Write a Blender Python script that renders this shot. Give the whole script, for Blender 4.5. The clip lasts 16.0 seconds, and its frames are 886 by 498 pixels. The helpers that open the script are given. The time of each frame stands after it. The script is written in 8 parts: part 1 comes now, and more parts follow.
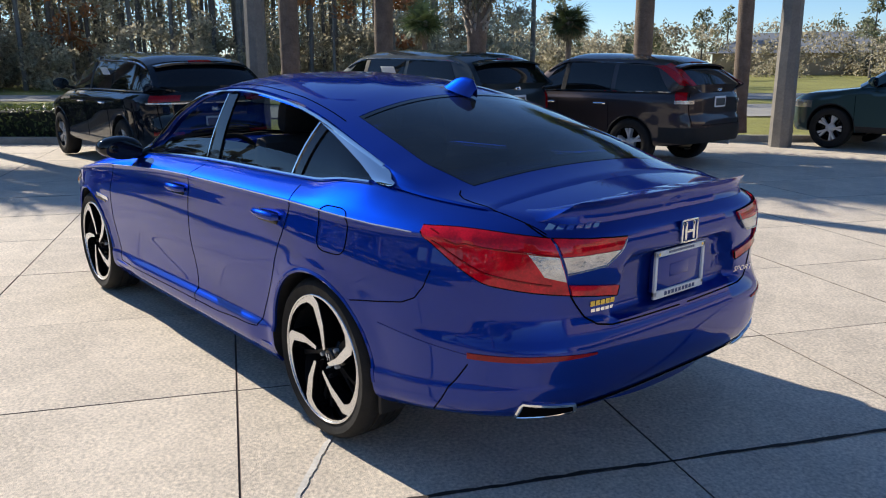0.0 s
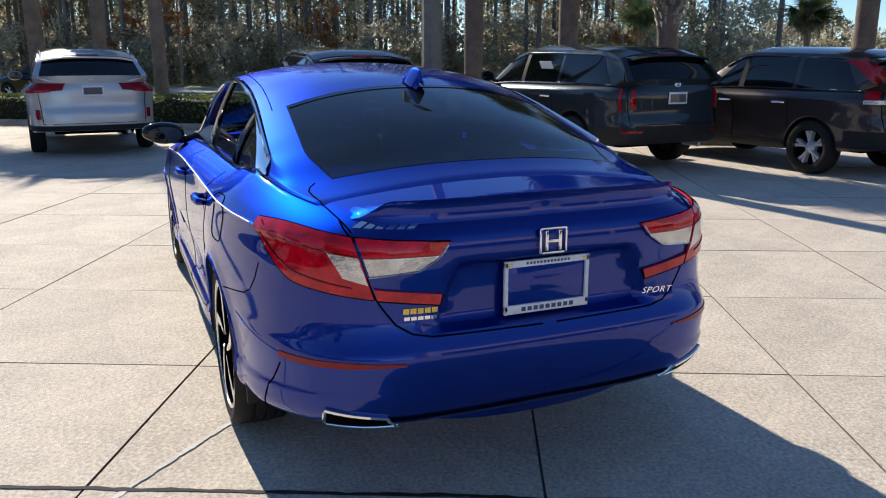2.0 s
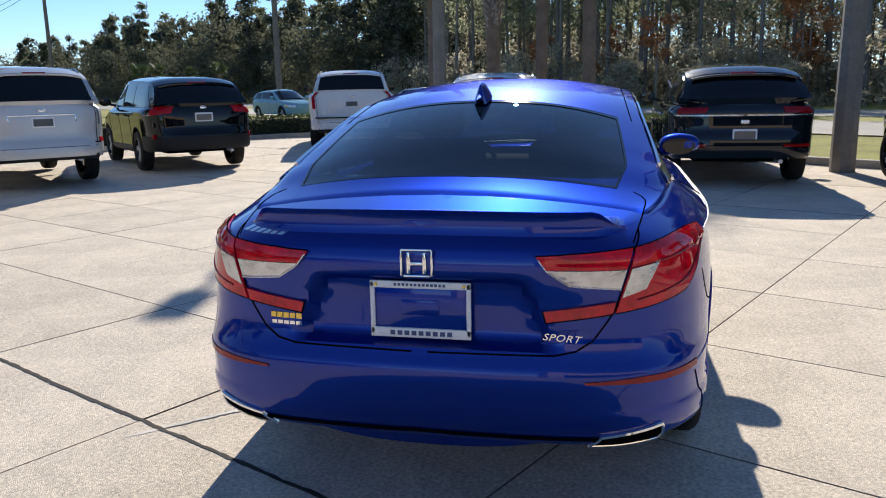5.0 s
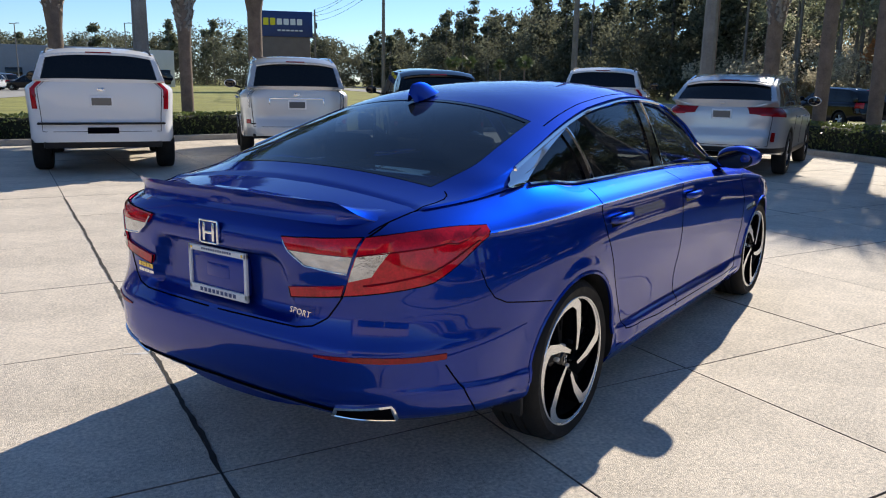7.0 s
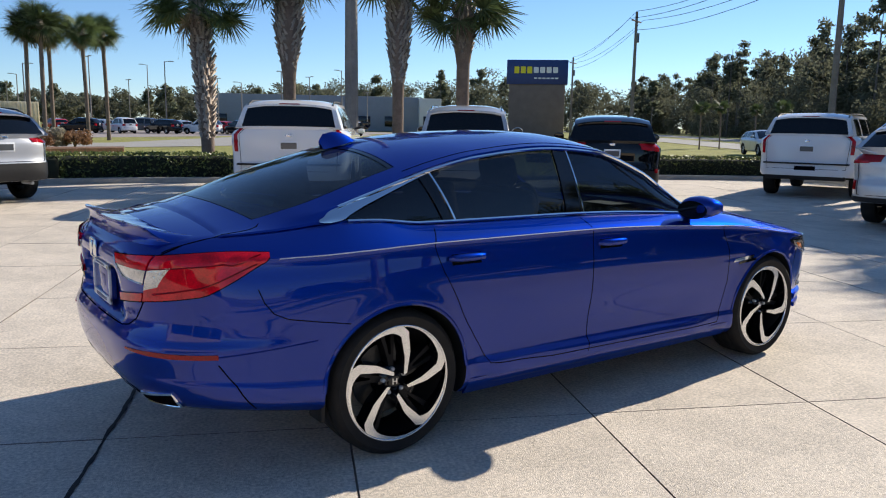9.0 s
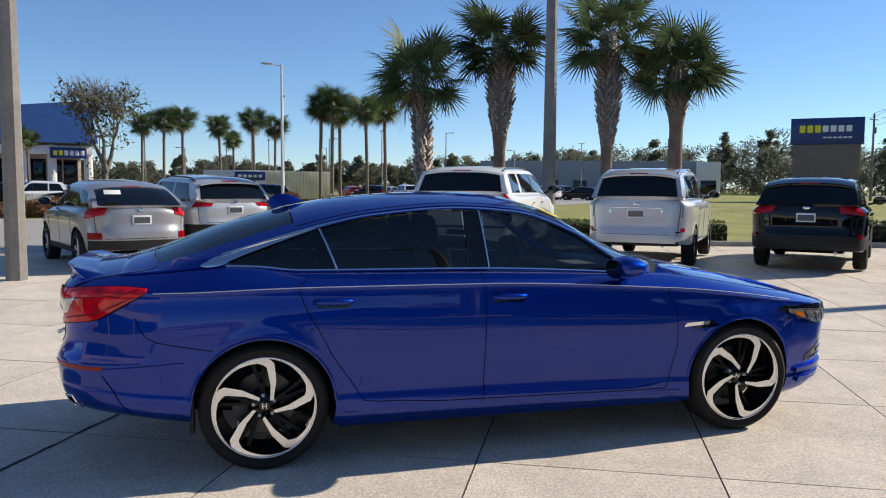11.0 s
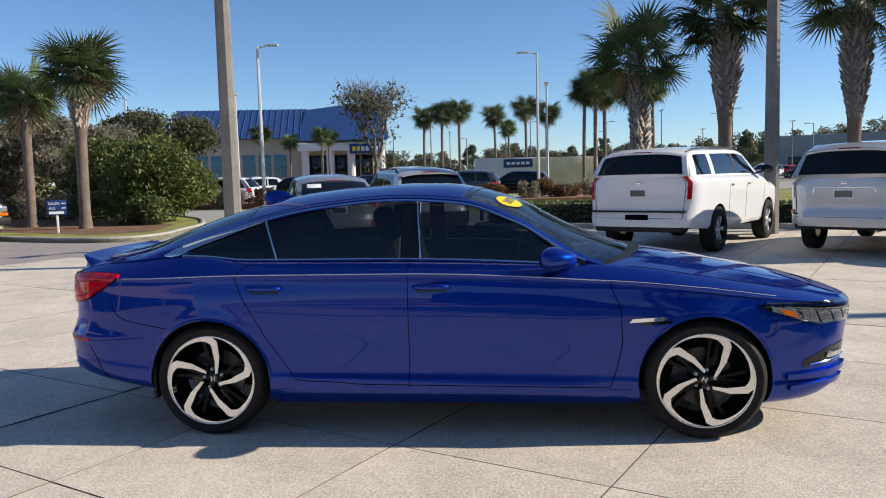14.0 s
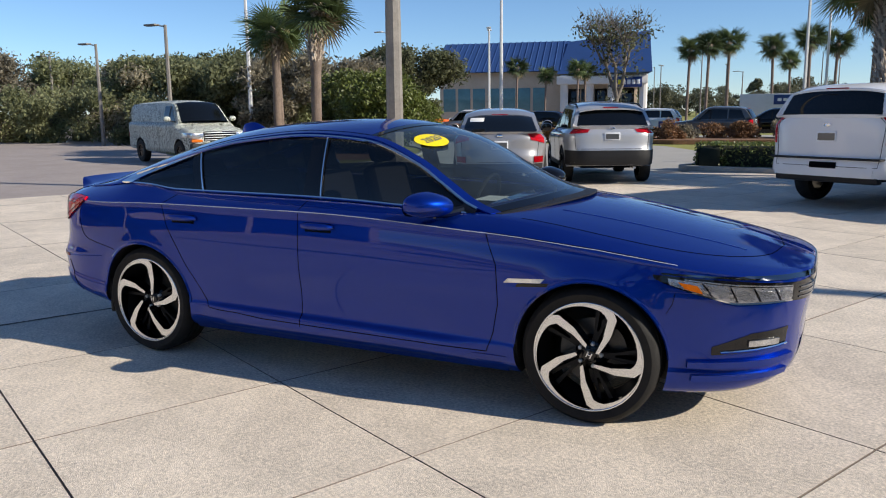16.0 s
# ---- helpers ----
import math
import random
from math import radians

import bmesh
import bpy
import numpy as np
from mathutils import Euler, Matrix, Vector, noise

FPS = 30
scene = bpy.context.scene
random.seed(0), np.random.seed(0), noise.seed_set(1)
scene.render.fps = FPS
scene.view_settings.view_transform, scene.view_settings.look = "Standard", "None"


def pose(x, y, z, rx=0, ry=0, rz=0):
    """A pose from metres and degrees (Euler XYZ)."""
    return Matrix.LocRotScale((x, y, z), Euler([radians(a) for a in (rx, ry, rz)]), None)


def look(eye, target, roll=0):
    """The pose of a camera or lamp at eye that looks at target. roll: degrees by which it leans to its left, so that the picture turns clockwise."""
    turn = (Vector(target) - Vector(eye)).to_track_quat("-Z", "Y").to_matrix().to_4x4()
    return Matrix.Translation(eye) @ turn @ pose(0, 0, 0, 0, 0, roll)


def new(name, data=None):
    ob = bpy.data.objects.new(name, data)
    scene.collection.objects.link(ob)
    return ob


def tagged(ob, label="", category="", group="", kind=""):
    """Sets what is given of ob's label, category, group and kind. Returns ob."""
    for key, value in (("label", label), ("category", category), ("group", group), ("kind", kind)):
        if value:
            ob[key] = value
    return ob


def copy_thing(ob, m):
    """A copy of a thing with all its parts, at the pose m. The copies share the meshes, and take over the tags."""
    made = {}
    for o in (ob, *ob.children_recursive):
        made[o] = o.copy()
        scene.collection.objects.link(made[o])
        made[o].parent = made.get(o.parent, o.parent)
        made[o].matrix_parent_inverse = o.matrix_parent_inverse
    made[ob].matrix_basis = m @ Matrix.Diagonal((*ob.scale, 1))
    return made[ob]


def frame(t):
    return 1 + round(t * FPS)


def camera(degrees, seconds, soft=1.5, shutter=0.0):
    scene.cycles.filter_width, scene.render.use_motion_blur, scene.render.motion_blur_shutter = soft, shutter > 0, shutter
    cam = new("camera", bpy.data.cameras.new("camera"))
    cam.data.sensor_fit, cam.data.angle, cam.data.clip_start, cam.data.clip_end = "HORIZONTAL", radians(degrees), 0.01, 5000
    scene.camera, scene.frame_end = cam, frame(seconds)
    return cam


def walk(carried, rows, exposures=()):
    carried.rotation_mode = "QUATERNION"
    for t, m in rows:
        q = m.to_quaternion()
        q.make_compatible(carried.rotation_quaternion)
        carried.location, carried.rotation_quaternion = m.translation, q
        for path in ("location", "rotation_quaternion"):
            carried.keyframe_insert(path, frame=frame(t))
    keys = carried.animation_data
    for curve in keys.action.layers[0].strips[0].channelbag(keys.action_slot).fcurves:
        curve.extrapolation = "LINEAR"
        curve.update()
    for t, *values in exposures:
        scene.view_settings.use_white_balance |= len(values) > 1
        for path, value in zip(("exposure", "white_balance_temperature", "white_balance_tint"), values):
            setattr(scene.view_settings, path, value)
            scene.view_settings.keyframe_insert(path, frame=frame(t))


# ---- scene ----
from mathutils.bvhtree import BVHTree
cam = camera(59.4, 16.0, 1.1)
PATH = [
    (0, (-3.965, 2.426, 1.487), (-2.483, 1.165, 1.023), -0.1),
    (0.5, (-4.082, 2.323, 1.477), (-2.523, 1.157, 1.017), -0.4),
    (1, (-4.171, 2.116, 1.462), (-2.545, 1.05, 0.993), -0.4),
    (1.5, (-4.328, 1.733, 1.46), (-2.622, 0.802, 0.987), -0.3),
    (2, (-4.527, 1.237, 1.456), (-2.734, 0.485, 0.985), -0.1),
    (2.5, (-4.577, 0.753, 1.409), (-2.707, 0.209, 0.95), -0.1),
    (3, (-4.642, 0.384, 1.412), (-2.721, 0.044, 0.971), -0.5),
    (3.5, (-4.688, 0.192, 1.413), (-2.741, 0.034, 0.987), -0.9),
    (4, (-4.694, 0.093, 1.416), (-2.738, 0.108, 1.0), -1.0),
    (4.2, (-4.687, 0.021, 1.409), (-2.732, 0.112, 0.997), -1.3),
    (6.3, (-4.365, -1.79, 1.417), (-2.642, -0.866, 0.994), 1.0),
    (6.5, (-4.31, -1.933, 1.419), (-2.621, -0.948, 0.997), 1.1),
    (7, (-4.163, -2.18, 1.425), (-2.562, -1.055, 1.007), 1.0),
    (7.5, (-3.96, -2.492, 1.415), (-2.451, -1.242, 1.011), 0.9),
    (8, (-3.756, -2.939, 1.435), (-2.352, -1.567, 1.052), 1.0),
    (8.2, (-3.667, -3.114, 1.466), (-2.309, -1.694, 1.093), 1.0),
    (10.3, (-2.178, -4.589, 1.49), (-1.428, -2.747, 1.281), 0.6),
    (10.5, (-2.004, -4.734, 1.497), (-1.321, -2.865, 1.303), 0.5),
    (11, (-1.551, -4.93, 1.481), (-1.034, -3.004, 1.32), 0.4),
    (11.5, (-1.091, -5.084, 1.499), (-0.728, -3.122, 1.362), 0.2),
    (12, (-0.7, -5.2, 1.521), (-0.468, -3.218, 1.396), -0.1),
    (12.5, (-0.429, -5.195, 1.513), (-0.305, -3.203, 1.39), -0.5),
    (13, (-0.262, -5.185, 1.521), (-0.24, -3.19, 1.386), -0.9),
    (13.5, (0.033, -5.203, 1.499), (-0.054, -3.212, 1.342), -1.3),
    (14, (0.461, -5.203, 1.508), (0.241, -3.224, 1.315), -1.6),
    (14.5, (0.93, -5.065, 1.49), (0.553, -3.114, 1.256), -1.6),
    (15, (1.445, -4.892, 1.49), (0.899, -2.988, 1.214), -1.4),
    (15.5, (1.915, -4.652, 1.462), (1.202, -2.809, 1.151), -1.1),
    (16, (2.37, -4.358, 1.478), (1.498, -2.592, 1.133), -0.6),
]
walk(cam, [(t, look(eye, target, roll)) for t, eye, target, roll in PATH], exposures=[(0.0, 0.44), (8.2, 0.46), (10.5, 0.40), (16.0, 0.37)])

# ---------------------------------------------------------------- light
SUN_AZ, SUN_EL = 6.0, 29.0
world = bpy.data.worlds.new("sky")
scene.world = world
world.use_nodes = True
wn = world.node_tree
sky = wn.nodes.new("ShaderNodeTexSky")
sky.sky_type = "NISHITA"
sky.sun_disc = False
sky.sun_elevation = radians(SUN_EL)
sky.sun_rotation = radians(90 - SUN_AZ)
sky.air_density, sky.dust_density, sky.ozone_density = 0.8, 0.0, 6.0
wn.links.new(sky.outputs["Color"], wn.nodes["Background"].inputs["Color"])
wn.nodes["Background"].inputs["Strength"].default_value = 0.106

sun_data = bpy.data.lights.new("sun", "SUN")
sun_data.energy, sun_data.angle, sun_data.color = 4.6, radians(0.5), (1.0, 0.91, 0.78)
sun = new("sun", sun_data)
_a, _e = radians(SUN_AZ), radians(SUN_EL)
sun.matrix_world = look((30 * math.cos(_a) * math.cos(_e), 30 * math.sin(_a) * math.cos(_e), 30 * math.sin(_e)), (0, 0, 0))

# ---------------------------------------------------------------- materials


def material(name, color, rough=0.5, metal=0.0, vary=0.0, scale=8.0, bump=0.0, bscale=60.0, spots=0.0, coat=0.0, spec=0.5, rand=0.0, noise_rough=0.0):
    """Principled material with two scales of colour variation, relief and per-object or per-island difference."""
    m = bpy.data.materials.new(name)
    m.use_nodes = True
    nt = m.node_tree
    b = nt.nodes["Principled BSDF"]
    b.inputs["Base Color"].default_value = (*color, 1)
    b.inputs["Roughness"].default_value = rough
    b.inputs["Metallic"].default_value = metal
    b.inputs["Specular IOR Level"].default_value = spec
    b.inputs["Coat Weight"].default_value = coat
    b.inputs["Coat Roughness"].default_value = 0.02
    tc = nt.nodes.new("ShaderNodeTexCoord")
    col = None
    if vary or spots or rand:
        mixv = nt.nodes.new("ShaderNodeHueSaturation")
        mixv.inputs["Color"].default_value = (*color, 1)
        add = None
        for sc, amt in ((scale, vary), (scale * 9, vary * 0.6), (scale * 45, spots)):
            if not amt:
                continue
            n = nt.nodes.new("ShaderNodeTexNoise")
            n.inputs["Scale"].default_value = sc
            n.inputs["Detail"].default_value = 6
            n.inputs["Roughness"].default_value = 0.65
            nt.links.new(tc.outputs["Object"], n.inputs["Vector"])
            mr = nt.nodes.new("ShaderNodeMapRange")
            mr.inputs["From Min"].default_value, mr.inputs["From Max"].default_value = 0.3, 0.7
            mr.inputs["To Min"].default_value, mr.inputs["To Max"].default_value = -amt, amt
            nt.links.new(n.outputs["Fac"], mr.inputs["Value"])
            out = mr.outputs["Result"]
            if add is not None:
                ad = nt.nodes.new("ShaderNodeMath")
                nt.links.new(add, ad.inputs[0])
                nt.links.new(out, ad.inputs[1])
                out = ad.outputs[0]
            add = out
        if rand:
            oi = nt.nodes.new("ShaderNodeObjectInfo")
            gm = nt.nodes.new("ShaderNodeNewGeometry")
            for src in (oi.outputs["Random"], gm.outputs["Random Per Island"]):
                mr = nt.nodes.new("ShaderNodeMapRange")
                mr.inputs["To Min"].default_value, mr.inputs["To Max"].default_value = -rand, rand
                nt.links.new(src, mr.inputs["Value"])
                out = mr.outputs["Result"]
                if add is not None:
                    ad = nt.nodes.new("ShaderNodeMath")
                    nt.links.new(add, ad.inputs[0])
                    nt.links.new(out, ad.inputs[1])
                    out = ad.outputs[0]
                add = out
        one = nt.nodes.new("ShaderNodeMath")
        one.inputs[1].default_value = 1.0
        nt.links.new(add, one.inputs[0])
        nt.links.new(one.outputs[0], mixv.inputs["Value"])
        nt.links.new(mixv.outputs["Color"], b.inputs["Base Color"])
    if noise_rough:
        n = nt.nodes.new("ShaderNodeTexNoise")
        n.inputs["Scale"].default_value = scale * 2
        n.inputs["Detail"].default_value = 5
        nt.links.new(tc.outputs["Object"], n.inputs["Vector"])
        mr = nt.nodes.new("ShaderNodeMapRange")
        mr.inputs["From Min"].default_value, mr.inputs["From Max"].default_value = 0.35, 0.7
        mr.inputs["To Min"].default_value, mr.inputs["To Max"].default_value = max(0.0, rough - noise_rough), rough + noise_rough
        nt.links.new(n.outputs["Fac"], mr.inputs["Value"])
        nt.links.new(mr.outputs["Result"], b.inputs["Roughness"])
    if bump:
        n = nt.nodes.new("ShaderNodeTexNoise")
        n.inputs["Scale"].default_value = bscale
        n.inputs["Detail"].default_value = 5
        nt.links.new(tc.outputs["Object"], n.inputs["Vector"])
        bp = nt.nodes.new("ShaderNodeBump")
        bp.inputs["Strength"].default_value = bump
        bp.inputs["Distance"].default_value = 0.02
        nt.links.new(n.outputs["Fac"], bp.inputs["Height"])
        nt.links.new(bp.outputs["Normal"], b.inputs["Normal"])
    return m


def car_paint(name, color, flake=0.25, metal=0.0, rough=0.35, fleck=0.0):
    """Clear-coated paint, with metal flakes of slightly different tilt under the coat."""
    m = material(name, color, rough, metal, coat=1.0, spec=0.0)
    nt = m.node_tree
    b = nt.nodes["Principled BSDF"]
    tc = nt.nodes.new("ShaderNodeTexCoord")
    if flake:
        v = nt.nodes.new("ShaderNodeTexVoronoi")
        v.inputs["Scale"].default_value = 1400
        nt.links.new(tc.outputs["Object"], v.inputs["Vector"])
        bp = nt.nodes.new("ShaderNodeBump")
        bp.inputs["Strength"].default_value = flake
        bp.inputs["Distance"].default_value = 0.001
        nt.links.new(v.outputs["Color"], bp.inputs["Height"])
        nt.links.new(bp.outputs["Normal"], b.inputs["Normal"])
    b.inputs["Coat IOR"].default_value = 1.46
    n = nt.nodes.new("ShaderNodeTexNoise")
    n.inputs["Scale"].default_value = 3.0
    n.inputs["Detail"].default_value = 8
    nt.links.new(tc.outputs["Object"], n.inputs["Vector"])
    mr = nt.nodes.new("ShaderNodeMapRange")
    mr.inputs["From Min"].default_value, mr.inputs["From Max"].default_value = 0.35, 0.75
    mr.inputs["To Min"].default_value, mr.inputs["To Max"].default_value = 0.008, 0.03
    nt.links.new(n.outputs["Fac"], mr.inputs["Value"])
    nt.links.new(mr.outputs["Result"], b.inputs["Coat Roughness"])
    return m


def leafy(name, color, rough=0.5, vary=0.2, scale=1.0, rand=0.3, through_light=0.4):
    """Thin leaf: part of the light that falls on one side glows on the other."""
    m = material(name, color, rough, vary=vary, scale=scale, rand=rand)
    nt = m.node_tree
    b = nt.nodes["Principled BSDF"]
    tr = nt.nodes.new("ShaderNodeBsdfTranslucent")
    mx = nt.nodes.new("ShaderNodeMixShader")
    mx.inputs["Fac"].default_value = through_light
    src = b.inputs["Base Color"].links[0].from_socket
    nt.links.new(src, tr.inputs["Color"])
    nt.links.new(b.outputs[0], mx.inputs[1])
    nt.links.new(tr.outputs[0], mx.inputs[2])
    nt.links.new(mx.outputs[0], nt.nodes["Material Output"].inputs["Surface"])
    return m


def glass(name, tint, alpha_rough=0.0, dust=0.03):
    """Thin tinted pane: partly clear, partly mirror."""
    m = bpy.data.materials.new(name)
    m.use_nodes = True
    nt = m.node_tree
    nt.nodes.remove(nt.nodes["Principled BSDF"])
    tr = nt.nodes.new("ShaderNodeBsdfTransparent")
    tr.inputs["Color"].default_value = (*tint, 1)
    gl = nt.nodes.new("ShaderNodeBsdfGlossy")
    gl.inputs["Roughness"].default_value = alpha_rough
    gl.inputs["Color"].default_value = (0.9, 0.95, 1, 1)
    lw = nt.nodes.new("ShaderNodeLayerWeight")
    lw.inputs["Blend"].default_value = 0.5
    pw = nt.nodes.new("ShaderNodeMath")
    pw.operation = "POWER"
    pw.inputs[1].default_value = 5.0
    nt.links.new(lw.outputs["Facing"], pw.inputs[0])
    fr = nt.nodes.new("ShaderNodeMath")
    fr.operation = "MULTIPLY_ADD"
    fr.inputs[1].default_value, fr.inputs[2].default_value = 0.88, 0.05
    nt.links.new(pw.outputs[0], fr.inputs[0])
    mx = nt.nodes.new("ShaderNodeMixShader")
    nt.links.new(fr.outputs[0], mx.inputs["Fac"])
    nt.links.new(tr.outputs[0], mx.inputs[1])
    nt.links.new(gl.outputs[0], mx.inputs[2])
    df = nt.nodes.new("ShaderNodeBsdfDiffuse")
    df.inputs["Color"].default_value = (0.42, 0.54, 0.60, 1)
    nz = nt.nodes.new("ShaderNodeTexNoise")
    nz.inputs["Scale"].default_value = 5.0
    nz.inputs["Detail"].default_value = 8
    tc = nt.nodes.new("ShaderNodeTexCoord")
    nt.links.new(tc.outputs["Object"], nz.inputs["Vector"])
    mr = nt.nodes.new("ShaderNodeMapRange")
    mr.inputs["From Min"].default_value, mr.inputs["From Max"].default_value = 0.3, 0.75
    mr.inputs["To Min"].default_value, mr.inputs["To Max"].default_value = dust * 0.5, dust * 1.6
    nt.links.new(nz.outputs["Fac"], mr.inputs["Value"])
    m2 = nt.nodes.new("ShaderNodeMixShader")
    nt.links.new(mr.outputs["Result"], m2.inputs["Fac"])
    nt.links.new(mx.outputs[0], m2.inputs[1])
    nt.links.new(df.outputs[0], m2.inputs[2])
    nt.links.new(m2.outputs[0], nt.nodes["Material Output"].inputs["Surface"])
    return m


M = {}
M["blue"] = car_paint("blue_pearl_paint", (0.002, 0.028, 0.280), 0.0, 0.80, 0.42)
M["blue"].node_tree.nodes["Principled BSDF"].inputs["Specular Tint"].default_value = (0.46, 0.48, 0.95, 1)
M["white_paint"] = car_paint("white_paint", (0.78, 0.79, 0.80), 0.0)
M["silver_paint"] = car_paint("silver_paint", (0.56, 0.57, 0.58), 0.0, 0.45)
M["champagne_paint"] = car_paint("warm_silver_paint", (0.36, 0.36, 0.37), 0.0, 0.5)
M["black_paint"] = car_paint("black_paint", (0.004, 0.004, 0.005), 0.0)
M["navy_paint"] = car_paint("blue_black_paint", (0.006, 0.010, 0.016), 0.0, 0.2)
M["brown_paint"] = car_paint("dark_brown_paint", (0.055, 0.044, 0.046), 0.0, 0.4)
M["teal_paint"] = car_paint("dark_teal_paint", (0.045, 0.085, 0.09), 0.0, 0.4)
M["slate_paint"] = car_paint("dark_slate_paint", (0.030, 0.041, 0.048), 0.0, 0.4)
M["orange_paint"] = car_paint("orange_paint", (0.8, 0.16, 0.03), 0.0)
M["red_paint"] = car_paint("red_paint", (0.5, 0.02, 0.02), 0.0)
M["sky_paint"] = car_paint("light_blue_paint", (0.25, 0.45, 0.55), 0.0)
M["grey_paint"] = car_paint("grey_paint", (0.12, 0.125, 0.13), 0.0, 0.3)
M["chrome"] = material("chrome", (0.82, 0.83, 0.85), 0.06, 1.0)
M["dark_chrome"] = material("dark_chrome", (0.22, 0.23, 0.25), 0.12, 1.0)
M["machined"] = material("machined_alloy", (0.80, 0.80, 0.79), 0.22, 0.9, bump=0.03, bscale=300)
M["alloy"] = material("silver_alloy", (0.62, 0.63, 0.64), 0.35, 0.25)
M["gloss_black"] = material("gloss_black", (0.004, 0.004, 0.005), 0.06)
M["satin_black"] = material("satin_black", (0.006, 0.006, 0.007), 0.5, spec=0.25)
M["plastic"] = material("black_plastic", (0.016, 0.016, 0.017), 0.55, spec=0.3, vary=0.12, scale=20, bump=0.06, bscale=400)
M["rubber"] = material("tyre_rubber", (0.014, 0.0135, 0.013), 0.75, spec=0.3, vary=0.25, scale=12, bump=0.10, bscale=120, noise_rough=0.1)
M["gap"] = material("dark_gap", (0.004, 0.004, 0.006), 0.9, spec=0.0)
M["cabin"] = material("cabin_cloth", (0.018, 0.018, 0.020), 0.85, spec=0.2, vary=0.2, scale=30)
M["cabin_grey"] = material("grey_cloth", (0.045, 0.045, 0.048), 0.85, spec=0.2, vary=0.15, scale=30)
M["disc"] = material("brake_disc", (0.07, 0.07, 0.07), 0.4, 0.9, vary=0.2, scale=15)
M["red_lens"] = material("red_lens", (0.60, 0.003, 0.016), 0.25, spec=0.0, coat=1.0, vary=0.35, scale=14)
M["tail_red"] = material("tail_lamp_red", (0.40, 0.004, 0.010), 0.2, spec=0.0, coat=0.8, vary=0.25, scale=30)
M["dark_red_lens"] = material("dark_red_lens", (0.24, 0.002, 0.006), 0.2, spec=0.0, coat=0.7, vary=0.2, scale=25)
M["red_reflector"] = material("red_reflector", (0.30, 0.008, 0.008), 0.3, spec=0.0, coat=0.7, vary=0.3, scale=90)
M["clear_lens"] = material("clear_lamp", (0.55, 0.55, 0.56), 0.14, 0.8, vary=0.3, scale=22, bump=0.18, bscale=60, coat=0.8)
M["lamp_chrome"] = material("lamp_reflector", (0.42, 0.43, 0.45), 0.16, 0.9, vary=0.4, scale=60, bump=0.2, bscale=200)
# pale colour that paints the highlight on the sedan's waist crease
M["pinstripe"] = material("pale_crease_highlight", (0.45, 0.48, 0.58), 0.5, spec=0.2, vary=0.1, scale=4)
M["amber"] = material("amber_lens", (0.55, 0.13, 0.008), 0.2, spec=0.0, coat=1.0, vary=0.2, scale=40)
M["dark_glass"] = material("privacy_glass", (0.004, 0.005, 0.006), 0.03, spec=0.5)
M["car_glass"] = glass("tinted_glass", (0.085, 0.10, 0.105), 0.0, 0.006)
M["rear_glass"] = glass("dark_tinted_glass", (0.10, 0.13, 0.15), 0.0, 0.022)
M["screen_glass"] = glass("windscreen_glass", (0.28, 0.35, 0.36), 0.0, 0.025)
M["plate_white"] = material("plate_white", (0.78, 0.80, 0.82), 0.35, vary=0.05, scale=40)
M["plate_ink"] = material("plate_ink", (0.05, 0.08, 0.2), 0.5)
M["gold"] = material("gold_lettering", (0.75, 0.55, 0.12), 0.25, 0.8)
M["yellow"] = material("yellow_sticker", (0.85, 0.68, 0.0), 0.35, vary=0.05)
M["paper"] = material("white_paper", (0.80, 0.80, 0.78), 0.7, vary=0.04)
M["blue_sign"] = material("blue_sign", (0.01, 0.035, 0.16), 0.4, vary=0.15, scale=3)
M["yellow_sign"] = material("yellow_letters", (0.85, 0.72, 0.02), 0.4)
M["white_sign"] = material("white_letters", (0.8, 0.8, 0.8), 0.4)

# ---------------------------------------------------------------- helpers


def mesh_of(name, verts, faces, mats, idx=None, smooth=True, sharp=None):
    me = bpy.data.meshes.new(name)
    me.from_pydata([tuple(v) for v in verts], [], faces)
    for m in mats if isinstance(mats, (list, tuple)) else [mats]:
        me.materials.append(m)
    if idx is not None:
        me.polygons.foreach_set("material_index", idx)
    me.polygons.foreach_set("use_smooth", [smooth] * len(me.polygons))
    if sharp and smooth:
        me.set_sharp_from_angle(angle=radians(sharp))
    me.update()
    return me


def part(name, data, mat=None, parent=None, label="", at=None, sharp=35, smooth=True):
    """One mesh object, from a bmesh, (verts, faces) or a mesh, under a thing or a part."""
    if isinstance(data, bmesh.types.BMesh):
        me = bpy.data.meshes.new(name)
        bmesh.ops.recalc_face_normals(data, faces=data.faces)
        data.to_mesh(me)
        data.free()
        me.materials.append(mat)
        me.polygons.foreach_set("use_smooth", [smooth] * len(me.polygons))
        if smooth:
            me.set_sharp_from_angle(angle=radians(sharp))
    elif isinstance(data, tuple):
        me = mesh_of(name, data[0], data[1], mat, None, smooth, sharp)
    else:
        me = data
    ob = new(name, me)
    if parent is not None:
        ob.parent = parent
    if at is not None:
        ob.matrix_basis = at
    if label:
        tagged(ob, label=label)
    return ob


def thing(name, label, category, at=None, group="", kind=""):
    ob = new(name)
    if at is not None:
        ob.matrix_basis = at
    return tagged(ob, label, category, group, kind)


def bm_box(bm, c, s, bevel=0.0, m=None):
    r = bmesh.ops.create_cube(bm, size=1.0, matrix=(m or Matrix()) @ Matrix.Translation(c) @ Matrix.Diagonal((*s, 1)))
    if bevel:
        es = list({e for v in r["verts"] for e in v.link_edges})
        bmesh.ops.bevel(bm, geom=es, offset=bevel, segments=2, affect="EDGES", profile=0.5)
    return r["verts"]


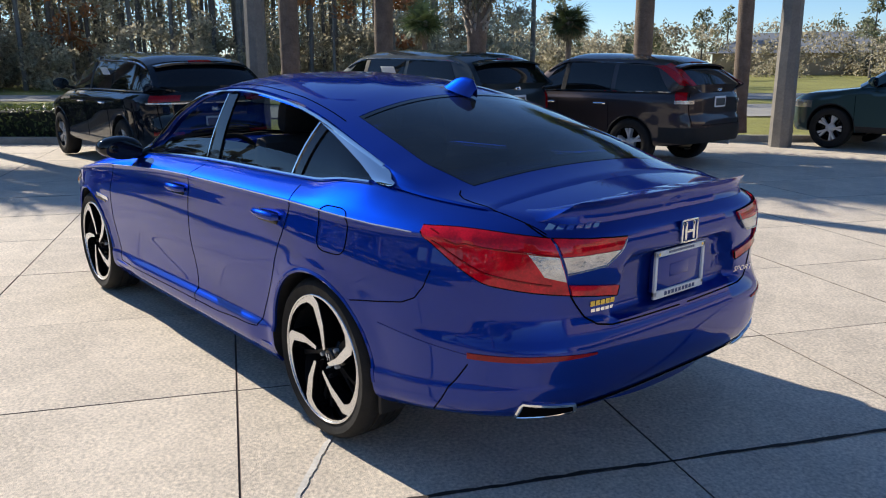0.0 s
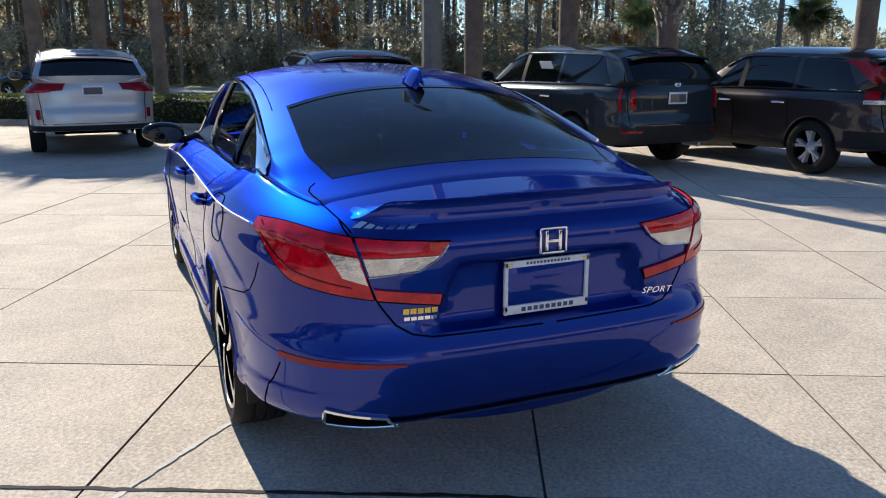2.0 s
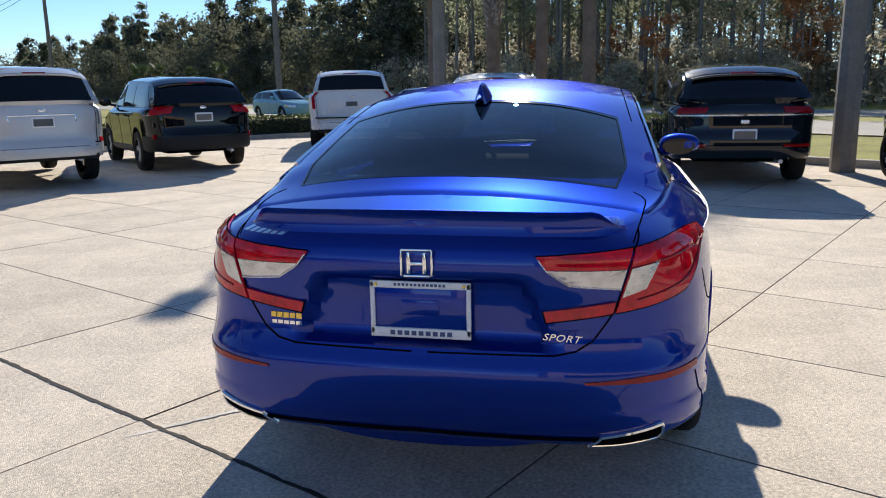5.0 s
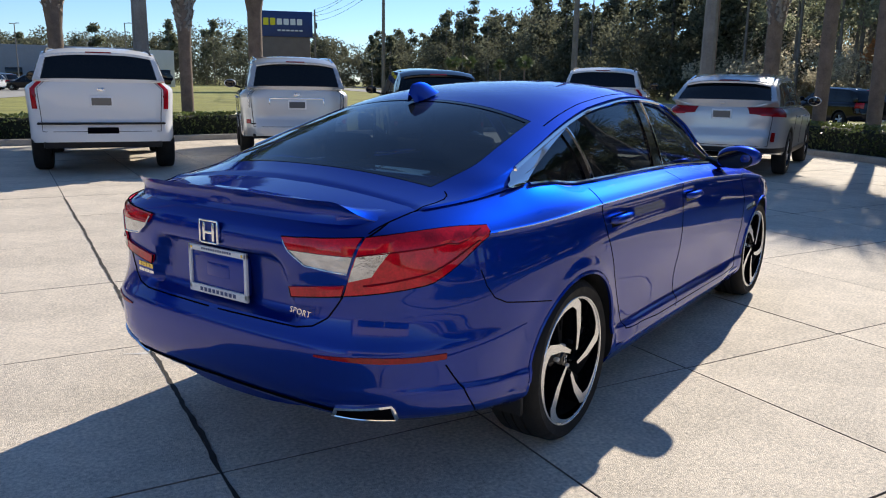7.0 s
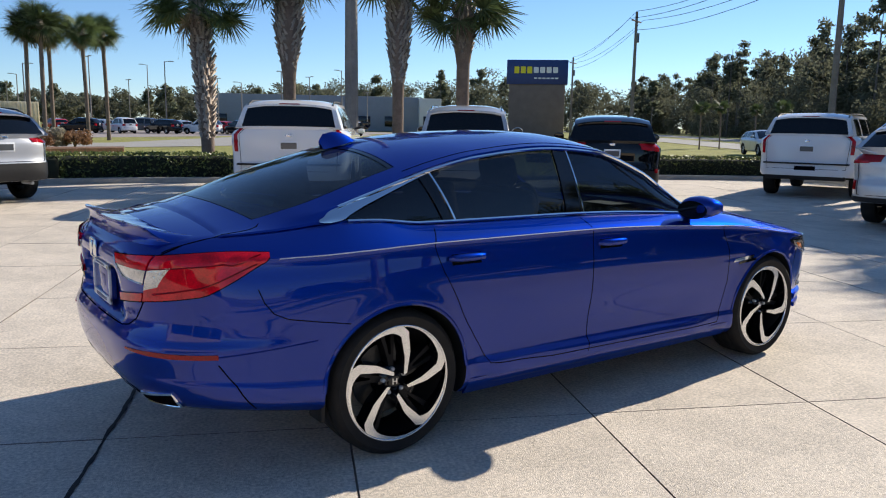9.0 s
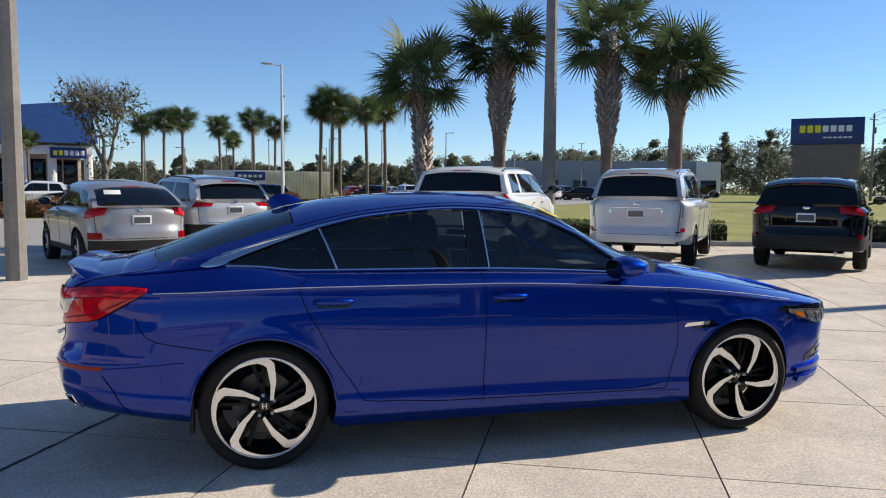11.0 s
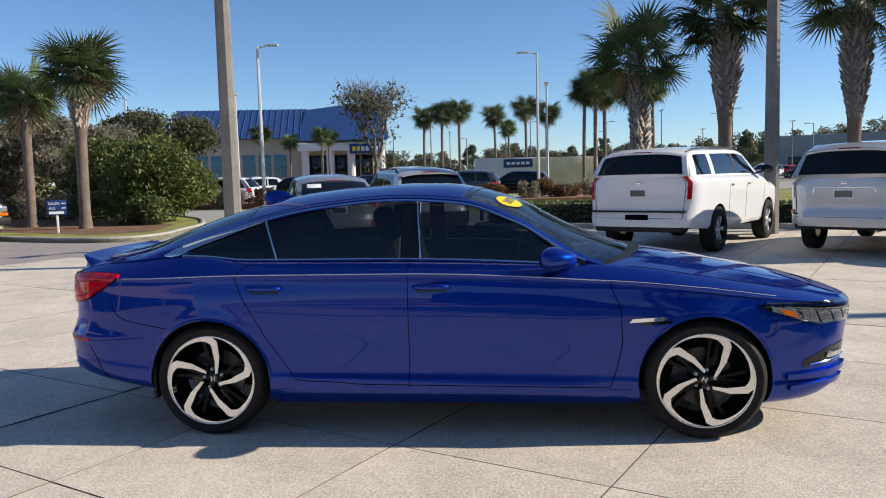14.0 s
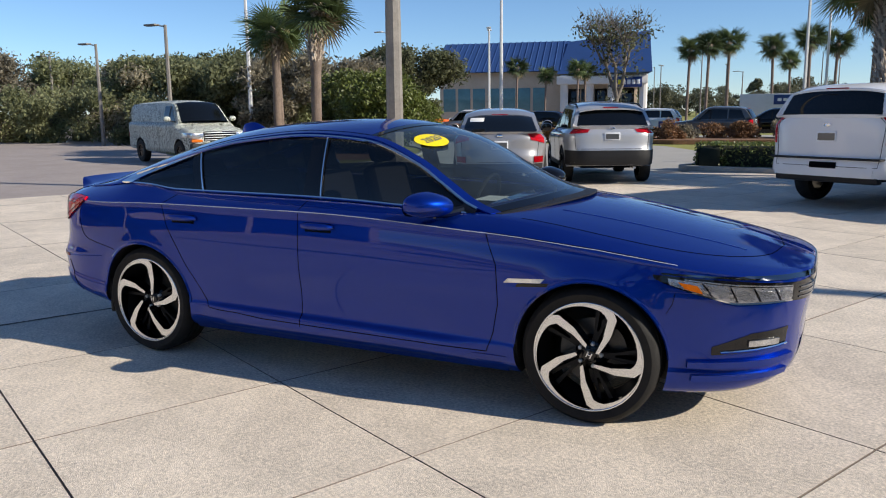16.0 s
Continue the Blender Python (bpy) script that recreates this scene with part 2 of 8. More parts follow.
def box_bm(c, s, bevel=0.0, m=None):
    bm = bmesh.new()
    bm_box(bm, c, s, bevel, m)
    return bm


def lathe(profile, n=48, axis="y"):
    """Solid of revolution round the axis from (r, a) points; closed ring where r is 0."""
    verts, faces = [], []
    k = len(profile)
    for i in range(n):
        t = 2 * math.pi * i / n
        for r, a in profile:
            c, s = r * math.cos(t), r * math.sin(t)
            verts.append((c, a, s) if axis == "y" else (c, s, a))
    for i in range(n):
        j = (i + 1) % n
        for p in range(k - 1):
            faces.append((i * k + p, j * k + p, j * k + p + 1, i * k + p + 1))
    return verts, faces


def tube(path, r, n=8, cap=True):
    """A tube of radius r (number or list) along the points of a path."""
    pts = [Vector(p) for p in path]
    verts, faces = [], []
    up = None
    for i, p in enumerate(pts):
        d = (pts[min(i + 1, len(pts) - 1)] - pts[max(i - 1, 0)]).normalized()
        if up is None:
            up = Vector((0, 0, 1)) if abs(d.z) < 0.9 else Vector((1, 0, 0))
        s = d.cross(up).normalized()
        up = s.cross(d).normalized()
        rr = r[i] if isinstance(r, (list, tuple)) else r
        for k in range(n):
            a = 2 * math.pi * k / n
            verts.append(p + (s * math.cos(a) + up * math.sin(a)) * rr)
    for i in range(len(pts) - 1):
        for k in range(n):
            j = (k + 1) % n
            faces.append((i * n + k, i * n + j, (i + 1) * n + j, (i + 1) * n + k))
    if cap:
        faces.append(tuple(range(n))[::-1])
        faces.append(tuple((len(pts) - 1) * n + k for k in range(n)))
    return verts, faces


def join(*vf):
    verts, faces = [], []
    for v, f in vf:
        o = len(verts)
        verts += list(v)
        faces += [tuple(i + o for i in g) for g in f]
    return verts, faces


def curve(points):
    """Smooth interpolation through (x, value) points, with no overshoot."""
    xs = np.array([p[0] for p in points], float)
    ys = np.array([p[1] for p in points], float)
    d = np.diff(ys) / np.diff(xs)
    t = np.zeros(len(xs))
    if len(xs) > 2:
        for i in range(1, len(xs) - 1):
            if d[i - 1] * d[i] > 0:
                t[i] = 2 * d[i - 1] * d[i] / (d[i - 1] + d[i])
    t[0], t[-1] = d[0], d[-1]

    tab, n = [], 800
    for x in np.linspace(xs[0], xs[-1], n + 1):
        i = min(int(np.searchsorted(xs, x, "right")) - 1, len(xs) - 2)
        h = xs[i + 1] - xs[i]
        u = (x - xs[i]) / h
        tab.append(float((1 + 2 * u) * (1 - u) ** 2 * ys[i] + u * (1 - u) ** 2 * h * t[i] + u * u * (3 - 2 * u) * ys[i + 1] + u * u * (u - 1) * h * t[i + 1]))
    lo, k = float(xs[0]), n / float(xs[-1] - xs[0])

    def at(x):
        f = (x - lo) * k
        if f <= 0:
            return tab[0]
        if f >= n:
            return tab[n]
        i = int(f)
        return tab[i] + (tab[i + 1] - tab[i]) * (f - i)
    return at


def sheet(fn, us, vs, thick=0.0):
    """A grid surface fn(u, v) -> Vector; with thick, a closed slab that reaches inwards by it."""
    nu, nv = len(us), len(vs)
    P = [[Vector(fn(u, v)) for v in vs] for u in us]
    verts = [p for row in P for p in row]
    faces = [(i * nv + j, (i + 1) * nv + j, (i + 1) * nv + j + 1, i * nv + j + 1) for i in range(nu - 1) for j in range(nv - 1)]
    if thick:
        o = len(verts)
        for i in range(nu):
            for j in range(nv):
                du = P[min(i + 1, nu - 1)][j] - P[max(i - 1, 0)][j]
                dv = P[i][min(j + 1, nv - 1)] - P[i][max(j - 1, 0)]
                n = du.cross(dv)
                n = n.normalized() if n.length > 1e-9 else Vector((0, 0, 1))
                verts.append(P[i][j] - n * thick)
        faces += [tuple(o + k for k in f)[::-1] for f in faces]
        rim = [i * nv for i in range(nu)] + [(nu - 1) * nv + j for j in range(1, nv)] + [i * nv + nv - 1 for i in range(nu - 2, -1, -1)] + [j for j in range(nv - 2, 0, -1)]
        for a, b in zip(rim, rim[1:] + rim[:1]):
            faces.append((b, a, a + o, b + o))
    return verts, faces


def lin(a, b, n):
    return [a + (b - a) * i / (n - 1) for i in range(n)]


def text_mesh(name, body, size, mat, thick=0.002, shear=0.0, spacing=1.0, width=None):
    """Raised lettering in the built-in font, as a mesh that stands in its x-z plane, centred."""
    c = bpy.data.curves.new(name, "FONT")
    c.body, c.size, c.extrude, c.shear, c.space_character = body, size, thick, shear, spacing
    c.align_x, c.align_y = "CENTER", "CENTER"
    c.resolution_u = 3
    ob = bpy.data.objects.new(name, c)
    scene.collection.objects.link(ob)
    bpy.context.view_layer.update()
    me = bpy.data.meshes.new_from_object(ob.evaluated_get(bpy.context.evaluated_depsgraph_get()))
    bpy.data.objects.remove(ob)
    bpy.data.curves.remove(c)
    me.name = name
    if width:
        xs = [v.co.x for v in me.vertices]
        k = width / (max(xs) - min(xs))
        me.transform(Matrix.Diagonal((k, 1, 1, 1)))
    me.transform(Matrix.Rotation(radians(90), 4, "X"))
    me.materials.clear()
    me.materials.append(mat)
    return me

# ---------------------------------------------------------------- vehicle shapes


def curve_lin(xs, ys):
    tab = [float(v) for v in np.interp(np.linspace(0, 1, 801), xs, ys)]

    def at(x):
        f = x * 800
        if f <= 0:
            return tab[0]
        if f >= 800:
            return tab[800]
        i = int(f)
        return tab[i] + (tab[i + 1] - tab[i]) * (f - i)
    return at


class Skin:
    """The lower body of a vehicle: rounded outlines stacked from sill to waist. q runs 0 (middle of the tail) over 1..2 (side)
    to 3 (middle of the nose), negative on the right; s runs 0 (bottom) over 1 (waist crease) to 2 (top edge)."""

    def __init__(self, d):
        self.R, self.F, self.W = curve(d["R"]), curve(d["F"]), curve(d["W"])
        self.zb, self.zc, self.zt = curve(d["zb"]), curve(d["zc"]), curve(d["zt"])
        self.memo = {}
        self.taper, self.bulge, self.sculpt = d.get("taper", 0.0), d.get("bulge", 0.0), d.get("sculpt")
        self.mr, self.mf, self.nr, self.nf = d["mr"], d["mf"], d["nr"], d["nf"]
        self.xr, self.xf = min(p[1] for p in d["R"]), max(p[1] for p in d["F"])
        self.half = max(p[1] for p in d["W"])
        self.tr, self.tf = self.table(self.nr, self.mr - self.xr), self.table(self.nf, self.xf - self.mf)

    def table(self, n, a):
        th = np.linspace(0, math.pi / 2, 400)
        x, y = a * np.cos(th) ** (2 / n), self.half * np.sin(th) ** (2 / n)
        l = np.concatenate([[0], np.cumsum(np.hypot(np.diff(x), np.diff(y)))])
        return curve_lin(l / l[-1], th)

    def plan(self, a, R, F, w):
        if a < 1:
            t = self.tr(a)
            k = math.sin(t) ** (2 / self.nr)
            return self.mr - (self.mr - R) * max(math.cos(t), 0) ** (2 / self.nr) * (1 - self.bulge * k * k), w * k
        if a <= 2:
            return self.mr + (self.mf - self.mr) * (a - 1), w
        t = self.tf(3 - a)
        return self.mf + (F - self.mf) * max(math.cos(t), 0) ** (2 / self.nf), w * math.sin(t) ** (2 / self.nf)

    def level(self, q, z):
        x = self.plan(abs(q), self.xr, self.xf, 1)[0]
        b, c, t = self.zb(x), self.zc(x), self.zt(x)
        return (z - b) / (c - b) if z <= c else 1 + (z - c) / (t - c)

    def pt(self, q, s):
        a = abs(q)
        x = self.plan(a, self.xr, self.xf, 1)[0]
        b, c, t = self.zb(x), self.zc(x), self.zt(x)
        z = b + (c - b) * s if s <= 1 else c + (t - c) * (s - 1)
        x, y = self.plan(a, self.R(z), self.F(z), self.W(s))
        if self.taper:
            k = min(max((-1.45 - x) / 0.85, 0), 1)
            y *= 1 - self.taper * k * k * (3 - 2 * k) * (z - 0.58)
        if self.sculpt:
            dx, dy = self.sculpt(x, y, z)
            x, y = x + dx, y + dy
        return Vector((x, y if q >= 0 else -y, z))

    def normal(self, q, s):
        e = 0.004
        q0, q1 = (q - e, q + e)
        if abs(q) < 2 * e:
            return Vector((-1, 0, 0))
        du = self.pt(min(q1, 2.999), s) - self.pt(max(q0, -2.999), s)
        dv = self.pt(q, min(s + 0.02, 2)) - self.pt(q, max(s - 0.02, 0))
        n = dv.cross(du).normalized()
        ref = Vector((-1, 0, 0)) if abs(q) < 0.5 else (Vector((1, 0, 0)) if abs(q) > 2.6 else Vector((0, 1 if q > 0 else -1, 0)))
        return n if n.dot(ref) > 0 else -n

    def on(self, q, z, off=0.0):
        s = min(max(self.level(q, z), 0), 2)
        p = self.pt(q, s)
        return p + self.normal(q, s) * off if off else p

    def find(self, f, lo, hi):
        for _ in range(17):
            m = (lo + hi) / 2
            if f(m) > 0:
                hi = m
            else:
                lo = m
        return (lo + hi) / 2

    def q_side(self, x, z=0.7):
        key = (0, round(x, 4), round(z, 4))
        if key not in self.memo:
            self.memo[key] = self.find(lambda q: self.on(q, z).x - x, 0.02, 2.98)
        return self.memo[key]

    def q_rear(self, y, z=0.7):
        if y < 0:
            return -self.q_rear(-y, z)
        key = (1, round(y, 4), round(z, 4))
        if key not in self.memo:
            self.memo[key] = self.find(lambda q: self.on(q, z).y - y, 0.0, 1.0)
        return self.memo[key]

    def q_front(self, y, z=0.6):
        key = (2, round(y, 4), round(z, 4))
        if key not in self.memo:
            self.memo[key] = self.find(lambda q: y - self.on(q, z).y, 2.0, 3.0)
        return self.memo[key]

    def patch(self, fn, nu, nv, off, thick=0.0):
        """Closed or open surface piece that lies off metres proud; fn(u, v) gives (q, z)."""
        vf = sheet(lambda u, v: self.on(*fn(u, v), off), lin(0, 1, nu), lin(0, 1, nv))
        if thick:
            inner = sheet(lambda u, v: self.on(*fn(u, v), off - thick), lin(0, 1, nu), lin(0, 1, nv))
            o = len(vf[0])
            verts = list(vf[0]) + list(inner[0])
            faces = list(vf[1]) + [tuple(o + k for k in f)[::-1] for f in inner[1]]
            rim = [i * nv for i in range(nu)] + [(nu - 1) * nv + j for j in range(1, nv)] + [i * nv + nv - 1 for i in range(nu - 2, -1, -1)] + [j for j in range(nv - 2, 0, -1)]
            for a, b in zip(rim, rim[1:] + rim[:1]):
                faces.append((b, a, a + o, b + o))
            return verts, faces
        return vf

    def line(self, pts, r, off=0.0, n=5, fine=10):
        """Tube that follows the skin through (q, z) points."""
        path = []
        for (q0, z0), (q1, z1) in zip(pts, pts[1:]):
            for i in range(fine):
                path.append(self.on(q0 + (q1 - q0) * i / fine, z0 + (z1 - z0) * i / fine, off))
        path.append(self.on(*pts[-1], off))
        return tube(path, r, n)


class Top:
    """The upper body: X stations from tail to cowl, v from -1 (right) to 1 (left)."""

    def __init__(self, d, skin):
        self.y, self.z = curve([(p[0], p[1]) for p in d["rail"]]), curve([(p[0], p[2]) for p in d["rail"]])
        self.c, self.bow, self.p = curve(d["mid"]), curve(d["bow"]), d.get("p", 2.3)
        self.skin = skin

    def pt(self, X, v):
        zr = self.z(X)
        return Vector((X + self.bow(X) * (1 - v * v), v * self.y(X), zr + (self.c(X) - zr) * (1 - abs(v) ** self.p)))

    def side(self, X, w, sg=1, bulge=0.014, off=0.0):
        q = self.skin.q_side(X, self.skin.zt(X) - 0.002)
        b = self.skin.pt(q, 2)
        r = Vector((X, self.y(X), self.z(X)))
        p = b.lerp(r, w) + Vector((0, bulge * 4 * w * (1 - w) + off, 0))
        return Vector((X, p.y * sg, p.z))


def boolean_cut(me, cutters):
    ob = new("cut_body", me)
    obs = []
    for c in cutters:
        co = new("cutter", c)
        obs.append(co)
        md = ob.modifiers.new("cut", "BOOLEAN")
        md.object, md.operation, md.solver = co, "DIFFERENCE", "EXACT"
    bpy.context.view_layer.update()
    out = bpy.data.meshes.new_from_object(ob.evaluated_get(bpy.context.evaluated_depsgraph_get()))
    for o in obs + [ob]:
        bpy.data.objects.remove(o)
    return out


def body_mesh(skin, d, mats, nq=(26, 44, 24), ns=(18, 7)):
    """The closed lower body with hood, tail deck and hollow cabin, and four wheel wells cut out."""
    qs = lin(0, 1, nq[0])[:-1] + lin(1, 2, nq[1])[:-1] + lin(2, 3, nq[2])
    ss = lin(0, 1, ns[0])[:-1] + lin(1, 2, ns[1])
    extra = d.get("levels", [])
    ss = sorted(set(ss) | set(extra))
    n, m = len(qs), len(ss)
    ring = [(q, 1) for q in qs] + [(q, -1) for q in qs[-2:0:-1]]
    verts, faces = [], []
    for q, sg in ring:
        for s in ss:
            verts.append(skin.pt(q * sg if q else 0.0, s))
    k = len(ring)
    for i in range(k):
        j = (i + 1) % k
        for l in range(m - 1):
            faces.append((i * m + l, j * m + l, j * m + l + 1, i * m + l + 1))
    crown = curve(d["crown"])
    x0, x1 = d["cabin"]
    vs = [1, 0.93, 0.84, 0.80, 0.7, 0.5, 0.25, 0, -0.25, -0.5, -0.7, -0.80, -0.84, -0.93, -1]
    for level, sgn in ((m - 1, 1), (0, -1)):
        rows = []
        for i in range(n):
            left, right = i * m + level, ((k - i) % k) * m + level
            a = verts[left]
            if i in (0, n - 1):
                rows.append([left] * len(vs))
                continue
            row = []
            for v in vs:
                if v == 1:
                    row.append(left)
                elif v == -1:
                    row.append(right)
                else:
                    z = a.z
                    if sgn > 0:
                        inside = min(max((a.x - x0) / 0.06, 0), 1) * min(max((x1 - a.x) / 0.06, 0), 1)
                        z += crown(a.x) * (1 - v * v) * (1 - inside)
                        if abs(v) < 0.82:
                            z -= inside * d.get("depth", 0.5)
                    row.append(len(verts))
                    verts.append(Vector((a.x, a.y * v, z)))
            rows.append(row)
        for r0, r1 in zip(rows, rows[1:]):
            for j in range(len(vs) - 1):
                f = []
                for g in (r0[j], r0[j + 1], r1[j + 1], r1[j]):
                    if g not in f:
                        f.append(g)
                if len(f) > 2:
                    faces.append(tuple(f) if sgn < 0 else tuple(f)[::-1])
    me = mesh_of("body", verts, faces, mats)
    bm = bmesh.new()
    bm.from_mesh(me)
    bmesh.ops.recalc_face_normals(bm, faces=bm.faces)
    bm.to_mesh(me)
    bm.free()
    cuts = []
    for wx in d["axles"]:
        for sg in (1, -1):
            r = d["arch"]
            v, f = lathe([(0.0001, 0), (r, 0), (r, 0.5), (0.0001, 0.5)], 56)
            c = mesh_of("cut", [(a + wx, (b + d["well"]) * sg, z + d["hub"]) for a, b, z in v], f, mats)
            b2 = bmesh.new()
            b2.from_mesh(c)
            bmesh.ops.remove_doubles(b2, verts=b2.verts, dist=0.001)
            bmesh.ops.recalc_face_normals(b2, faces=b2.faces)
            b2.to_mesh(c)
            b2.free()
            cuts.append(c)
    out = boolean_cut(me, cuts)
    idx = []
    for p in out.polygons:
        c = p.center
        cabin = x0 < c.x < x1 and abs(c.y) < skin.half * 0.82 and c.z < skin.zt(c.x) - 0.02 and c.z > d["hub"] + 0.12 and abs(c.y) < skin.half * 0.72
        well = any((c.x - wx) ** 2 + (c.z - d["hub"]) ** 2 < (d["arch"] + 0.004) ** 2 and abs(c.y) < skin.half for wx in d["axles"]) and (abs(p.normal.y) < 0.5 or abs(c.y) < d["well"] + 0.02)
        under = c.z < skin.zb(c.x) + 0.004
        idx.append(1 if (cabin or well or under) else 0)
    out.polygons.foreach_set("material_index", idx)
    out.polygons.foreach_set("use_smooth", [True] * len(out.polygons))
    out.set_sharp_from_angle(angle=radians(38))
    return out


# ---------------------------------------------------------------- wheels


def spoke_prism(poly, y0, y1, mats_face_side=True):
    """Prism from a flat outline (x, z), front at y1 (outwards), with the rim of the face slightly chamfered."""
    n = len(poly)
    cx, cz = sum(p[0] for p in poly) / n, sum(p[1] for p in poly) / n
    verts = [(x, y0, z) for x, z in poly] + [(x, y1 - 0.003, z) for x, z in poly]
    faces, idx = [], []
    ins = []
    turn = 1 if sum(poly[i - 1][0] * poly[i][1] - poly[i][0] * poly[i - 1][1] for i in range(n)) > 0 else -1
    for i in range(n):
        a, b, c = poly[i - 1], poly[i], poly[(i + 1) % n]
        e1, e2 = Vector((b[0] - a[0], b[1] - a[1])), Vector((c[0] - b[0], c[1] - b[1]))
        nrm = Vector((-(e1.normalized() + e2.normalized()).y, (e1.normalized() + e2.normalized()).x)) * turn
        nrm = nrm.normalized() if nrm.length > 1e-6 else Vector((0, 0))
        ins.append((b[0] + nrm.x * 0.0012, b[1] + nrm.y * 0.0012))
    verts += [(x, y1, z) for x, z in ins]
    for i in range(n):
        j = (i + 1) % n
        faces.append((i, j, n + j, n + i))
        idx.append(1)
        faces.append((n + i, n + j, 2 * n + j, 2 * n + i))
        idx.append(1)
    faces.append(tuple(range(2 * n, 3 * n)))
    idx.append(0)
    faces.append(tuple(range(n))[::-1])
    idx.append(1)
    return verts, faces, idx


def sport_wheel(R, width, rim):
    """Five hooked spokes with machined faces before black inner spokes. The outside is towards +y."""
    h = width / 2
    tyre = lathe([(rim * 0.99, -h * 0.86), (rim + 0.012, -h * 0.95), (rim + (R - rim) * 0.55, -h), (R - 0.018, -h * 0.92), (R - 0.003, -h * 0.72), (R - 0.003, -h * 0.40), (R - 0.010, -h * 0.38), (R - 0.010, -h * 0.33),
                  (R - 0.001, -h * 0.31), (R, -h * 0.04), (R - 0.009, -h * 0.03), (R - 0.009, h * 0.03), (R, h * 0.04), (R - 0.001, h * 0.31), (R - 0.010, h * 0.33), (R - 0.010, h * 0.38), (R - 0.003, h * 0.40), (R - 0.003, h * 0.72), (R - 0.018, h * 0.92),
                  (rim + (R - rim) * 0.55, h), (rim + (R - rim) * 0.5, h * 0.985), (rim + 0.016, h * 0.965), (rim + 0.010, h * 0.93), (rim - 0.004, h * 0.90)], 96)
    barrel = lathe([(rim + 0.004, h * 0.90), (rim + 0.001, h * 0.93), (rim - 0.003, h * 0.90), (rim - 0.012, h * 0.70), (rim - 0.03, h * 0.2), (rim - 0.045, -h * 0.5), (rim - 0.02, -h * 0.86), (rim + 0.0, -h * 0.88)], 96)
    lip = lathe([(rim + 0.003, h * 0.915), (rim + 0.0015, h * 0.955), (rim - 0.004, h * 0.96), (rim - 0.007, h * 0.93), (rim - 0.004, h * 0.88)], 96)
    hub = lathe([(0.0001, h * 0.62), (0.026, h * 0.62), (0.032, h * 0.60), (0.036, h * 0.55), (0.060, h * 0.50), (0.078, h * 0.36), (0.085, h * 0.0)], 40)
    disc = lathe([(0.0001, -h * 0.25), (0.165, -h * 0.25), (0.165, -h * 0.05), (0.0001, -h * 0.05)], 48)
    spokes, inner, nuts = [], [], []
    for k in range(5):
        a = 2 * math.pi * k / 5
        pol = lambda r, deg: (-r * math.cos(a + radians(deg)), r * math.sin(a + radians(deg)))
        g = rim / 0.264
        pts = [pol(0.060, 41.6), pol(0.15, 66), pol(0.236 * g, 77.3), pol(0.258 * g, 84.5)]
        pts += [pol(0.261 * g, 88 + 68 * i / 14) for i in range(15)]
        pts += [pol((0.255 - 0.021 * (i / 14) ** 1.5) * g, 156 - 58 * i / 14) for i in range(15)]
        pts += [pol(0.224 * g, 92.5), pol(0.210 * g, 87.0), pol(0.12, 76), pol(0.044, 52)]
        spokes.append(spoke_prism(pts, h * 0.30, h * 0.92))
        a = math.pi - (a + radians(60))
        b = a + 0.63
        pol = lambda r, t: (r * math.cos(b + t), r * math.sin(b + t))
        inner.append(spoke_prism([pol(0.04, -0.3), pol(0.12, -0.16), pol(rim - 0.03, -0.2), pol(rim - 0.03, -0.1), pol(0.12, -0.04), pol(0.12, 0.03), pol(rim - 0.03, 0.05), pol(rim - 0.03, 0.15), pol(0.12, 0.15), pol(0.04, 0.3)], -h * 0.05, h * 0.45))
        na = a + 0.05
        v, f = lathe([(0.0001, 0.022), (0.008, 0.022), (0.010, 0.018), (0.010, 0)], 8)
        nuts.append(([(x + 0.056 * math.cos(na + 0.55), y + h * 0.44, z + 0.056 * math.sin(na + 0.55)) for x, y, z in v], f))
    out = {"tyre": [mesh_of("tyre", *tyre, M["rubber"], sharp=40)], "rim": [mesh_of("rim", *barrel, M["satin_black"], sharp=40)], "rim_lip": [mesh_of("rim_lip", *lip, M["machined"])],
           "hub": [mesh_of("hub", *hub, M["gloss_black"], sharp=40)], "brake_disc": [mesh_of("brake_disc", *disc, M["disc"], sharp=40)],
           "spoke": [mesh_of("spoke", v, f, [M["machined"], M["gloss_black"]], i, False) for v, f, i in spokes],
           "inner_spoke": [mesh_of("inner_spoke", v, f, [M["satin_black"], M["satin_black"]], i, False) for v, f, i in inner],
           "lug_nut": [mesh_of("lug_nut", v, f, M["alloy"]) for v, f in nuts]}
    bm = bmesh.new()
    for c, s in (((-0.010, h * 0.625, 0), (0.006, 0.006, 0.030)), ((0.010, h * 0.625, 0), (0.006, 0.006, 0.030)), ((0, h * 0.625, 0), (0.016, 0.006, 0.006))):
        bm_box(bm, c, s, 0.001)
    me = bpy.data.meshes.new("hub_badge")
    bm.to_mesh(me)
    bm.free()
    me.materials.append(M["machined"])
    out["hub_badge"] = [me]
    return out


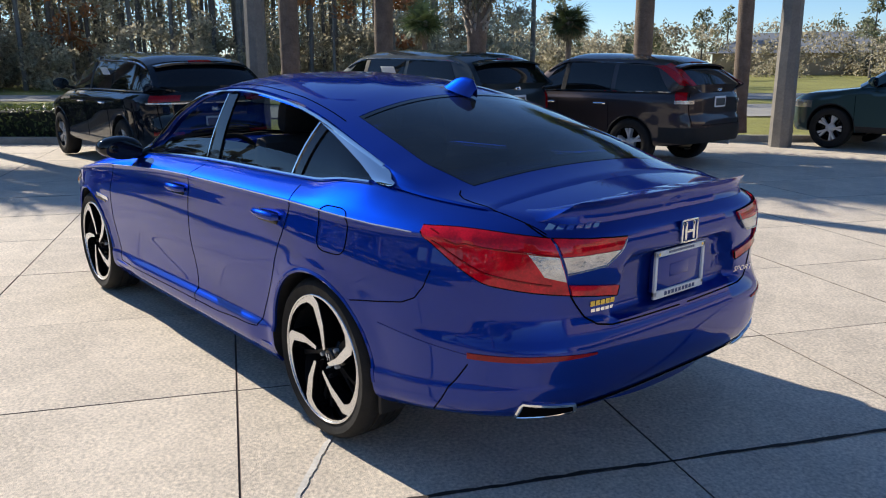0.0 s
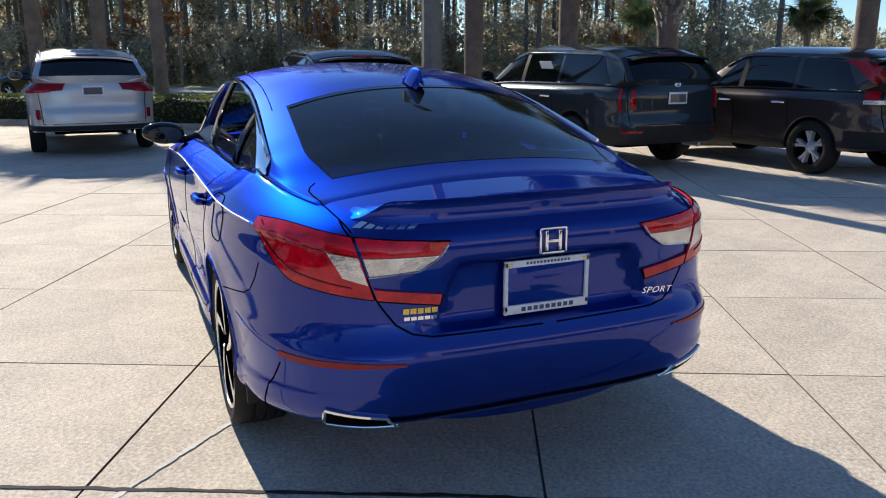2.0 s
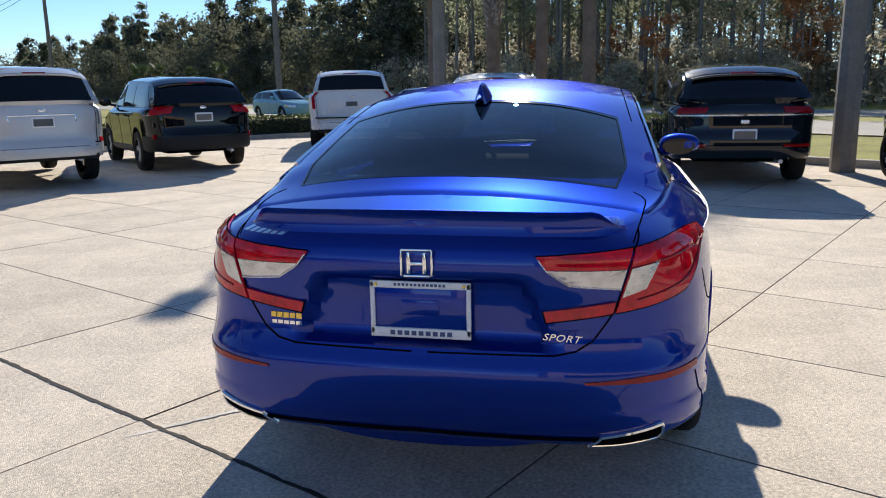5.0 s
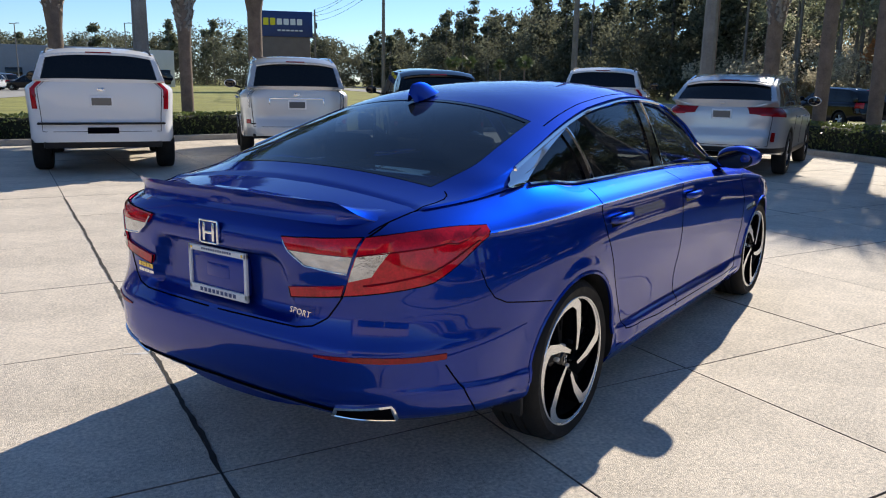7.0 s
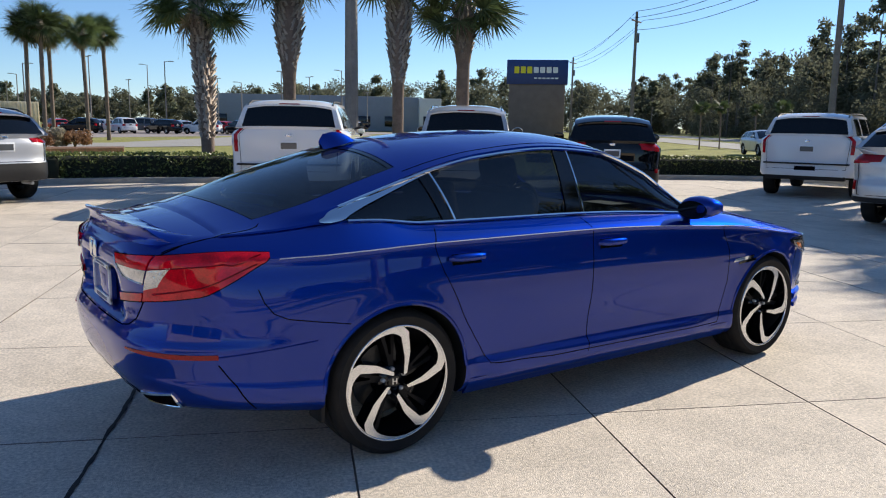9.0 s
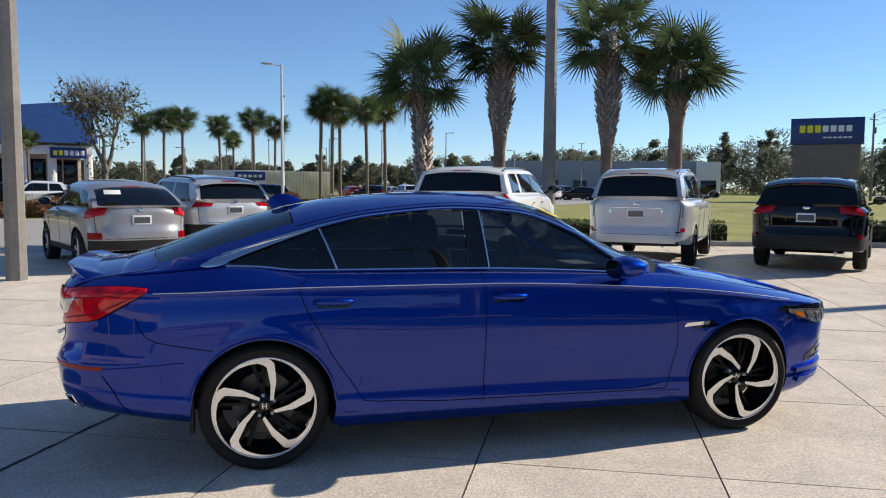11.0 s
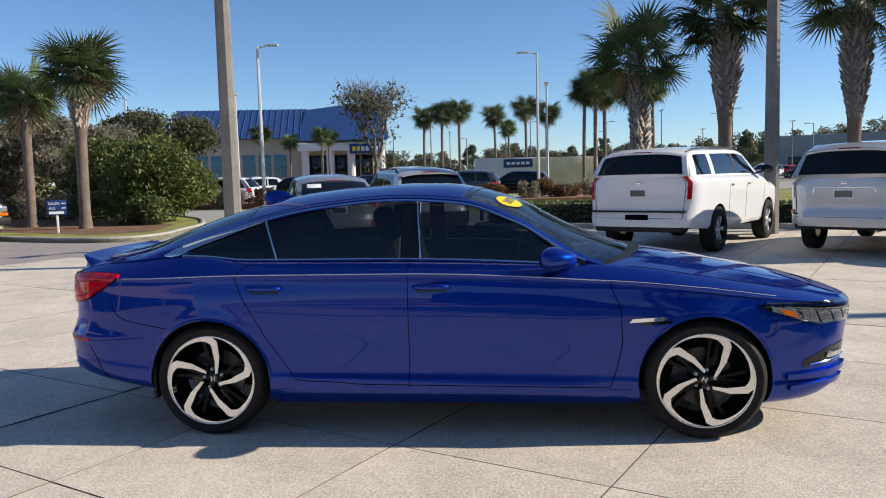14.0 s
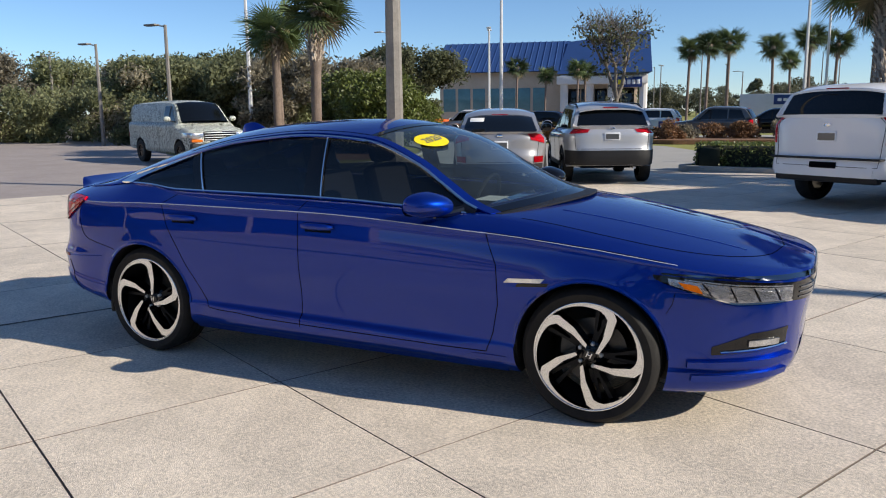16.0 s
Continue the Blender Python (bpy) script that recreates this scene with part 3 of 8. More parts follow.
def plain_wheel(R, width, rim, n, mat, split=False):
    """Alloy wheel with n spokes, single or in pairs."""
    h = width / 2
    tyre = lathe([(rim, -h * 0.86), (rim + (R - rim) * 0.5, -h), (R - 0.02, -h * 0.9), (R, -h * 0.65), (R, h * 0.65), (R - 0.02, h * 0.9), (rim + (R - rim) * 0.5, h), (rim + 0.012, h * 0.95), (rim - 0.004, h * 0.88)], 48)
    barrel = lathe([(rim + 0.004, h * 0.90), (rim - 0.012, h * 0.90), (rim - 0.02, h * 0.6), (rim - 0.04, -h * 0.5), (0.02, -h * 0.5)], 48)
    hub = lathe([(0.0001, h * 0.72), (0.03, h * 0.72), (0.045, h * 0.62), (0.075, h * 0.5), (0.08, 0)], 28)
    sp = []
    for k in range(n):
        a = 2 * math.pi * k / n + math.pi / 2
        for off in ((-0.11, 0.11) if split else (0,)):
            w = 0.13 if split else 0.22
            pol = lambda r, t: (r * math.cos(a + t), r * math.sin(a + t))
            pts = [pol(0.05, -w * 1.6 + off * 0.3), pol(rim * 0.55, -w * 0.8 + off), pol(rim - 0.012, -w * 0.8 + off * 1.5), pol(rim - 0.012, w * 0.8 + off * 1.5), pol(rim * 0.55, w * 0.8 + off), pol(0.05, w * 1.6 + off * 0.3)]
            sp.append(spoke_prism(pts, h * 0.1, h * 0.72))
    return {"tyre": [mesh_of("tyre", *tyre, M["rubber"], sharp=40)], "rim": [mesh_of("rim", *barrel, M["gloss_black"], sharp=40)], "hub": [mesh_of("hub", *hub, mat, sharp=40)],
            "spoke": [mesh_of("spoke", v, f, [mat, mat], i, False) for v, f, i in sp]}


def put_wheels(car, wheel, axles, y, hub, turns=(0.1, 0.5, 0.9, 0.3)):
    k = 0
    for wx in axles:
        for sg in (1, -1):
            w = new("wheel")
            w.parent = car
            w.matrix_basis = pose(wx, sg * y, hub, 0, 0, 0 if sg > 0 else 180) @ pose(0, 0, 0, 0, math.degrees(turns[k]), 0)
            k += 1
            for nm, meshes in wheel.items():
                for me in meshes:
                    part(nm, me, None, w)


def lettering(name, body, size, mat, parent, loc, rz, label="", thick=0.002, shear=0.0, spacing=1.0, width=None):
    return part(name, text_mesh(name, body, size, mat, thick, shear, spacing, width), None, parent, label, at=pose(*loc, 0, 0, rz))


def arch_lip(skin, wx, hub, r, sg, x_span=(0.02, 0.98)):
    """Rounded edge of a wheel arch on the skin."""
    path = []
    for i in range(33):
        a = math.pi * (x_span[0] + (x_span[1] - x_span[0]) * i / 32)
        x, z = wx + r * math.cos(a), hub + r * math.sin(a)
        if z < skin.zb(x) + 0.01:
            continue
        q = skin.q_side(x, z)
        p = skin.on(q, z)
        path.append((p.x, sg * (p.y - 0.004), p.z))
    return tube(path, 0.010, 6)

# ---------------------------------------------------------------- ground
M["concrete"] = material("exposed_aggregate_concrete", (0.66, 0.58, 0.475), 0.85, vary=0.17, scale=1.3, spots=0.38, bump=0.35, bscale=170, rand=0.05)
M["asphalt"] = material("brown_asphalt", (0.34, 0.295, 0.27), 0.85, vary=0.12, scale=0.8, spots=0.2, bump=0.3, bscale=120)
M["road"] = material("pale_road", (0.36, 0.345, 0.31), 0.85, vary=0.1, scale=0.5, spots=0.1, bump=0.2, bscale=80)
M["kerb"] = material("kerb_concrete", (0.40, 0.37, 0.32), 0.8, vary=0.2, scale=3, spots=0.15, bump=0.2, bscale=90)
M["joint"] = material("joint_dirt", (0.19, 0.155, 0.125), 0.95, vary=0.3, scale=5)
M["grass"] = material("winter_grass", (0.27, 0.265, 0.062), 0.95, vary=0.28, scale=0.35, spots=0.35, bump=0.6, bscale=60)
M["mulch"] = material("pine_straw", (0.20, 0.105, 0.055), 0.95, vary=0.3, scale=2, spots=0.4, bump=0.6, bscale=70)


def flat(name, pts, z, mat, label, category, top=None):
    """A level sheet with an outline; with top, a raised slab from z to top."""
    bm = bmesh.new()
    f = bm.faces.new([bm.verts.new((x, y, top if top is not None else z)) for x, y in pts])
    if f.normal.z < 0:
        f.normal_flip()
    if top is not None:
        r = bmesh.ops.extrude_face_region(bm, geom=[f])
        for g in r["geom"]:
            if isinstance(g, bmesh.types.BMVert):
                g.co.z = z
        if f.is_valid:
            pass
    ob = part(name, bm, mat, smooth=False)
    return tagged(ob, label, category, kind="structure")


flat("ground", [(-1500, -1500), (1500, -1500), (1500, 1500), (-1500, 1500)], -0.06, M["grass"], "dry winter grass that reaches the horizon", "ground")
LOT = [(-24, -42), (-6, -22), (3.69, -11.94), (9.54, -4.02), (12.6, -1.2), (17.9, 5.8), (16.7, 10.0), (7.88, 13.16), (4.0, 14.4), (1.4, 15.3), (-0.6, 15.6)]
pavement = flat("pavement", LOT + [(-1.3, 14.8), (-5.8, 11.9), (-7.3, 9.8), (-10.3, 4.8), (-14.5, -2.5), (-33, -35)], -0.0062, M["joint"], "pale exposed concrete pavement cut into slabs by dark joints", "pavement")
flat("drive", [(-7.3, 9.8), (-10.3, 4.8), (-14.5, -2.5), (-33, -35), (-80, -35), (-80, 60), (-40, 60), (-18, 24), (-10.6, 20), (-9.8, 16.5), (-9.2, 13.4), (-6.6, 11.2)], -0.008, M["asphalt"], "brownish asphalt driveway", "road")
flat("aisle", [(-6.6, 11.2), (-5.7, 11.7), (-1.2, 14.9), (-0.5, 16.2), (0.6, 17.2), (-1, 24), (-4, 30), (-18, 33), (-40, 60), (-18, 24), (-10.4, 20), (-9.6, 16.5), (-9.0, 13.5)], -0.011, M["road"], "pale driving aisle behind the parked cars", "road")
flat("far_drive", [(-16, 34), (14, 43), (46, 80), (70, 130), (60, 134), (38, 86), (9, 50), (-18, 41)], -0.035, M["road"], "pale road across the grass", "road")
flat("far_parking", [(-75, 52), (-12, 52), (30, 76), (70, 100), (60, 118), (-80, 78)], -0.045, M["asphalt"], "far asphalt parking ground", "road")


def road_strip(n0, n1, mat, name, label, u0=-140, u1=260, z=-0.04):
    u, n = (0.63, 0.777), (0.777, -0.63)
    p = lambda a, b: (a * u[0] + b * n[0], a * u[1] + b * n[1])
    return flat(name, [p(u0, n0), p(u1, n0), p(u1, n1), p(u0, n1)], z, mat, label, "road")


road_strip(18.6, 25.6, M["road"], "road", "pale concrete road beyond the hedge")
road_strip(29.5, 36.5, M["road"], "road_far", "far carriageway of the road")
road_strip(18.2, 18.6, M["kerb"], "road_kerb", "kerb of the road", z=-0.02)


def kerb_run(name, pts, w=0.16, h=0.13, label="grey concrete kerb"):
    """Kerb with rounded top edges along a line, its face on the line."""
    prof = [(0, -0.05), (0, h - 0.03), (0.012, h - 0.008), (0.035, h), (w - 0.02, h), (w, h - 0.02), (w, -0.05)]
    verts, faces = [], []
    P = [Vector((x, y, 0)) for x, y in pts]
    for i, p in enumerate(P):
        d = (P[min(i + 1, len(P) - 1)] - P[max(i - 1, 0)]).normalized()
        n = Vector((d.y, -d.x, 0))
        for a, z in prof:
            verts.append(p + n * a + Vector((0, 0, z)))
    k = len(prof)
    for i in range(len(P) - 1):
        for j in range(k - 1):
            faces.append((i * k + j, (i + 1) * k + j, (i + 1) * k + j + 1, i * k + j + 1))
    faces += [tuple(range(k)), tuple((len(P) - 1) * k + j for j in range(k))[::-1]]
    ob = part(name, (verts, faces), M["kerb"], sharp=50)
    return tagged(ob, label, "kerb", kind="structure")


def smooth_line(pts, n=6):
    """Points along a rounded line through pts."""
    P = [Vector((*p, 0)) for p in pts]
    out = []
    for i in range(len(P) - 1):
        p0, p1, p2, p3 = P[max(i - 1, 0)], P[i], P[i + 1], P[min(i + 2, len(P) - 1)]
        for k in range(n):
            t = k / n
            q = 0.5 * ((2 * p1) + (p2 - p0) * t + (2 * p0 - 5 * p1 + 4 * p2 - p3) * t * t + (3 * p1 - p0 - 3 * p2 + p3) * t ** 3)
            out.append((q.x, q.y))
    out.append((P[-1].x, P[-1].y))
    return out


KERB = smooth_line(LOT[1:] + [(-1.0, 16.2), (-0.4, 16.8), (2, 17.0)])
kerb_run("kerb", KERB)


def offset_line(pts, d):
    out = []
    for i, p in enumerate(pts):
        a, b = Vector(pts[max(i - 1, 0)]), Vector(pts[min(i + 1, len(pts) - 1)])
        t = (b - a).normalized()
        out.append((p[0] + t.y * d, p[1] - t.x * d))
    return out


# raised planted verge behind the kerb
def verge(name, line, d0, d1, z, mat, label):
    a, b = offset_line(line, d0), offset_line(line, d1)
    verts = [(x, y, z) for x, y in a] + [(x, y, z - 0.14) for x, y in b]
    n = len(a)
    faces = [(i, n + i, n + i + 1, i + 1) for i in range(n - 1)]
    return tagged(part(name, (verts, faces), mat), label, "verge", kind="structure")


verge("verge", KERB[:-3], 0.14, 1.7, 0.10, M["mulch"], "brown planting strip behind the kerb")
WEST = smooth_line([(-36, 30), (-22, 19.2), (-15, 15.2), (-12.2, 13.9), (-10.3, 13.5), (-9.4, 14.4), (-9.6, 16.5), (-10.4, 20), (-13.5, 25), (-24, 36)])
WEST = WEST[::-1]
kerb_run("island_kerb", WEST, 0.16, 0.13, "pale rounded island kerb")
flat("island", WEST, -0.05, M["grass"], "grass island with brown straw under the trees", "island", top=0.08)
flat("straw_bed", [(-30, 27), (-16, 17.2), (-11.5, 15.2), (-10.4, 16.2), (-11, 19), (-14, 23), (-22, 32)], 0.086, M["mulch"], "brown pine straw bed", "bed")
NORTH = [(-34, 43), (-20, 35.5), (-4, 32.5), (6, 35), (6.5, 37), (-4, 37), (-20, 41), (-32, 47)]
flat("north_bed", NORTH, -0.05, M["mulch"], "brown planting bed across the aisle", "bed", top=0.14)

# ---------------------------------------------------------------- the blue sedan
def ramp(a, b, x):
    k = min(max((x - a) / (b - a), 0.0), 1.0)
    return k * k * (3 - 2 * k)


def bell(x, c, w):
    return math.exp(-((x - c) / w) ** 2)


def sedan_sculpt(x, y, z):
    """Pressed-in and drawn-out forms of the flanks and the plate recess, as shifts in x and y."""
    dx = dy = 0.0
    if -2.2 < x < 2.2 and y > 0.5:
        for wx in (-1.415, 1.415):
            r = math.hypot(x - wx, z - 0.335)
            dy += 0.011 * bell(r, 0.37, 0.045) * ramp(0.16, 0.30, z)
        dy += 0.012 * bell(x, -1.42, 0.45) * bell(z, 0.78, 0.15)
        dy += 0.010 * bell(x, 1.35, 0.38) * bell(z, 0.74, 0.10)
        door = ramp(-1.0, -0.3, x) * ramp(1.0, 0.4, x)
        dy -= 0.009 * door * bell(z, 0.48, 0.10)
        edge = 0.372 - 0.020 * (x + 0.87)
        dy += 0.016 * ramp(-1.02, -0.80, x) * ramp(0.95, 0.60, x) * ramp(edge + 0.012, edge - 0.020, z) * ramp(0.20, 0.27, z)
    if x < -1.75 and y > 0.45:
        dy += 0.007 * ramp(-1.75, -2.05, x) * ramp(0.625, 0.580, z)
    if x < -2.2:
        side = 0.300 + 0.08 * min(max((0.85 - z) / 0.20, 0), 1)
        dx += 0.042 * ramp(side + 0.030, side - 0.012, abs(y)) * ramp(0.868, 0.838, z) * ramp(0.648, 0.668, z)
    return dx, dy


SED = dict(
    R=[(0.18, -2.28), (0.30, -2.37), (0.34, -2.415), (0.38, -2.448), (0.43, -2.470), (0.50, -2.484), (0.56, -2.490), (0.585, -2.489), (0.62, -2.474), (0.66, -2.458), (0.70, -2.450), (0.76, -2.450), (0.85, -2.460), (0.90, -2.463), (0.94, -2.454), (0.97, -2.436), (1.0, -2.410), (1.06, -2.375)],
    F=[(0.15, 2.17), (0.2, 2.24), (0.27, 2.300), (0.36, 2.318), (0.45, 2.325), (0.55, 2.340), (0.63, 2.352), (0.70, 2.358), (0.74, 2.345), (0.77, 2.31), (0.80, 2.26), (0.85, 2.18)],
    W=[(0, 0.862), (0.05, 0.893), (0.1, 0.903), (0.19, 0.906), (0.225, 0.898), (0.4, 0.907), (0.55, 0.917), (0.66, 0.9200), (0.74, 0.9190), (0.85, 0.9135), (0.92, 0.9075), (0.96, 0.9055), (0.985, 0.9065), (1.0, 0.9110), (1.02, 0.9060), (1.10, 0.898), (1.3, 0.878), (1.7, 0.825), (2, 0.775)],
    zb=[(-2.6, 0.350), (-2.3, 0.335), (-1.95, 0.285), (-1.7, 0.258), (-1.0, 0.215), (1.0, 0.205), (1.8, 0.185), (2.1, 0.185), (2.4, 0.21)],
    zc=[(-2.5, 0.935), (-1.93, 0.937), (-1.24, 0.955), (-0.22, 0.952), (0.88, 0.900), (1.4, 0.850), (1.74, 0.800), (2.1, 0.745), (2.4, 0.70)],
    zt=[(-2.5, 0.99), (-2.2, 1.010), (-1.95, 1.028), (-1.8, 1.045), (-1.66, 1.058), (-1.5, 1.052), (-1.25, 1.025), (-0.2, 1.010), (0.5, 0.985), (0.8, 0.97), (1.1, 0.945), (1.5, 0.888), (1.9, 0.822), (2.2, 0.765), (2.4, 0.720)],
    taper=0.125, bulge=0.018, sculpt=sedan_sculpt, mr=-0.7, mf=0.8, nr=5.2, nf=3.6,
    crown=[(-2.5, 0.03), (-2.3, 0.045), (-1.9, 0.065), (-1.6, 0.02), (0.7, 0.03), (1.0, 0.060), (1.5, 0.070), (1.9, 0.056), (2.2, 0.022), (2.4, 0.0)],
    cabin=(-1.60, 0.74), depth=0.52, axles=(-1.415, 1.415), arch=0.366, well=0.62, hub=0.335,
    levels=[0.05, 0.19, 0.21, 0.225, 0.985, 1.02, 1.06],
    rail=[(-2.16, 0.69, 0.996), (-2.02, 0.712, 1.020), (-1.92, 0.722, 1.040), (-1.8, 0.722, 1.072), (-1.66, 0.712, 1.106), (-1.5, 0.698, 1.156), (-1.05, 0.655, 1.287), (-0.8, 0.64, 1.336), (-0.33, 0.625, 1.375), (0.05, 0.625, 1.350), (0.4, 0.665, 1.225), (0.57, 0.69, 1.115), (0.75, 0.725, 1.005), (0.86, 0.745, 0.972)],
    mid=[(-2.16, 1.030), (-2.02, 1.075), (-1.9, 1.120), (-1.6, 1.240), (-1.25, 1.350), (-1.0, 1.400), (-0.6, 1.438), (-0.3, 1.448), (-0.1, 1.443), (0.05, 1.418), (0.25, 1.345), (0.5, 1.185), (0.7, 1.08), (0.86, 1.015)],
    bow=[(-2.16, -0.07), (-2.02, -0.07), (-1.6, -0.05), (-1.2, 0.0), (-0.2, 0.02), (0.05, 0.06), (0.25, 0.12), (0.5, 0.18), (0.86, 0.25)],
)


def blue_sedan():
    d = SED
    sk = Skin(d)
    tp = Top(d, sk)
    rail_y = tp.y

    def pillar_foot(X):
        """The pillar's foot runs in from the shoulder's edge towards the boot lid."""
        y = rail_y(X)
        if X > -1.62:
            return y
        shoulder = sk.pt(sk.q_side(X, sk.zt(X) - 0.002), 2).y
        return y + (min(y, shoulder - 0.045) - y) * ramp(-1.62, -1.85, X)
    tp.y = pillar_foot
    car = thing("sedan", "glossy blue four-door sedan with black and silver wheels parked on concrete", "car")
    blue, black, gap = M["blue"], M["gloss_black"], M["gap"]
    part("body", body_mesh(sk, d, [blue, M["plastic"]], (96, 90, 44), (40, 12)), None, car)
    XG0, XG1, XW = -1.93, -1.25, 0.06
    VG = 0.845
    shell = [ob for ob in car.children if ob.name.split(".")[0] == "body"][0].data
    shell = BVHTree.FromPolygons([v.co for v in shell.vertices], [tuple(p.vertices) for p in shell.polygons])

    def fair(p, clear=0.003):
        """Lays the foot of the cabin tangent on the body, as one pressed skin."""
        hit = shell.ray_cast(Vector((p.x, p.y, 2.0)), Vector((0, 0, -1)))[0]
        if hit is None or p.x > -1.55:
            return p
        rise, r = p.z - hit.z, 0.028
        soft = rise if rise > r else 0.0 if rise < -r else (rise + r) ** 2 / (4 * r)
        lift = clear * (1 - ramp(0.0, 0.06, rise)) - 0.009 * ramp(-2.11, -2.15, p.x)
        return Vector((p.x, p.y, p.z + (hit.z + soft + lift - p.z) * ramp(-1.55, -1.64, p.x)))
    # roof and pillars
    part("roof", sheet(lambda X, v: tp.pt(X, v), lin(XG1 + 0.012, XW - 0.01, 26), lin(-1, 1, 33), 0.02), blue, car)
    for sg in (1, -1):
        def haunch(X, k):
            """From the rear window's edge (k 0) over the pillar's foot (k 1) down to the shoulder (k 2)."""
            raw = lambda m: tp.pt(X, sg * (VG + (1 - VG) * m)) if m <= 1 else tp.side(X, 2 - m, sg, 0.0)
            p = raw(k)
            ease = ramp(-1.66, -1.78, X) * ramp(0.0, 0.35, k) * ramp(2.0, 1.65, k)
            p = p.lerp(sum((raw(k + e) for e in (-0.32, -0.16, 0.16, 0.32)), p * 1.0) / 5, ease)
            return fair(p, 0.003 - 0.005 * ramp(1.8, 2.0, k))
        part("quarter_panel", sheet(haunch, lin(-2.15, -1.62, 30), lin(0, 2, 29), 0.012 * sg), blue, car)
        part("rear_pillar", sheet(lambda X, v: fair(tp.pt(X, sg * v)), lin(-1.62, XG1 + 0.012, 22), lin(VG, 1, 9), 0.02 * sg), blue, car)
        part("front_pillar", sheet(lambda X, v: tp.pt(X, sg * v), lin(XW - 0.01, 0.86, 20), lin(0.93, 1, 4), 0.025 * sg), blue, car)
    gl = part("rear_window", sheet(lambda X, v: fair(tp.pt(X, v)) - Vector((0, 0, 0.002)), lin(XG0, XG1, 24), lin(-VG, VG, 31)), M["rear_glass"], car, "dark tinted sloping rear window")
    gl.visible_shadow = False
    part("rear_window_band", join(*[sheet(lambda X, v: fair(tp.pt(X, v)) + Vector((0, 0, 0.001)), *a) for a in (
        (lin(XG0, XG0 + 0.014, 4), lin(-VG, VG, 31)), (lin(XG1 - 0.02, XG1 + 0.004, 3), lin(-VG, VG, 31)), (lin(XG0, XG1, 20), lin(-VG, -VG + 0.012, 3)), (lin(XG0, XG1, 20), lin(VG - 0.012, VG, 3)))]), black, gl)
    part("deck_behind_window", sheet(lambda X, v: fair(tp.pt(X, v)), lin(-2.15, XG0 - 0.004, 14), lin(-VG, VG, 31)), blue, car)
    ws = part("windscreen", sheet(lambda X, v: tp.pt(X, v) - Vector((0, 0, 0.003)), lin(XW, 0.86, 24), lin(-0.93, 0.93, 31)), M["screen_glass"], car, "clear windscreen")
    ws.visible_shadow = False
    for xa, xb in ((XW - 0.004, XW + 0.03), (0.80, 0.86)):
        part("windscreen_band", sheet(lambda X, v: tp.pt(X, v) + Vector((0, 0, 0.0005)), lin(xa, xb, 3), lin(-0.93, 0.93, 31)), black, ws)
    # price year sticker on the inside of the windscreen
    st = part("year_sticker", sheet(lambda r, t: tp.pt(0.262 + 0.062 * r * math.sin(t), -0.60 + 0.185 * r * math.cos(t)) + Vector((0.004, 0, 0.006)), lin(0.02, 1, 5), lin(0, 2 * math.pi, 33)), M["yellow"], ws, "yellow oval year sticker")
    c0 = tp.pt(0.262, -0.60)
    ex = (tp.pt(0.235, -0.50) - tp.pt(0.235, -0.74)).normalized()
    ez = (tp.pt(0.19, -0.62) - tp.pt(0.28, -0.62)).normalized()
    ny = ex.cross(ez).normalized()
    mt = Matrix((ex.to_4d(), (-ny).to_4d(), ez.to_4d(), (0, 0, 0, 1))).transposed()
    mt.translation = c0 + Vector((0.006, 0, 0.009))
    tm = text_mesh("year", "2020", 0.075, M["plate_ink"], 0.0003, width=0.15)
    part("year", tm, None, st, at=mt)
    part("dash_paper", box_bm((0.66, -0.18, 0.985), (0.20, 0.26, 0.003)), M["paper"], ws, "white paper behind the windscreen")
    # side windows
    for sg in (1, -1):
        lower = [0.35, 0.5] if sg > 0 else [0.0, 0.0]
        for nm, xa, xb, low in (("front_side_window", -0.17, 0.70, lower[0]), ("rear_side_window", -1.02, -0.29, lower[1]), ("quarter_window", -1.58, -1.09, 0.0)):
            hi = 0.93
            if low:
                hi = 0.30
            slant = 0.10 if nm == "rear_side_window" else 0.0
            g = part(nm, sheet(lambda X, w: tp.side(min(max(X - (slant * w if X < -0.8 else 0), -1.6), 0.73), w, sg, off=-0.014), lin(xb, xa, 22) if sg > 0 else lin(xa, xb, 22), lin(0.03, hi, 7)), M["car_glass"], car, "tinted side window wound partly down" if low else "tinted side window")
            g.visible_shadow = False
        part("centre_pillar", sheet(lambda X, w: tp.side(X, w, sg, off=-0.004), lin(-0.285, -0.175, 6), lin(0.0, 0.96, 8), -0.012 * sg), black, car)
        part("rear_door_pillar", sheet(lambda X, w: tp.side(X - 0.10 * w, w, sg, off=-0.006), lin(-1.085, -1.02, 5), lin(0.0, 0.95, 8), -0.012 * sg), black, car)
        part("window_edge", sheet(lambda X, w: tp.side(X - 0.10 * w, w, sg, off=0.0), lin(-1.024, -1.014, 3), lin(0.0, 0.95, 8), -0.006 * sg), M["chrome"], car, "bright metal window edge")
        part("window_edge", sheet(lambda X, w: tp.side(X - 0.03 * w, w, sg, off=0.002), lin(-0.166, -0.158, 3), lin(0.0, 0.95, 8), -0.006 * sg), M["chrome"], car, "bright metal window edge")
        xs = lin(-1.62, 0.78, 40)
        part("window_trim", tube([tp.side(X, 0.955, sg, off=0.007) for X in xs], 0.0085, 6), M["chrome"], car, "bright metal strip over the windows")
        xs = lin(-1.60, 0.74, 40)
        part("belt_trim", tube([tp.side(X, 0.03, sg, off=0.006) for X in xs], 0.0075, 6), M["chrome"], car, "bright strip under the windows")
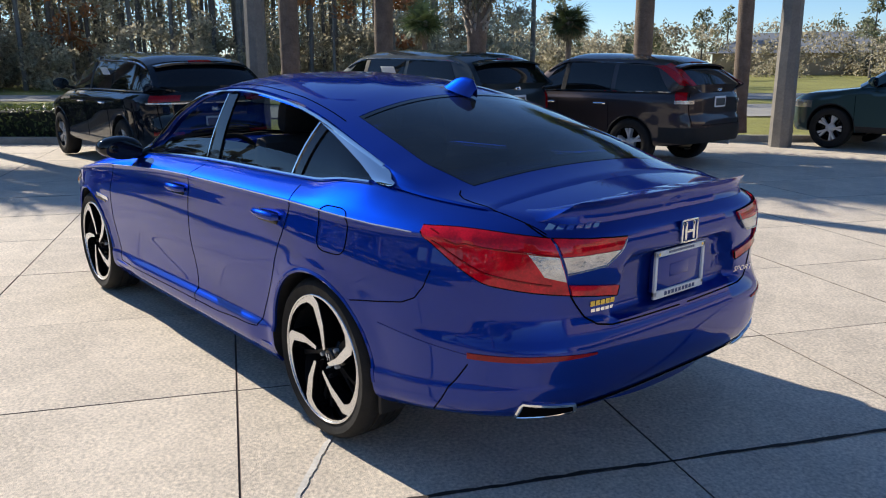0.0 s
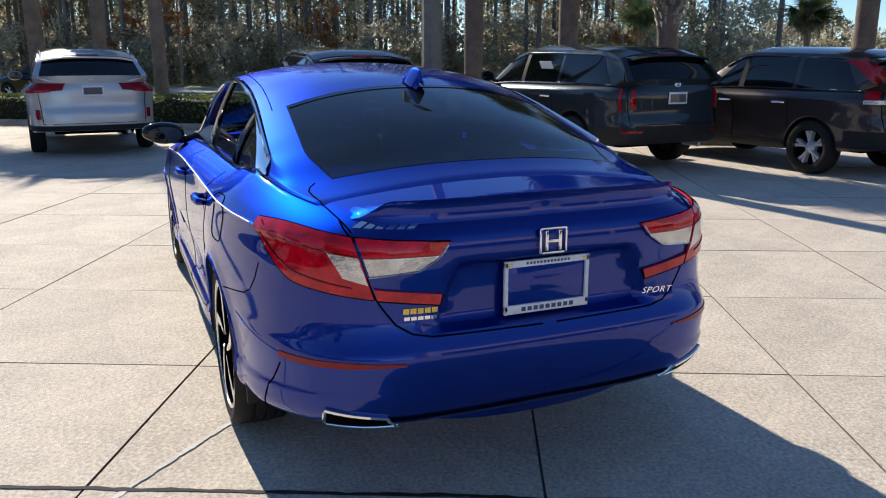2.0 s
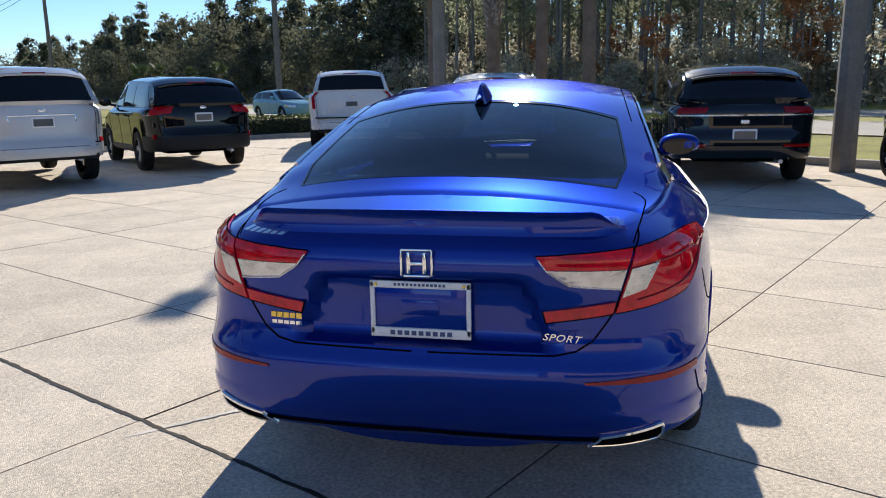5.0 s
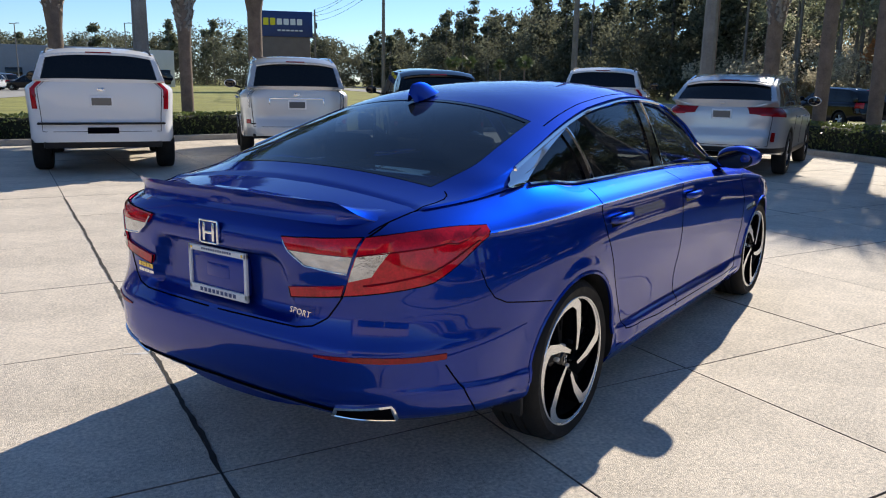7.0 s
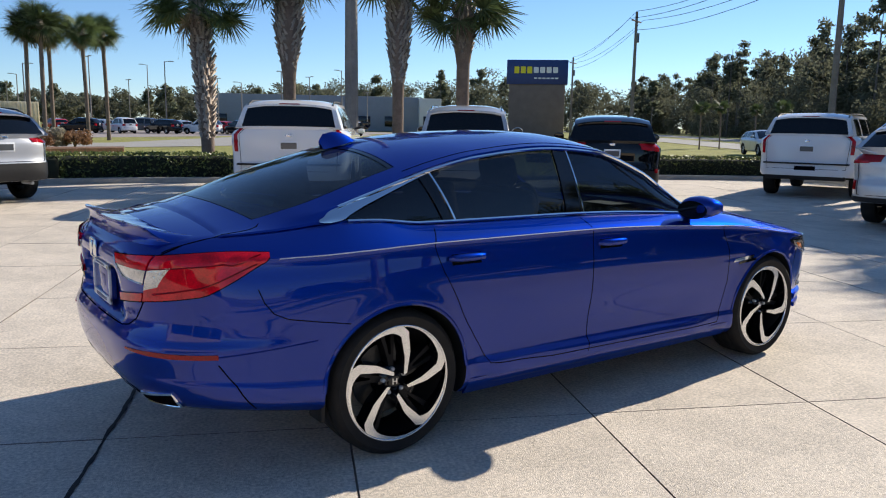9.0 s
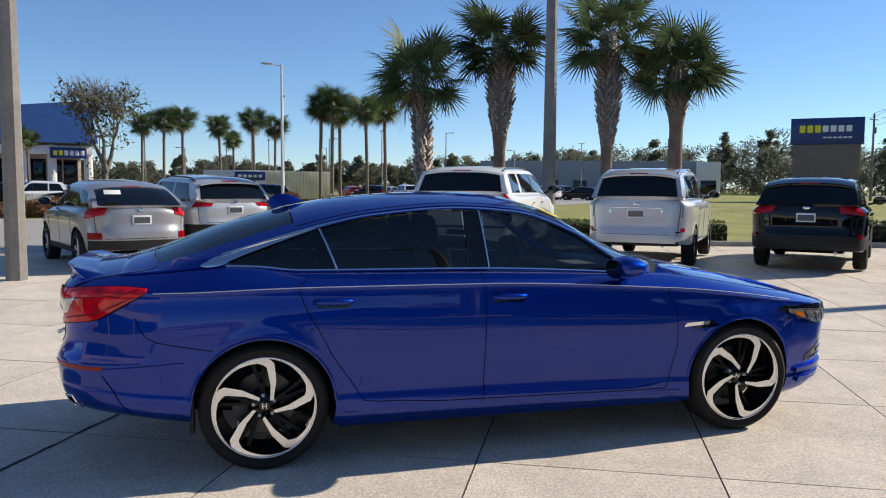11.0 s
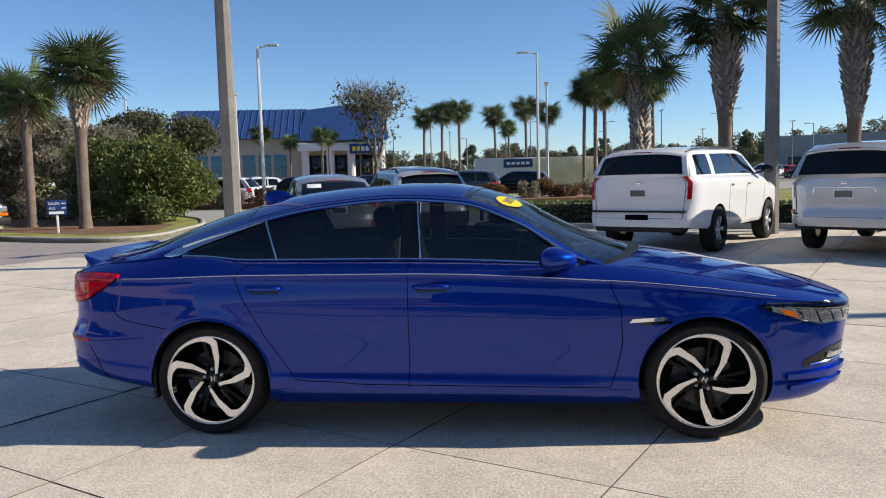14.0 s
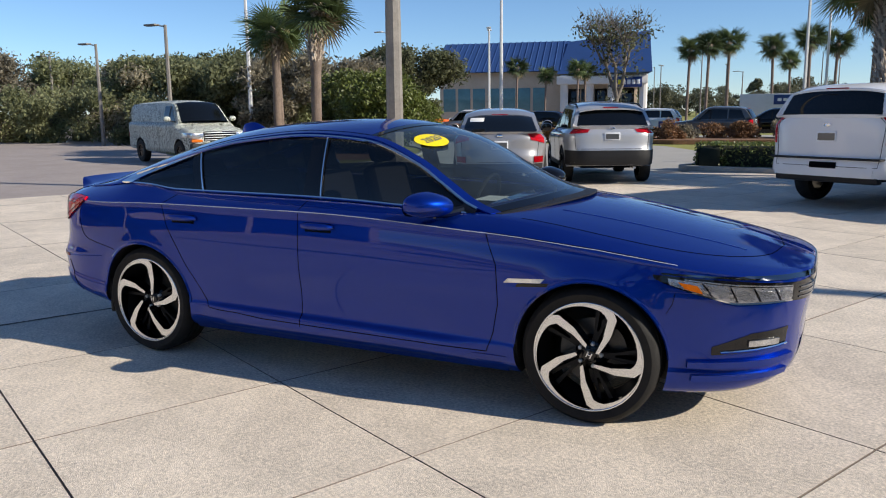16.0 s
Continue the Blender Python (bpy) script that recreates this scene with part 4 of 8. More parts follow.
        low = curve([(-1.74, 0.40), (-1.68, 0.06), (-1.63, 0.08), (-1.575, 0.40), (-1.48, 0.66), (-1.30, 0.84), (-1.12, 0.92)])
        part("corner_trim", sheet(lambda X, w: tp.side(X, low(X) + (0.95 - low(X)) * w * min(1, 0.15 + (X + 1.74) * 12), sg, off=0.004), lin(-1.725, -1.12, 26), lin(0, 1, 5), -0.004 * sg), M["chrome"], car, "silver corner piece behind the windows")
        part("roof_seam", tube([tp.pt(X, sg * 0.93) - Vector((0, 0, 0.0008)) for X in lin(XG1 + 0.02, XW, 24)], 0.003, 5), gap, car)
        part("sail_trim", sheet(lambda X, w: tp.side(X, w * 0.9, sg, off=0.0), lin(0.70, 0.78, 4), lin(0, 1, 4), -0.01 * sg), black, car)
    part("headliner", sheet(lambda X, v: tp.pt(X, v * 0.97) - Vector((0, 0, 0.03)), lin(XG1 + 0.02, XW - 0.02, 14), lin(-1, 1, 17)), M["cabin_grey"], car, "grey headliner")
    # gaps of hood, boot lid and doors
    for sg in (1, -1):
        for nm, pts in (
                ("front_door_gap", [(0.90, 0.895), (0.955, 0.75), (0.965, 0.55), (0.935, 0.40), (0.90, 0.30)]),
                ("mid_door_gap", [(-0.225, 1.0), (-0.225, 0.80), (-0.225, 0.55), (-0.23, 0.36), (-0.235, 0.30)]),
                ("rear_door_gap", [(-1.18, 1.005), (-1.235, 0.95), (-1.19, 0.82), (-1.08, 0.62), (-0.95, 0.42), (-0.90, 0.345)]),
                ("sill_gap", [(-0.90, 0.345), (-0.5, 0.318), (0.3, 0.308), (0.90, 0.30)]),
                ("bumper_gap", [(-2.04, 0.82), (-2.02, 0.765), (-1.985, 0.718), (-1.93, 0.692), (-1.80, 0.668), (-1.665, 0.645)]),
                ("front_bumper_gap", [(1.80, 0.672), (1.79, 0.62), (1.765, 0.575)])):
            part(nm, sk.line([(sg * sk.q_side(x, z), z) for x, z in pts], 0.0018 if nm == "front_bumper_gap" else 0.0026, -0.0005), gap, car)
        part("fender_gap", sk.line([(sg * sk.q_side(x, sk.zc(x) + 0.003), sk.zc(x) + 0.003) for x in lin(0.90, 1.75, 8)], 0.0025, 0.0), gap, car)
        # the crease's bright edge is a pale tube, a painted highlight
        part("waist_line", sk.line([(sg * sk.q_side(x, sk.zc(x)), sk.zc(x)) for x in lin(-1.95, 1.80, 22)], 0.0026, 0.0012), M["pinstripe"], car, "thin pale line painted as the highlight of the waist crease")
    part("fuel_door_gap", sk.line([(sk.q_side(-1.545 + 0.09 * abs(math.cos(a)) ** 0.5 * (1 if math.cos(a) > 0 else -1), 0.9), 0.885 + 0.085 * abs(math.sin(a)) ** 0.5 * (1 if math.sin(a) > 0 else -1)) for a in lin(0, 2 * math.pi, 33)], 0.0022, 0.0005, fine=2), gap, car)
    # doors: handles and mirrors
    for sg in (1, -1):
        for hx in (-1.06, -0.09):
            cup = part("handle_recess", sk.patch(lambda u, v: (sg * sk.q_side(hx - 0.085 + 0.17 * u, 0.865), 0.845 + 0.05 * v), 9, 5, 0.0015), M["gloss_black"], car)
            hn = part("door_handle", tube([sk.on(sg * sk.q_side(hx + dx, 0.876), 0.876, o) for dx, o in ((-0.10, 0.004), (-0.085, 0.022), (-0.04, 0.030), (0.03, 0.031), (0.08, 0.024), (0.10, 0.004))], [0.011, 0.016, 0.019, 0.019, 0.016, 0.011], 12), blue, car, "blue door handle")
        arm = part("mirror_arm", tube([(0.70, sg * 0.755, 0.985), (0.66, sg * 0.83, 0.975), (0.62, sg * 0.90, 0.985)], [0.028, 0.022, 0.03], 10), black, car)
        bm = bmesh.new()
        bmesh.ops.create_uvsphere(bm, u_segments=28, v_segments=18, radius=1.0)
        for v in bm.verts:
            x, y, z = v.co
            e = lambda a: math.copysign(abs(a) ** 0.72, a)
            x, y, z = e(x), e(y), e(z)
            k = (1 - 0.22 * max(y, 0)) * (1 - 0.30 * max(x, 0)) * (0.80 if z < 0 else 1.0)
            sx = 0.115 if x > 0 else 0.085
            v.co = (0.605 + sx * x * (1 - 0.12 * y) - 0.03 * max(y, 0), sg * (0.960 + 0.125 * y), 1.022 + 0.074 * z * k + 0.010 * y)
        mir = part("mirror", bm, blue if sg < 0 else M["gloss_black"], car, "side mirror in body colour" if sg < 0 else "dark side mirror")
        # near-black glass paints in the dark flank that the mirror would reflect
        part("mirror_glass", sheet(lambda r, t: Vector((0.517, sg * (0.955 + 0.10 * r * math.cos(t)), 1.018 + 0.052 * r * math.sin(t))), lin(0.02, 1, 4), lin(0, 2 * math.pi, 25)), M["dark_glass"], mir)
        part("badge_vent", sk.patch(lambda u, v: (sg * sk.q_side(1.00 + 0.19 * u + 0.02 * v, 0.68), 0.665 + 0.022 * v + 0.012 * u), 8, 4, 0.004, 0.006), M["chrome"], car, "chrome fender trim")
        part("vent_shadow", sk.patch(lambda u, v: (sg * sk.q_side(1.06 + 0.16 * u + 0.01 * v, 0.66), 0.648 + 0.018 * v + 0.014 * u), 8, 3, 0.002, 0.003), black, car)
        # side skirt, mud flaps, arches
        part("side_skirt", sheet(lambda x, t: (lambda a: Vector((x, sg * (0.862 + 0.045 * math.sin(a * 0.9) + 0.004), 0.200 + 0.085 * t)))(t * math.pi / 2), lin(-1.03, 1.01, 20), lin(0, 1, 6), -0.012 * sg), blue, car)
        for wx, xx in ((-1.415, -1.775), (1.415, 1.045)):
            part("mud_flap", box_bm((xx, sg * 0.815, 0.325), (0.022, 0.12, 0.22), 0.008, None), M["plastic"], car, "black mud flap")
        for wx in d["axles"]:
            part("arch_lip", arch_lip(sk, wx, d["hub"], d["arch"] + 0.004, sg), blue, car)
    # ---- tail
    lid_forms = [BVHTree.FromPolygons([v.co for v in ob.data.vertices], [tuple(p.vertices) for p in ob.data.polygons])
                 for ob in car.children if ob.name.split(".")[0] in ("body", "rear_pillar", "quarter_panel", "deck_behind_window")]

    def top_of_lid(x, y):
        """Point on the uppermost skin at a place in plan."""
        hits = [t.ray_cast(Vector((x, y, 2.0)), Vector((0, 0, -1)))[0] for t in lid_forms]
        return max((h for h in hits if h), key=lambda h: h.z) - Vector((0, 0, 0.0012))

    qr = lambda y, z: sk.q_rear(y, z)
    qmem = {}

    def at_y(y, z):
        """Skin coordinate of the tail at a sideways distance and height, beyond 0.7 m towards the flank."""
        key = (round(y, 3), round(z, 2))
        if key not in qmem:
            qmem[key] = qr(y, z)
        return qmem[key]

    seam = lambda z: 0.566 + 0.052 * (z - 0.765) / 0.18
    for sg in (1, -1):
        qo = sk.q_side(-1.985, 0.945)

        def quad(c, nu, nv, off, thick, bow=0.0):
            """Lamp piece between four (y, z) corners: bottom inner, bottom outer, top outer, top inner."""
            (y0, z0), (y1, z1), (y2, z2), (y3, z3) = c

            def fn(u, v):
                a, b = y0 + (y1 - y0) * u, y3 + (y2 - y3) * u
                za, zb_ = z0 + (z1 - z0) * u, z3 + (z2 - z3) * u + bow * 4 * u * (1 - u)
                y, z = a + (b - a) * v, za + (zb_ - za) * v
                return sg * at_y(y, z), z
            return sk.patch(fn, nu, nv, off, thick)

        # outer lamp on the wing: tapers to a point at its front
        def outer(u, v):
            z_top = 0.946 + 0.024 * math.sin(math.pi * min(1, u * 1.1) * 0.6) - 0.012 * u
            z_bot = 0.764 + 0.036 * u / 0.5 if u < 0.5 else 0.800 + (0.938 - 0.800) * ((u - 0.5) / 0.5) ** 1.1
            z = z_bot + (z_top - z_bot) * v
            q0 = at_y(seam(z) + 0.004, z)
            return sg * (q0 + (qo - q0) * u), z
        lamp = part("tail_lamp", sk.patch(outer, 34, 11, 0.010, 0.016), M["red_lens"], car, "red tail lamp that wraps round the corner")
        for v in (0.0, 1.0):
            part("lamp_edge", sk.line([outer(u, v) for u in lin(0, 1, 20)], 0.0028, 0.008, 5, 2), gap, lamp)
        part("lamp_step", sk.line([outer(u, 0.16 + 0.10 * u) for u in lin(0.10, 0.90, 14)], 0.0035, 0.0105, 5, 2), M["dark_red_lens"], lamp)
        part("lamp_step", sk.line([outer(u, 0.72) for u in lin(0.0, 0.62, 10)] + [outer(0.70, 0.60), outer(0.92, 0.80)], 0.003, 0.0105, 5, 3), M["dark_red_lens"], lamp)
        part("clear_panel", quad(((seam(0.81) + 0.006, 0.812), (0.650, 0.832), (0.688, 0.908), (seam(0.895) + 0.006, 0.893)), 8, 7, 0.0125, 0.004), M["clear_lens"], lamp, "clear lamp panel")
        # inner lamp on the boot lid: an upper arm with a clear panel and a thin lower bar
        part_in = part("lid_lamp", quad(((0.372, 0.896), (seam(0.89) - 0.005, 0.893), (seam(0.944) - 0.005, 0.944), (0.345, 0.930)), 16, 5, 0.010, 0.013, 0.002), M["red_lens"], car, "red lamp on the boot lid")
        part("clear_panel", quad(((0.446, 0.850), (seam(0.838) - 0.005, 0.838), (seam(0.890) - 0.005, 0.891), (0.376, 0.894)), 16, 5, 0.009, 0.012), M["clear_lens"], part_in, "clear lamp panel")
        part("panel_edge", sk.line([(sg * at_y(y, z), z) for y, z in ((0.352, 0.922), (0.380, 0.888), (0.440, 0.850), (seam(0.836) - 0.004, 0.836))], 0.003, 0.010, 5, 6), M["clear_lens"], part_in)
        part("red_bar", quad(((0.378, 0.738), (seam(0.763) - 0.005, 0.763), (seam(0.797) - 0.005, 0.798), (0.368, 0.770)), 16, 4, 0.010, 0.013), M["red_lens"], part_in)
        for pts in (((0.343, 0.932), (seam(0.946), 0.946)), ((0.366, 0.770), (0.376, 0.737), (seam(0.762), 0.762))):
            part("lamp_edge", sk.line([(sg * at_y(y, z), z) for y, z in pts], 0.0030, 0.008, 5, 9), gap, part_in)
        part("boot_gap", sk.line([(sg * at_y(y, z), z) for y, z in ((0.632, 0.985), (seam(0.944), 0.944), (seam(0.765), 0.765), (0.548, 0.735), (0.510, 0.682), (0.462, 0.652), (0.40, 0.640))] + [(sg * 0.001, 0.636)], 0.0034, -0.0005, 5, 10), gap, car)
        way = [(-1.945, 0.625), (-1.965, 0.648), (-2.00, 0.660), (-2.05, 0.659), (-2.13, 0.650), (-2.22, 0.638), (-2.30, 0.625), (-2.36, 0.615)]
        seam_pts = []
        for (xa, ya), (xb, yb) in zip(way, way[1:]):
            seam_pts += [top_of_lid(xa + (xb - xa) * k / 4, sg * (ya + (yb - ya) * k / 4)) for k in range(4)]
        part("lid_side_gap", tube(seam_pts, 0.0032, 5), gap, car)
        part("bumper_reflector", sk.patch(lambda u, v: (sg * (qr(0.49, 0.58) + (sk.q_side(-2.20, 0.55) - qr(0.49, 0.58)) * u), 0.562 - 0.010 * u + 0.019 * v * (0.35 + 0.65 * min(1, u * 2.5))), 18, 3, 0.004, 0.006), M["red_reflector"], car, "thin red reflector in the bumper")
        part("bumper_crease", sk.line([(sg * (sk.q_side(-2.22, 0.55) + (sk.q_side(-1.80, 0.62) - sk.q_side(-2.22, 0.55)) * u), 0.56 + 0.03 * u) for u in lin(0, 1, 8)], 0.003, 0.0, 5, 2), blue, car)
        part("bumper_slit", sk.line([(sg * sk.q_side(-2.20, 0.52), 0.53), (sg * sk.q_side(-2.14, 0.45), 0.44), (sg * sk.q_side(-2.08, 0.36), 0.335)], 0.003, 0.0, 5, 6), gap, car)
        # exhaust finisher: chrome frame round a dark mouth
        corners = ((0.500, 0.336), (0.540, 0.384), (0.715, 0.412), (0.705, 0.352))
        loop = [(sg * at_y(y, z), z) for y, z in corners]
        exh = part("exhaust_finisher", sk.line(loop + loop[:1], 0.0075, 0.004, 6, 6), M["chrome"], car, "chrome exhaust surround")
        part("exhaust_mouth", quad(corners[:1] + (corners[3], corners[2], corners[1]), 10, 5, 0.007, 0.0), gap, exh)
    part("lower_valance", sk.patch(lambda u, v: (-qr(0.70, 0.38) + 2 * qr(0.70, 0.38) * u, 0.364 + 0.016 * v), 40, 3, 0.003), gap, car, "dark slot along the bumper's lower edge")
    part("lower_lip", sheet(lambda u, v: Vector((sk.on(qr(0.001, 0.36), 0.36).x + 0.012 + 0.030 * v + 0.060 * (2 * u - 1) ** 2, -0.53 + 1.06 * u, 0.366 - 0.064 * v * (1 - abs(2 * u - 1) ** 3))), lin(0, 1, 33), lin(0, 1, 5), 0.02), blue, car, "blue lower lip of the bumper")
    # boot lid spoiler lip
    def lip(u, v):
        y = -0.60 + 1.20 * u
        f = ramp(0.0, 0.16, 1 - abs(2 * u - 1))
        foot = sk.on(qr(y, 0.978), 0.978, -0.004)
        edge = foot.x - 0.010 * f + 0.030 * (1 - f)
        front = top_of_lid(edge + 0.17, y).z - 0.005
        rim = top_of_lid(edge + 0.03, y).z - 0.008
        top = rim + (1.060 - 0.008 * (y / 0.60) ** 2 - rim) * f
        if v <= 1:
            return Vector((edge + 0.17 * (1 - v), y, front + (top - front) * v ** 1.6))
        k = v - 1
        return Vector((edge + (foot.x - edge) * k + 0.016 * f * math.sin(math.pi * k ** 0.7), y, top - 0.004 + (foot.z - top + 0.004) * k))
    part("boot_spoiler", sheet(lip, lin(0.0, 1.0, 61), lin(0, 1, 10) + [1.03, 1.15, 1.35, 1.6, 1.8, 2.0]), blue, car, "blue lip spoiler on the boot lid")
    # number plate recess, frame and letters
    px = -2.440
    fr = bmesh.new()
    for c, s in (((px, 0, 0.835), (0.012, 0.310, 0.022)), ((px, 0, 0.686), (0.012, 0.310, 0.030)), ((px, 0.148, 0.762), (0.012, 0.014, 0.165)), ((px, -0.148, 0.762), (0.012, 0.014, 0.165))):
        bm_box(fr, c, s, 0.003)
    plate = part("plate_frame", fr, M["plate_white"], car, "white and chrome licence plate frame without a plate")
    part("plate_backing", box_bm((px + 0.016, 0, 0.76), (0.030, 0.285, 0.14), 0.006), blue, plate)
    part("plate_boss", box_bm((px + 0.003, 0, 0.765), (0.008, 0.12, 0.05), 0.004), blue, plate)
    for i in range(9):
        part("letter_bar", box_bm((px - 0.0065, -0.09 + 0.022 * i, 0.686), (0.001, 0.015, 0.014)), M["plate_ink"], plate)
    for i in range(13):
        part("letter_bar", box_bm((px - 0.0065, -0.075 + 0.0125 * i, 0.836), (0.001, 0.008, 0.008)), M["plate_ink"], plate)
    for yy in (0.135, -0.135):
        part("screw", box_bm((px - 0.006, yy, 0.835), (0.004, 0.010, 0.010), 0.002), M["gold"], plate)
    # badges
    ex = -2.470
    emb = part("emblem", box_bm((ex + 0.007, 0, 0.909), (0.004, 0.088, 0.076), 0.0015), blue, car, "chrome emblem on the boot lid")
    for c, s_ in (((ex, 0, 0.948), (0.012, 0.094, 0.008)), ((ex, 0, 0.870), (0.012, 0.080, 0.008)), ((ex, 0.046, 0.909), (0.012, 0.008, 0.080)), ((ex, -0.046, 0.909), (0.012, 0.008, 0.080)), ((ex, 0.024, 0.909), (0.012, 0.012, 0.066)), ((ex, -0.024, 0.909), (0.012, 0.012, 0.066)), ((ex, 0, 0.907), (0.012, 0.040, 0.012))):
        part("emblem_bar", box_bm(c, s_, 0.003), M["chrome"], emb)
    def raised_bar(name, y, z, w, h, mat, slant=0.004):
        part(name, sk.patch(lambda u, v: (qr(y + w * (0.5 - u) - slant * (v - 0.5), z), z + h * (v - 0.5)), 3, 3, 0.003, 0.004), mat, car)

    for i in range(6):
        raised_bar("model_badge", 0.585 - 0.029 * i, 0.978, 0.021, 0.015, M["chrome"])
    p = sk.on(qr(-0.41, 0.69), 0.70, 0.003)
    lettering("trim_badge", "SPORT", 0.030, M["chrome"], car, (p.x - 0.016, -0.420, 0.695), -90 - 8, "chrome trim lettering", 0.0015, 0.35, 1.1, 0.115)
    for i in range(5):
        raised_bar("dealer_badge", 0.478 - 0.022 * i, 0.722, 0.018, 0.017, M["gold"], 0.0)
        raised_bar("dealer_badge", 0.476 - 0.021 * i, 0.699, 0.017, 0.011, M["chrome"], 0.0)
    # roof fin
    def fin(u, v):
        x = -1.33 + 0.20 * u
        h = 0.074 * math.sin(min(1, (1 - u) * 1.35 + 0.0) * math.pi / 2) ** 0.8 * (1 if u > 0.10 else 0.55 + 4.5 * u)
        w = 0.036 * math.sin(math.pi * (0.12 + 0.85 * u)) ** 0.6
        a = math.pi * v
        return Vector((x - 0.02 * math.sin(a), w * math.cos(a) * (1 - 0.55 * math.sin(a)), tp.c(-1.23) - 0.018 + 0.05 * u + h * math.sin(a)))
    part("roof_fin", sheet(fin, lin(0, 1, 18), lin(0, 1, 15)), blue, car, "blue antenna fin on the roof")
    # ---- nose
    crown = curve(d["crown"])
    qf = lambda y, z: sk.q_front(y, z)
    for sg in (1, -1):
        ho = sk.q_side(1.70, 0.75)
        hi_ = qf(0.56, 0.66)
        def head(u, v):
            q = ho + (hi_ - ho) * u
            zt_ = 0.752 - 0.045 * u
            zb_ = 0.735 + (0.622 - 0.735) * min(1, u * 1.9) ** 0.8
            return sg * q, zb_ + (zt_ - zb_) * v
        hl = part("head_lamp", sk.patch(head, 28, 7, 0.004, 0.008), M["gloss_black"], car, "head lamp with clear reflectors and amber corner")
        part("lamp_bowl", sk.patch(lambda u, v: head(0.09 + 0.88 * u, 0.10 + 0.66 * v), 28, 5, 0.0062, 0.003), M["clear_lens"], hl)
        for u0, u1 in ((0.34, 0.46), (0.50, 0.62), (0.66, 0.78), (0.82, 0.94)):
            part("reflector", sk.patch(lambda u, v: head(u0 + (u1 - u0) * u + 0.04 * (1 - v), 0.24 + 0.34 * v), 6, 5, 0.0085, 0.004), M["lamp_chrome"], hl)
        for u0 in (0.30, 0.475, 0.635, 0.795):
            part("lamp_fin", sk.patch(lambda u, v: head(u0 + 0.012 * u + 0.06 * (1 - v), 0.14 + 0.58 * v), 3, 5, 0.009, 0.004), M["gloss_black"], hl)
        part("running_light", sk.patch(lambda u, v: head(0.20 + 0.76 * u, 0.80 + 0.06 * v), 20, 3, 0.008, 0.003), M["clear_lens"], hl)
        part("running_light", sk.patch(lambda u, v: head(0.24 + 0.74 * u, 0.02 + 0.07 * v), 20, 3, 0.008, 0.003), M["chrome"], hl)
        part("amber_corner", sk.patch(lambda u, v: head(0.15 + 0.12 * u + 0.04 * (1 - v), 0.14 + 0.40 * v), 6, 5, 0.009, 0.004), M["amber"], hl)
        part("grille_bar", sk.patch(lambda u, v: (sg * (ho + 0.02 + (2.9995 - ho - 0.02) * u), 0.753 - 0.046 * min(1, u * 1.4) + (0.008 + 0.014 * u) * v), 30, 3, 0.006, 0.010), M["dark_chrome"], car, "dark chrome bar over the grille")
        part("grille_mesh", sk.patch(lambda u, v: (sg * (hi_ - 0.01 + (2.9995 - hi_ + 0.01) * u), 0.622 - 0.05 * u + (0.706 - 0.622 + 0.05 * u) * v), 12, 8, 0.003), M["gloss_black"], car)
        for k in range(3):
            part("grille_slat", sk.patch(lambda u, v: (sg * (hi_ + 0.02 + (2.9995 - hi_ - 0.02) * u), 0.630 - 0.04 * u + (0.022 + 0.008 * u) * k + 0.006 * v), 12, 3, 0.007, 0.004), M["dark_chrome"], car)
        li_ = qf(0.30, 0.35)
        part("lower_grille", sk.patch(lambda u, v: (sg * (li_ + (2.9995 - li_) * u), 0.285 + 0.09 * v), 12, 5, 0.004), M["gloss_black"], car)
        fo, fi = qf(0.80, 0.45), qf(0.55, 0.45)
        fog = part("fog_lamp_recess", sk.patch(lambda u, v: (sg * (fo + (fi - fo) * u), 0.385 + 0.025 * u + (0.04 + 0.05 * min(1, u * 2.2)) * v), 12, 5, 0.003), M["gloss_black"], car)
        part("fog_lamp", sk.patch(lambda u, v: (sg * (fo + (fi - fo) * (0.42 + 0.42 * u)), 0.425 + 0.028 * v), 8, 4, 0.012, 0.008), M["clear_lens"], fog, "fog lamp")
        part("fog_trim", sk.line([(sg * (fo + (fi - fo) * u), 0.398 + 0.02 * u) for u in lin(0.1, 1, 6)], 0.005, 0.008, 5, 2), M["chrome"], fog)
        part("front_splitter", sk.patch(lambda u, v: (sg * (qf(0.83, 0.3) + (qf(0.50, 0.3) - qf(0.83, 0.3)) * u), 0.325 + 0.012 * u + 0.030 * v), 12, 3, 0.022, 0.03), blue, car)
        part("front_splitter", sk.patch(lambda u, v: (sg * (qf(0.82, 0.3) + (qf(0.52, 0.3) - qf(0.82, 0.3)) * u), 0.265 + 0.008 * u + 0.026 * v), 12, 3, 0.018, 0.025), blue, car)
        def deck(x, y):
            e = sk.pt(sk.find(lambda q: sk.pt(q, 2).x - x, 0.02, 2.98), 2)
            return Vector((x, sg * y, e.z + crown(x) * (1 - min(1, y / e.y) ** 2) - 0.0005))
        rim_ = curve([(1.02, 0.735), (1.4, 0.725), (1.75, 0.68), (1.95, 0.60), (2.08, 0.47), (2.16, 0.30), (2.20, 0.0)])
        part("hood_gap", tube([deck(x, rim_(x)) for x in lin(1.02, 2.0, 14)] + [deck(x, rim_(x)) for x in lin(2.03, 2.199, 14)], 0.0028, 5), gap, car)
        part("hood_crease", tube([deck(x, 0.47 - 0.10 * (x - 1.15)) - Vector((0, 0, 0.003)) for x in lin(1.15, 2.05, 16)], 0.006, 6), blue, car)
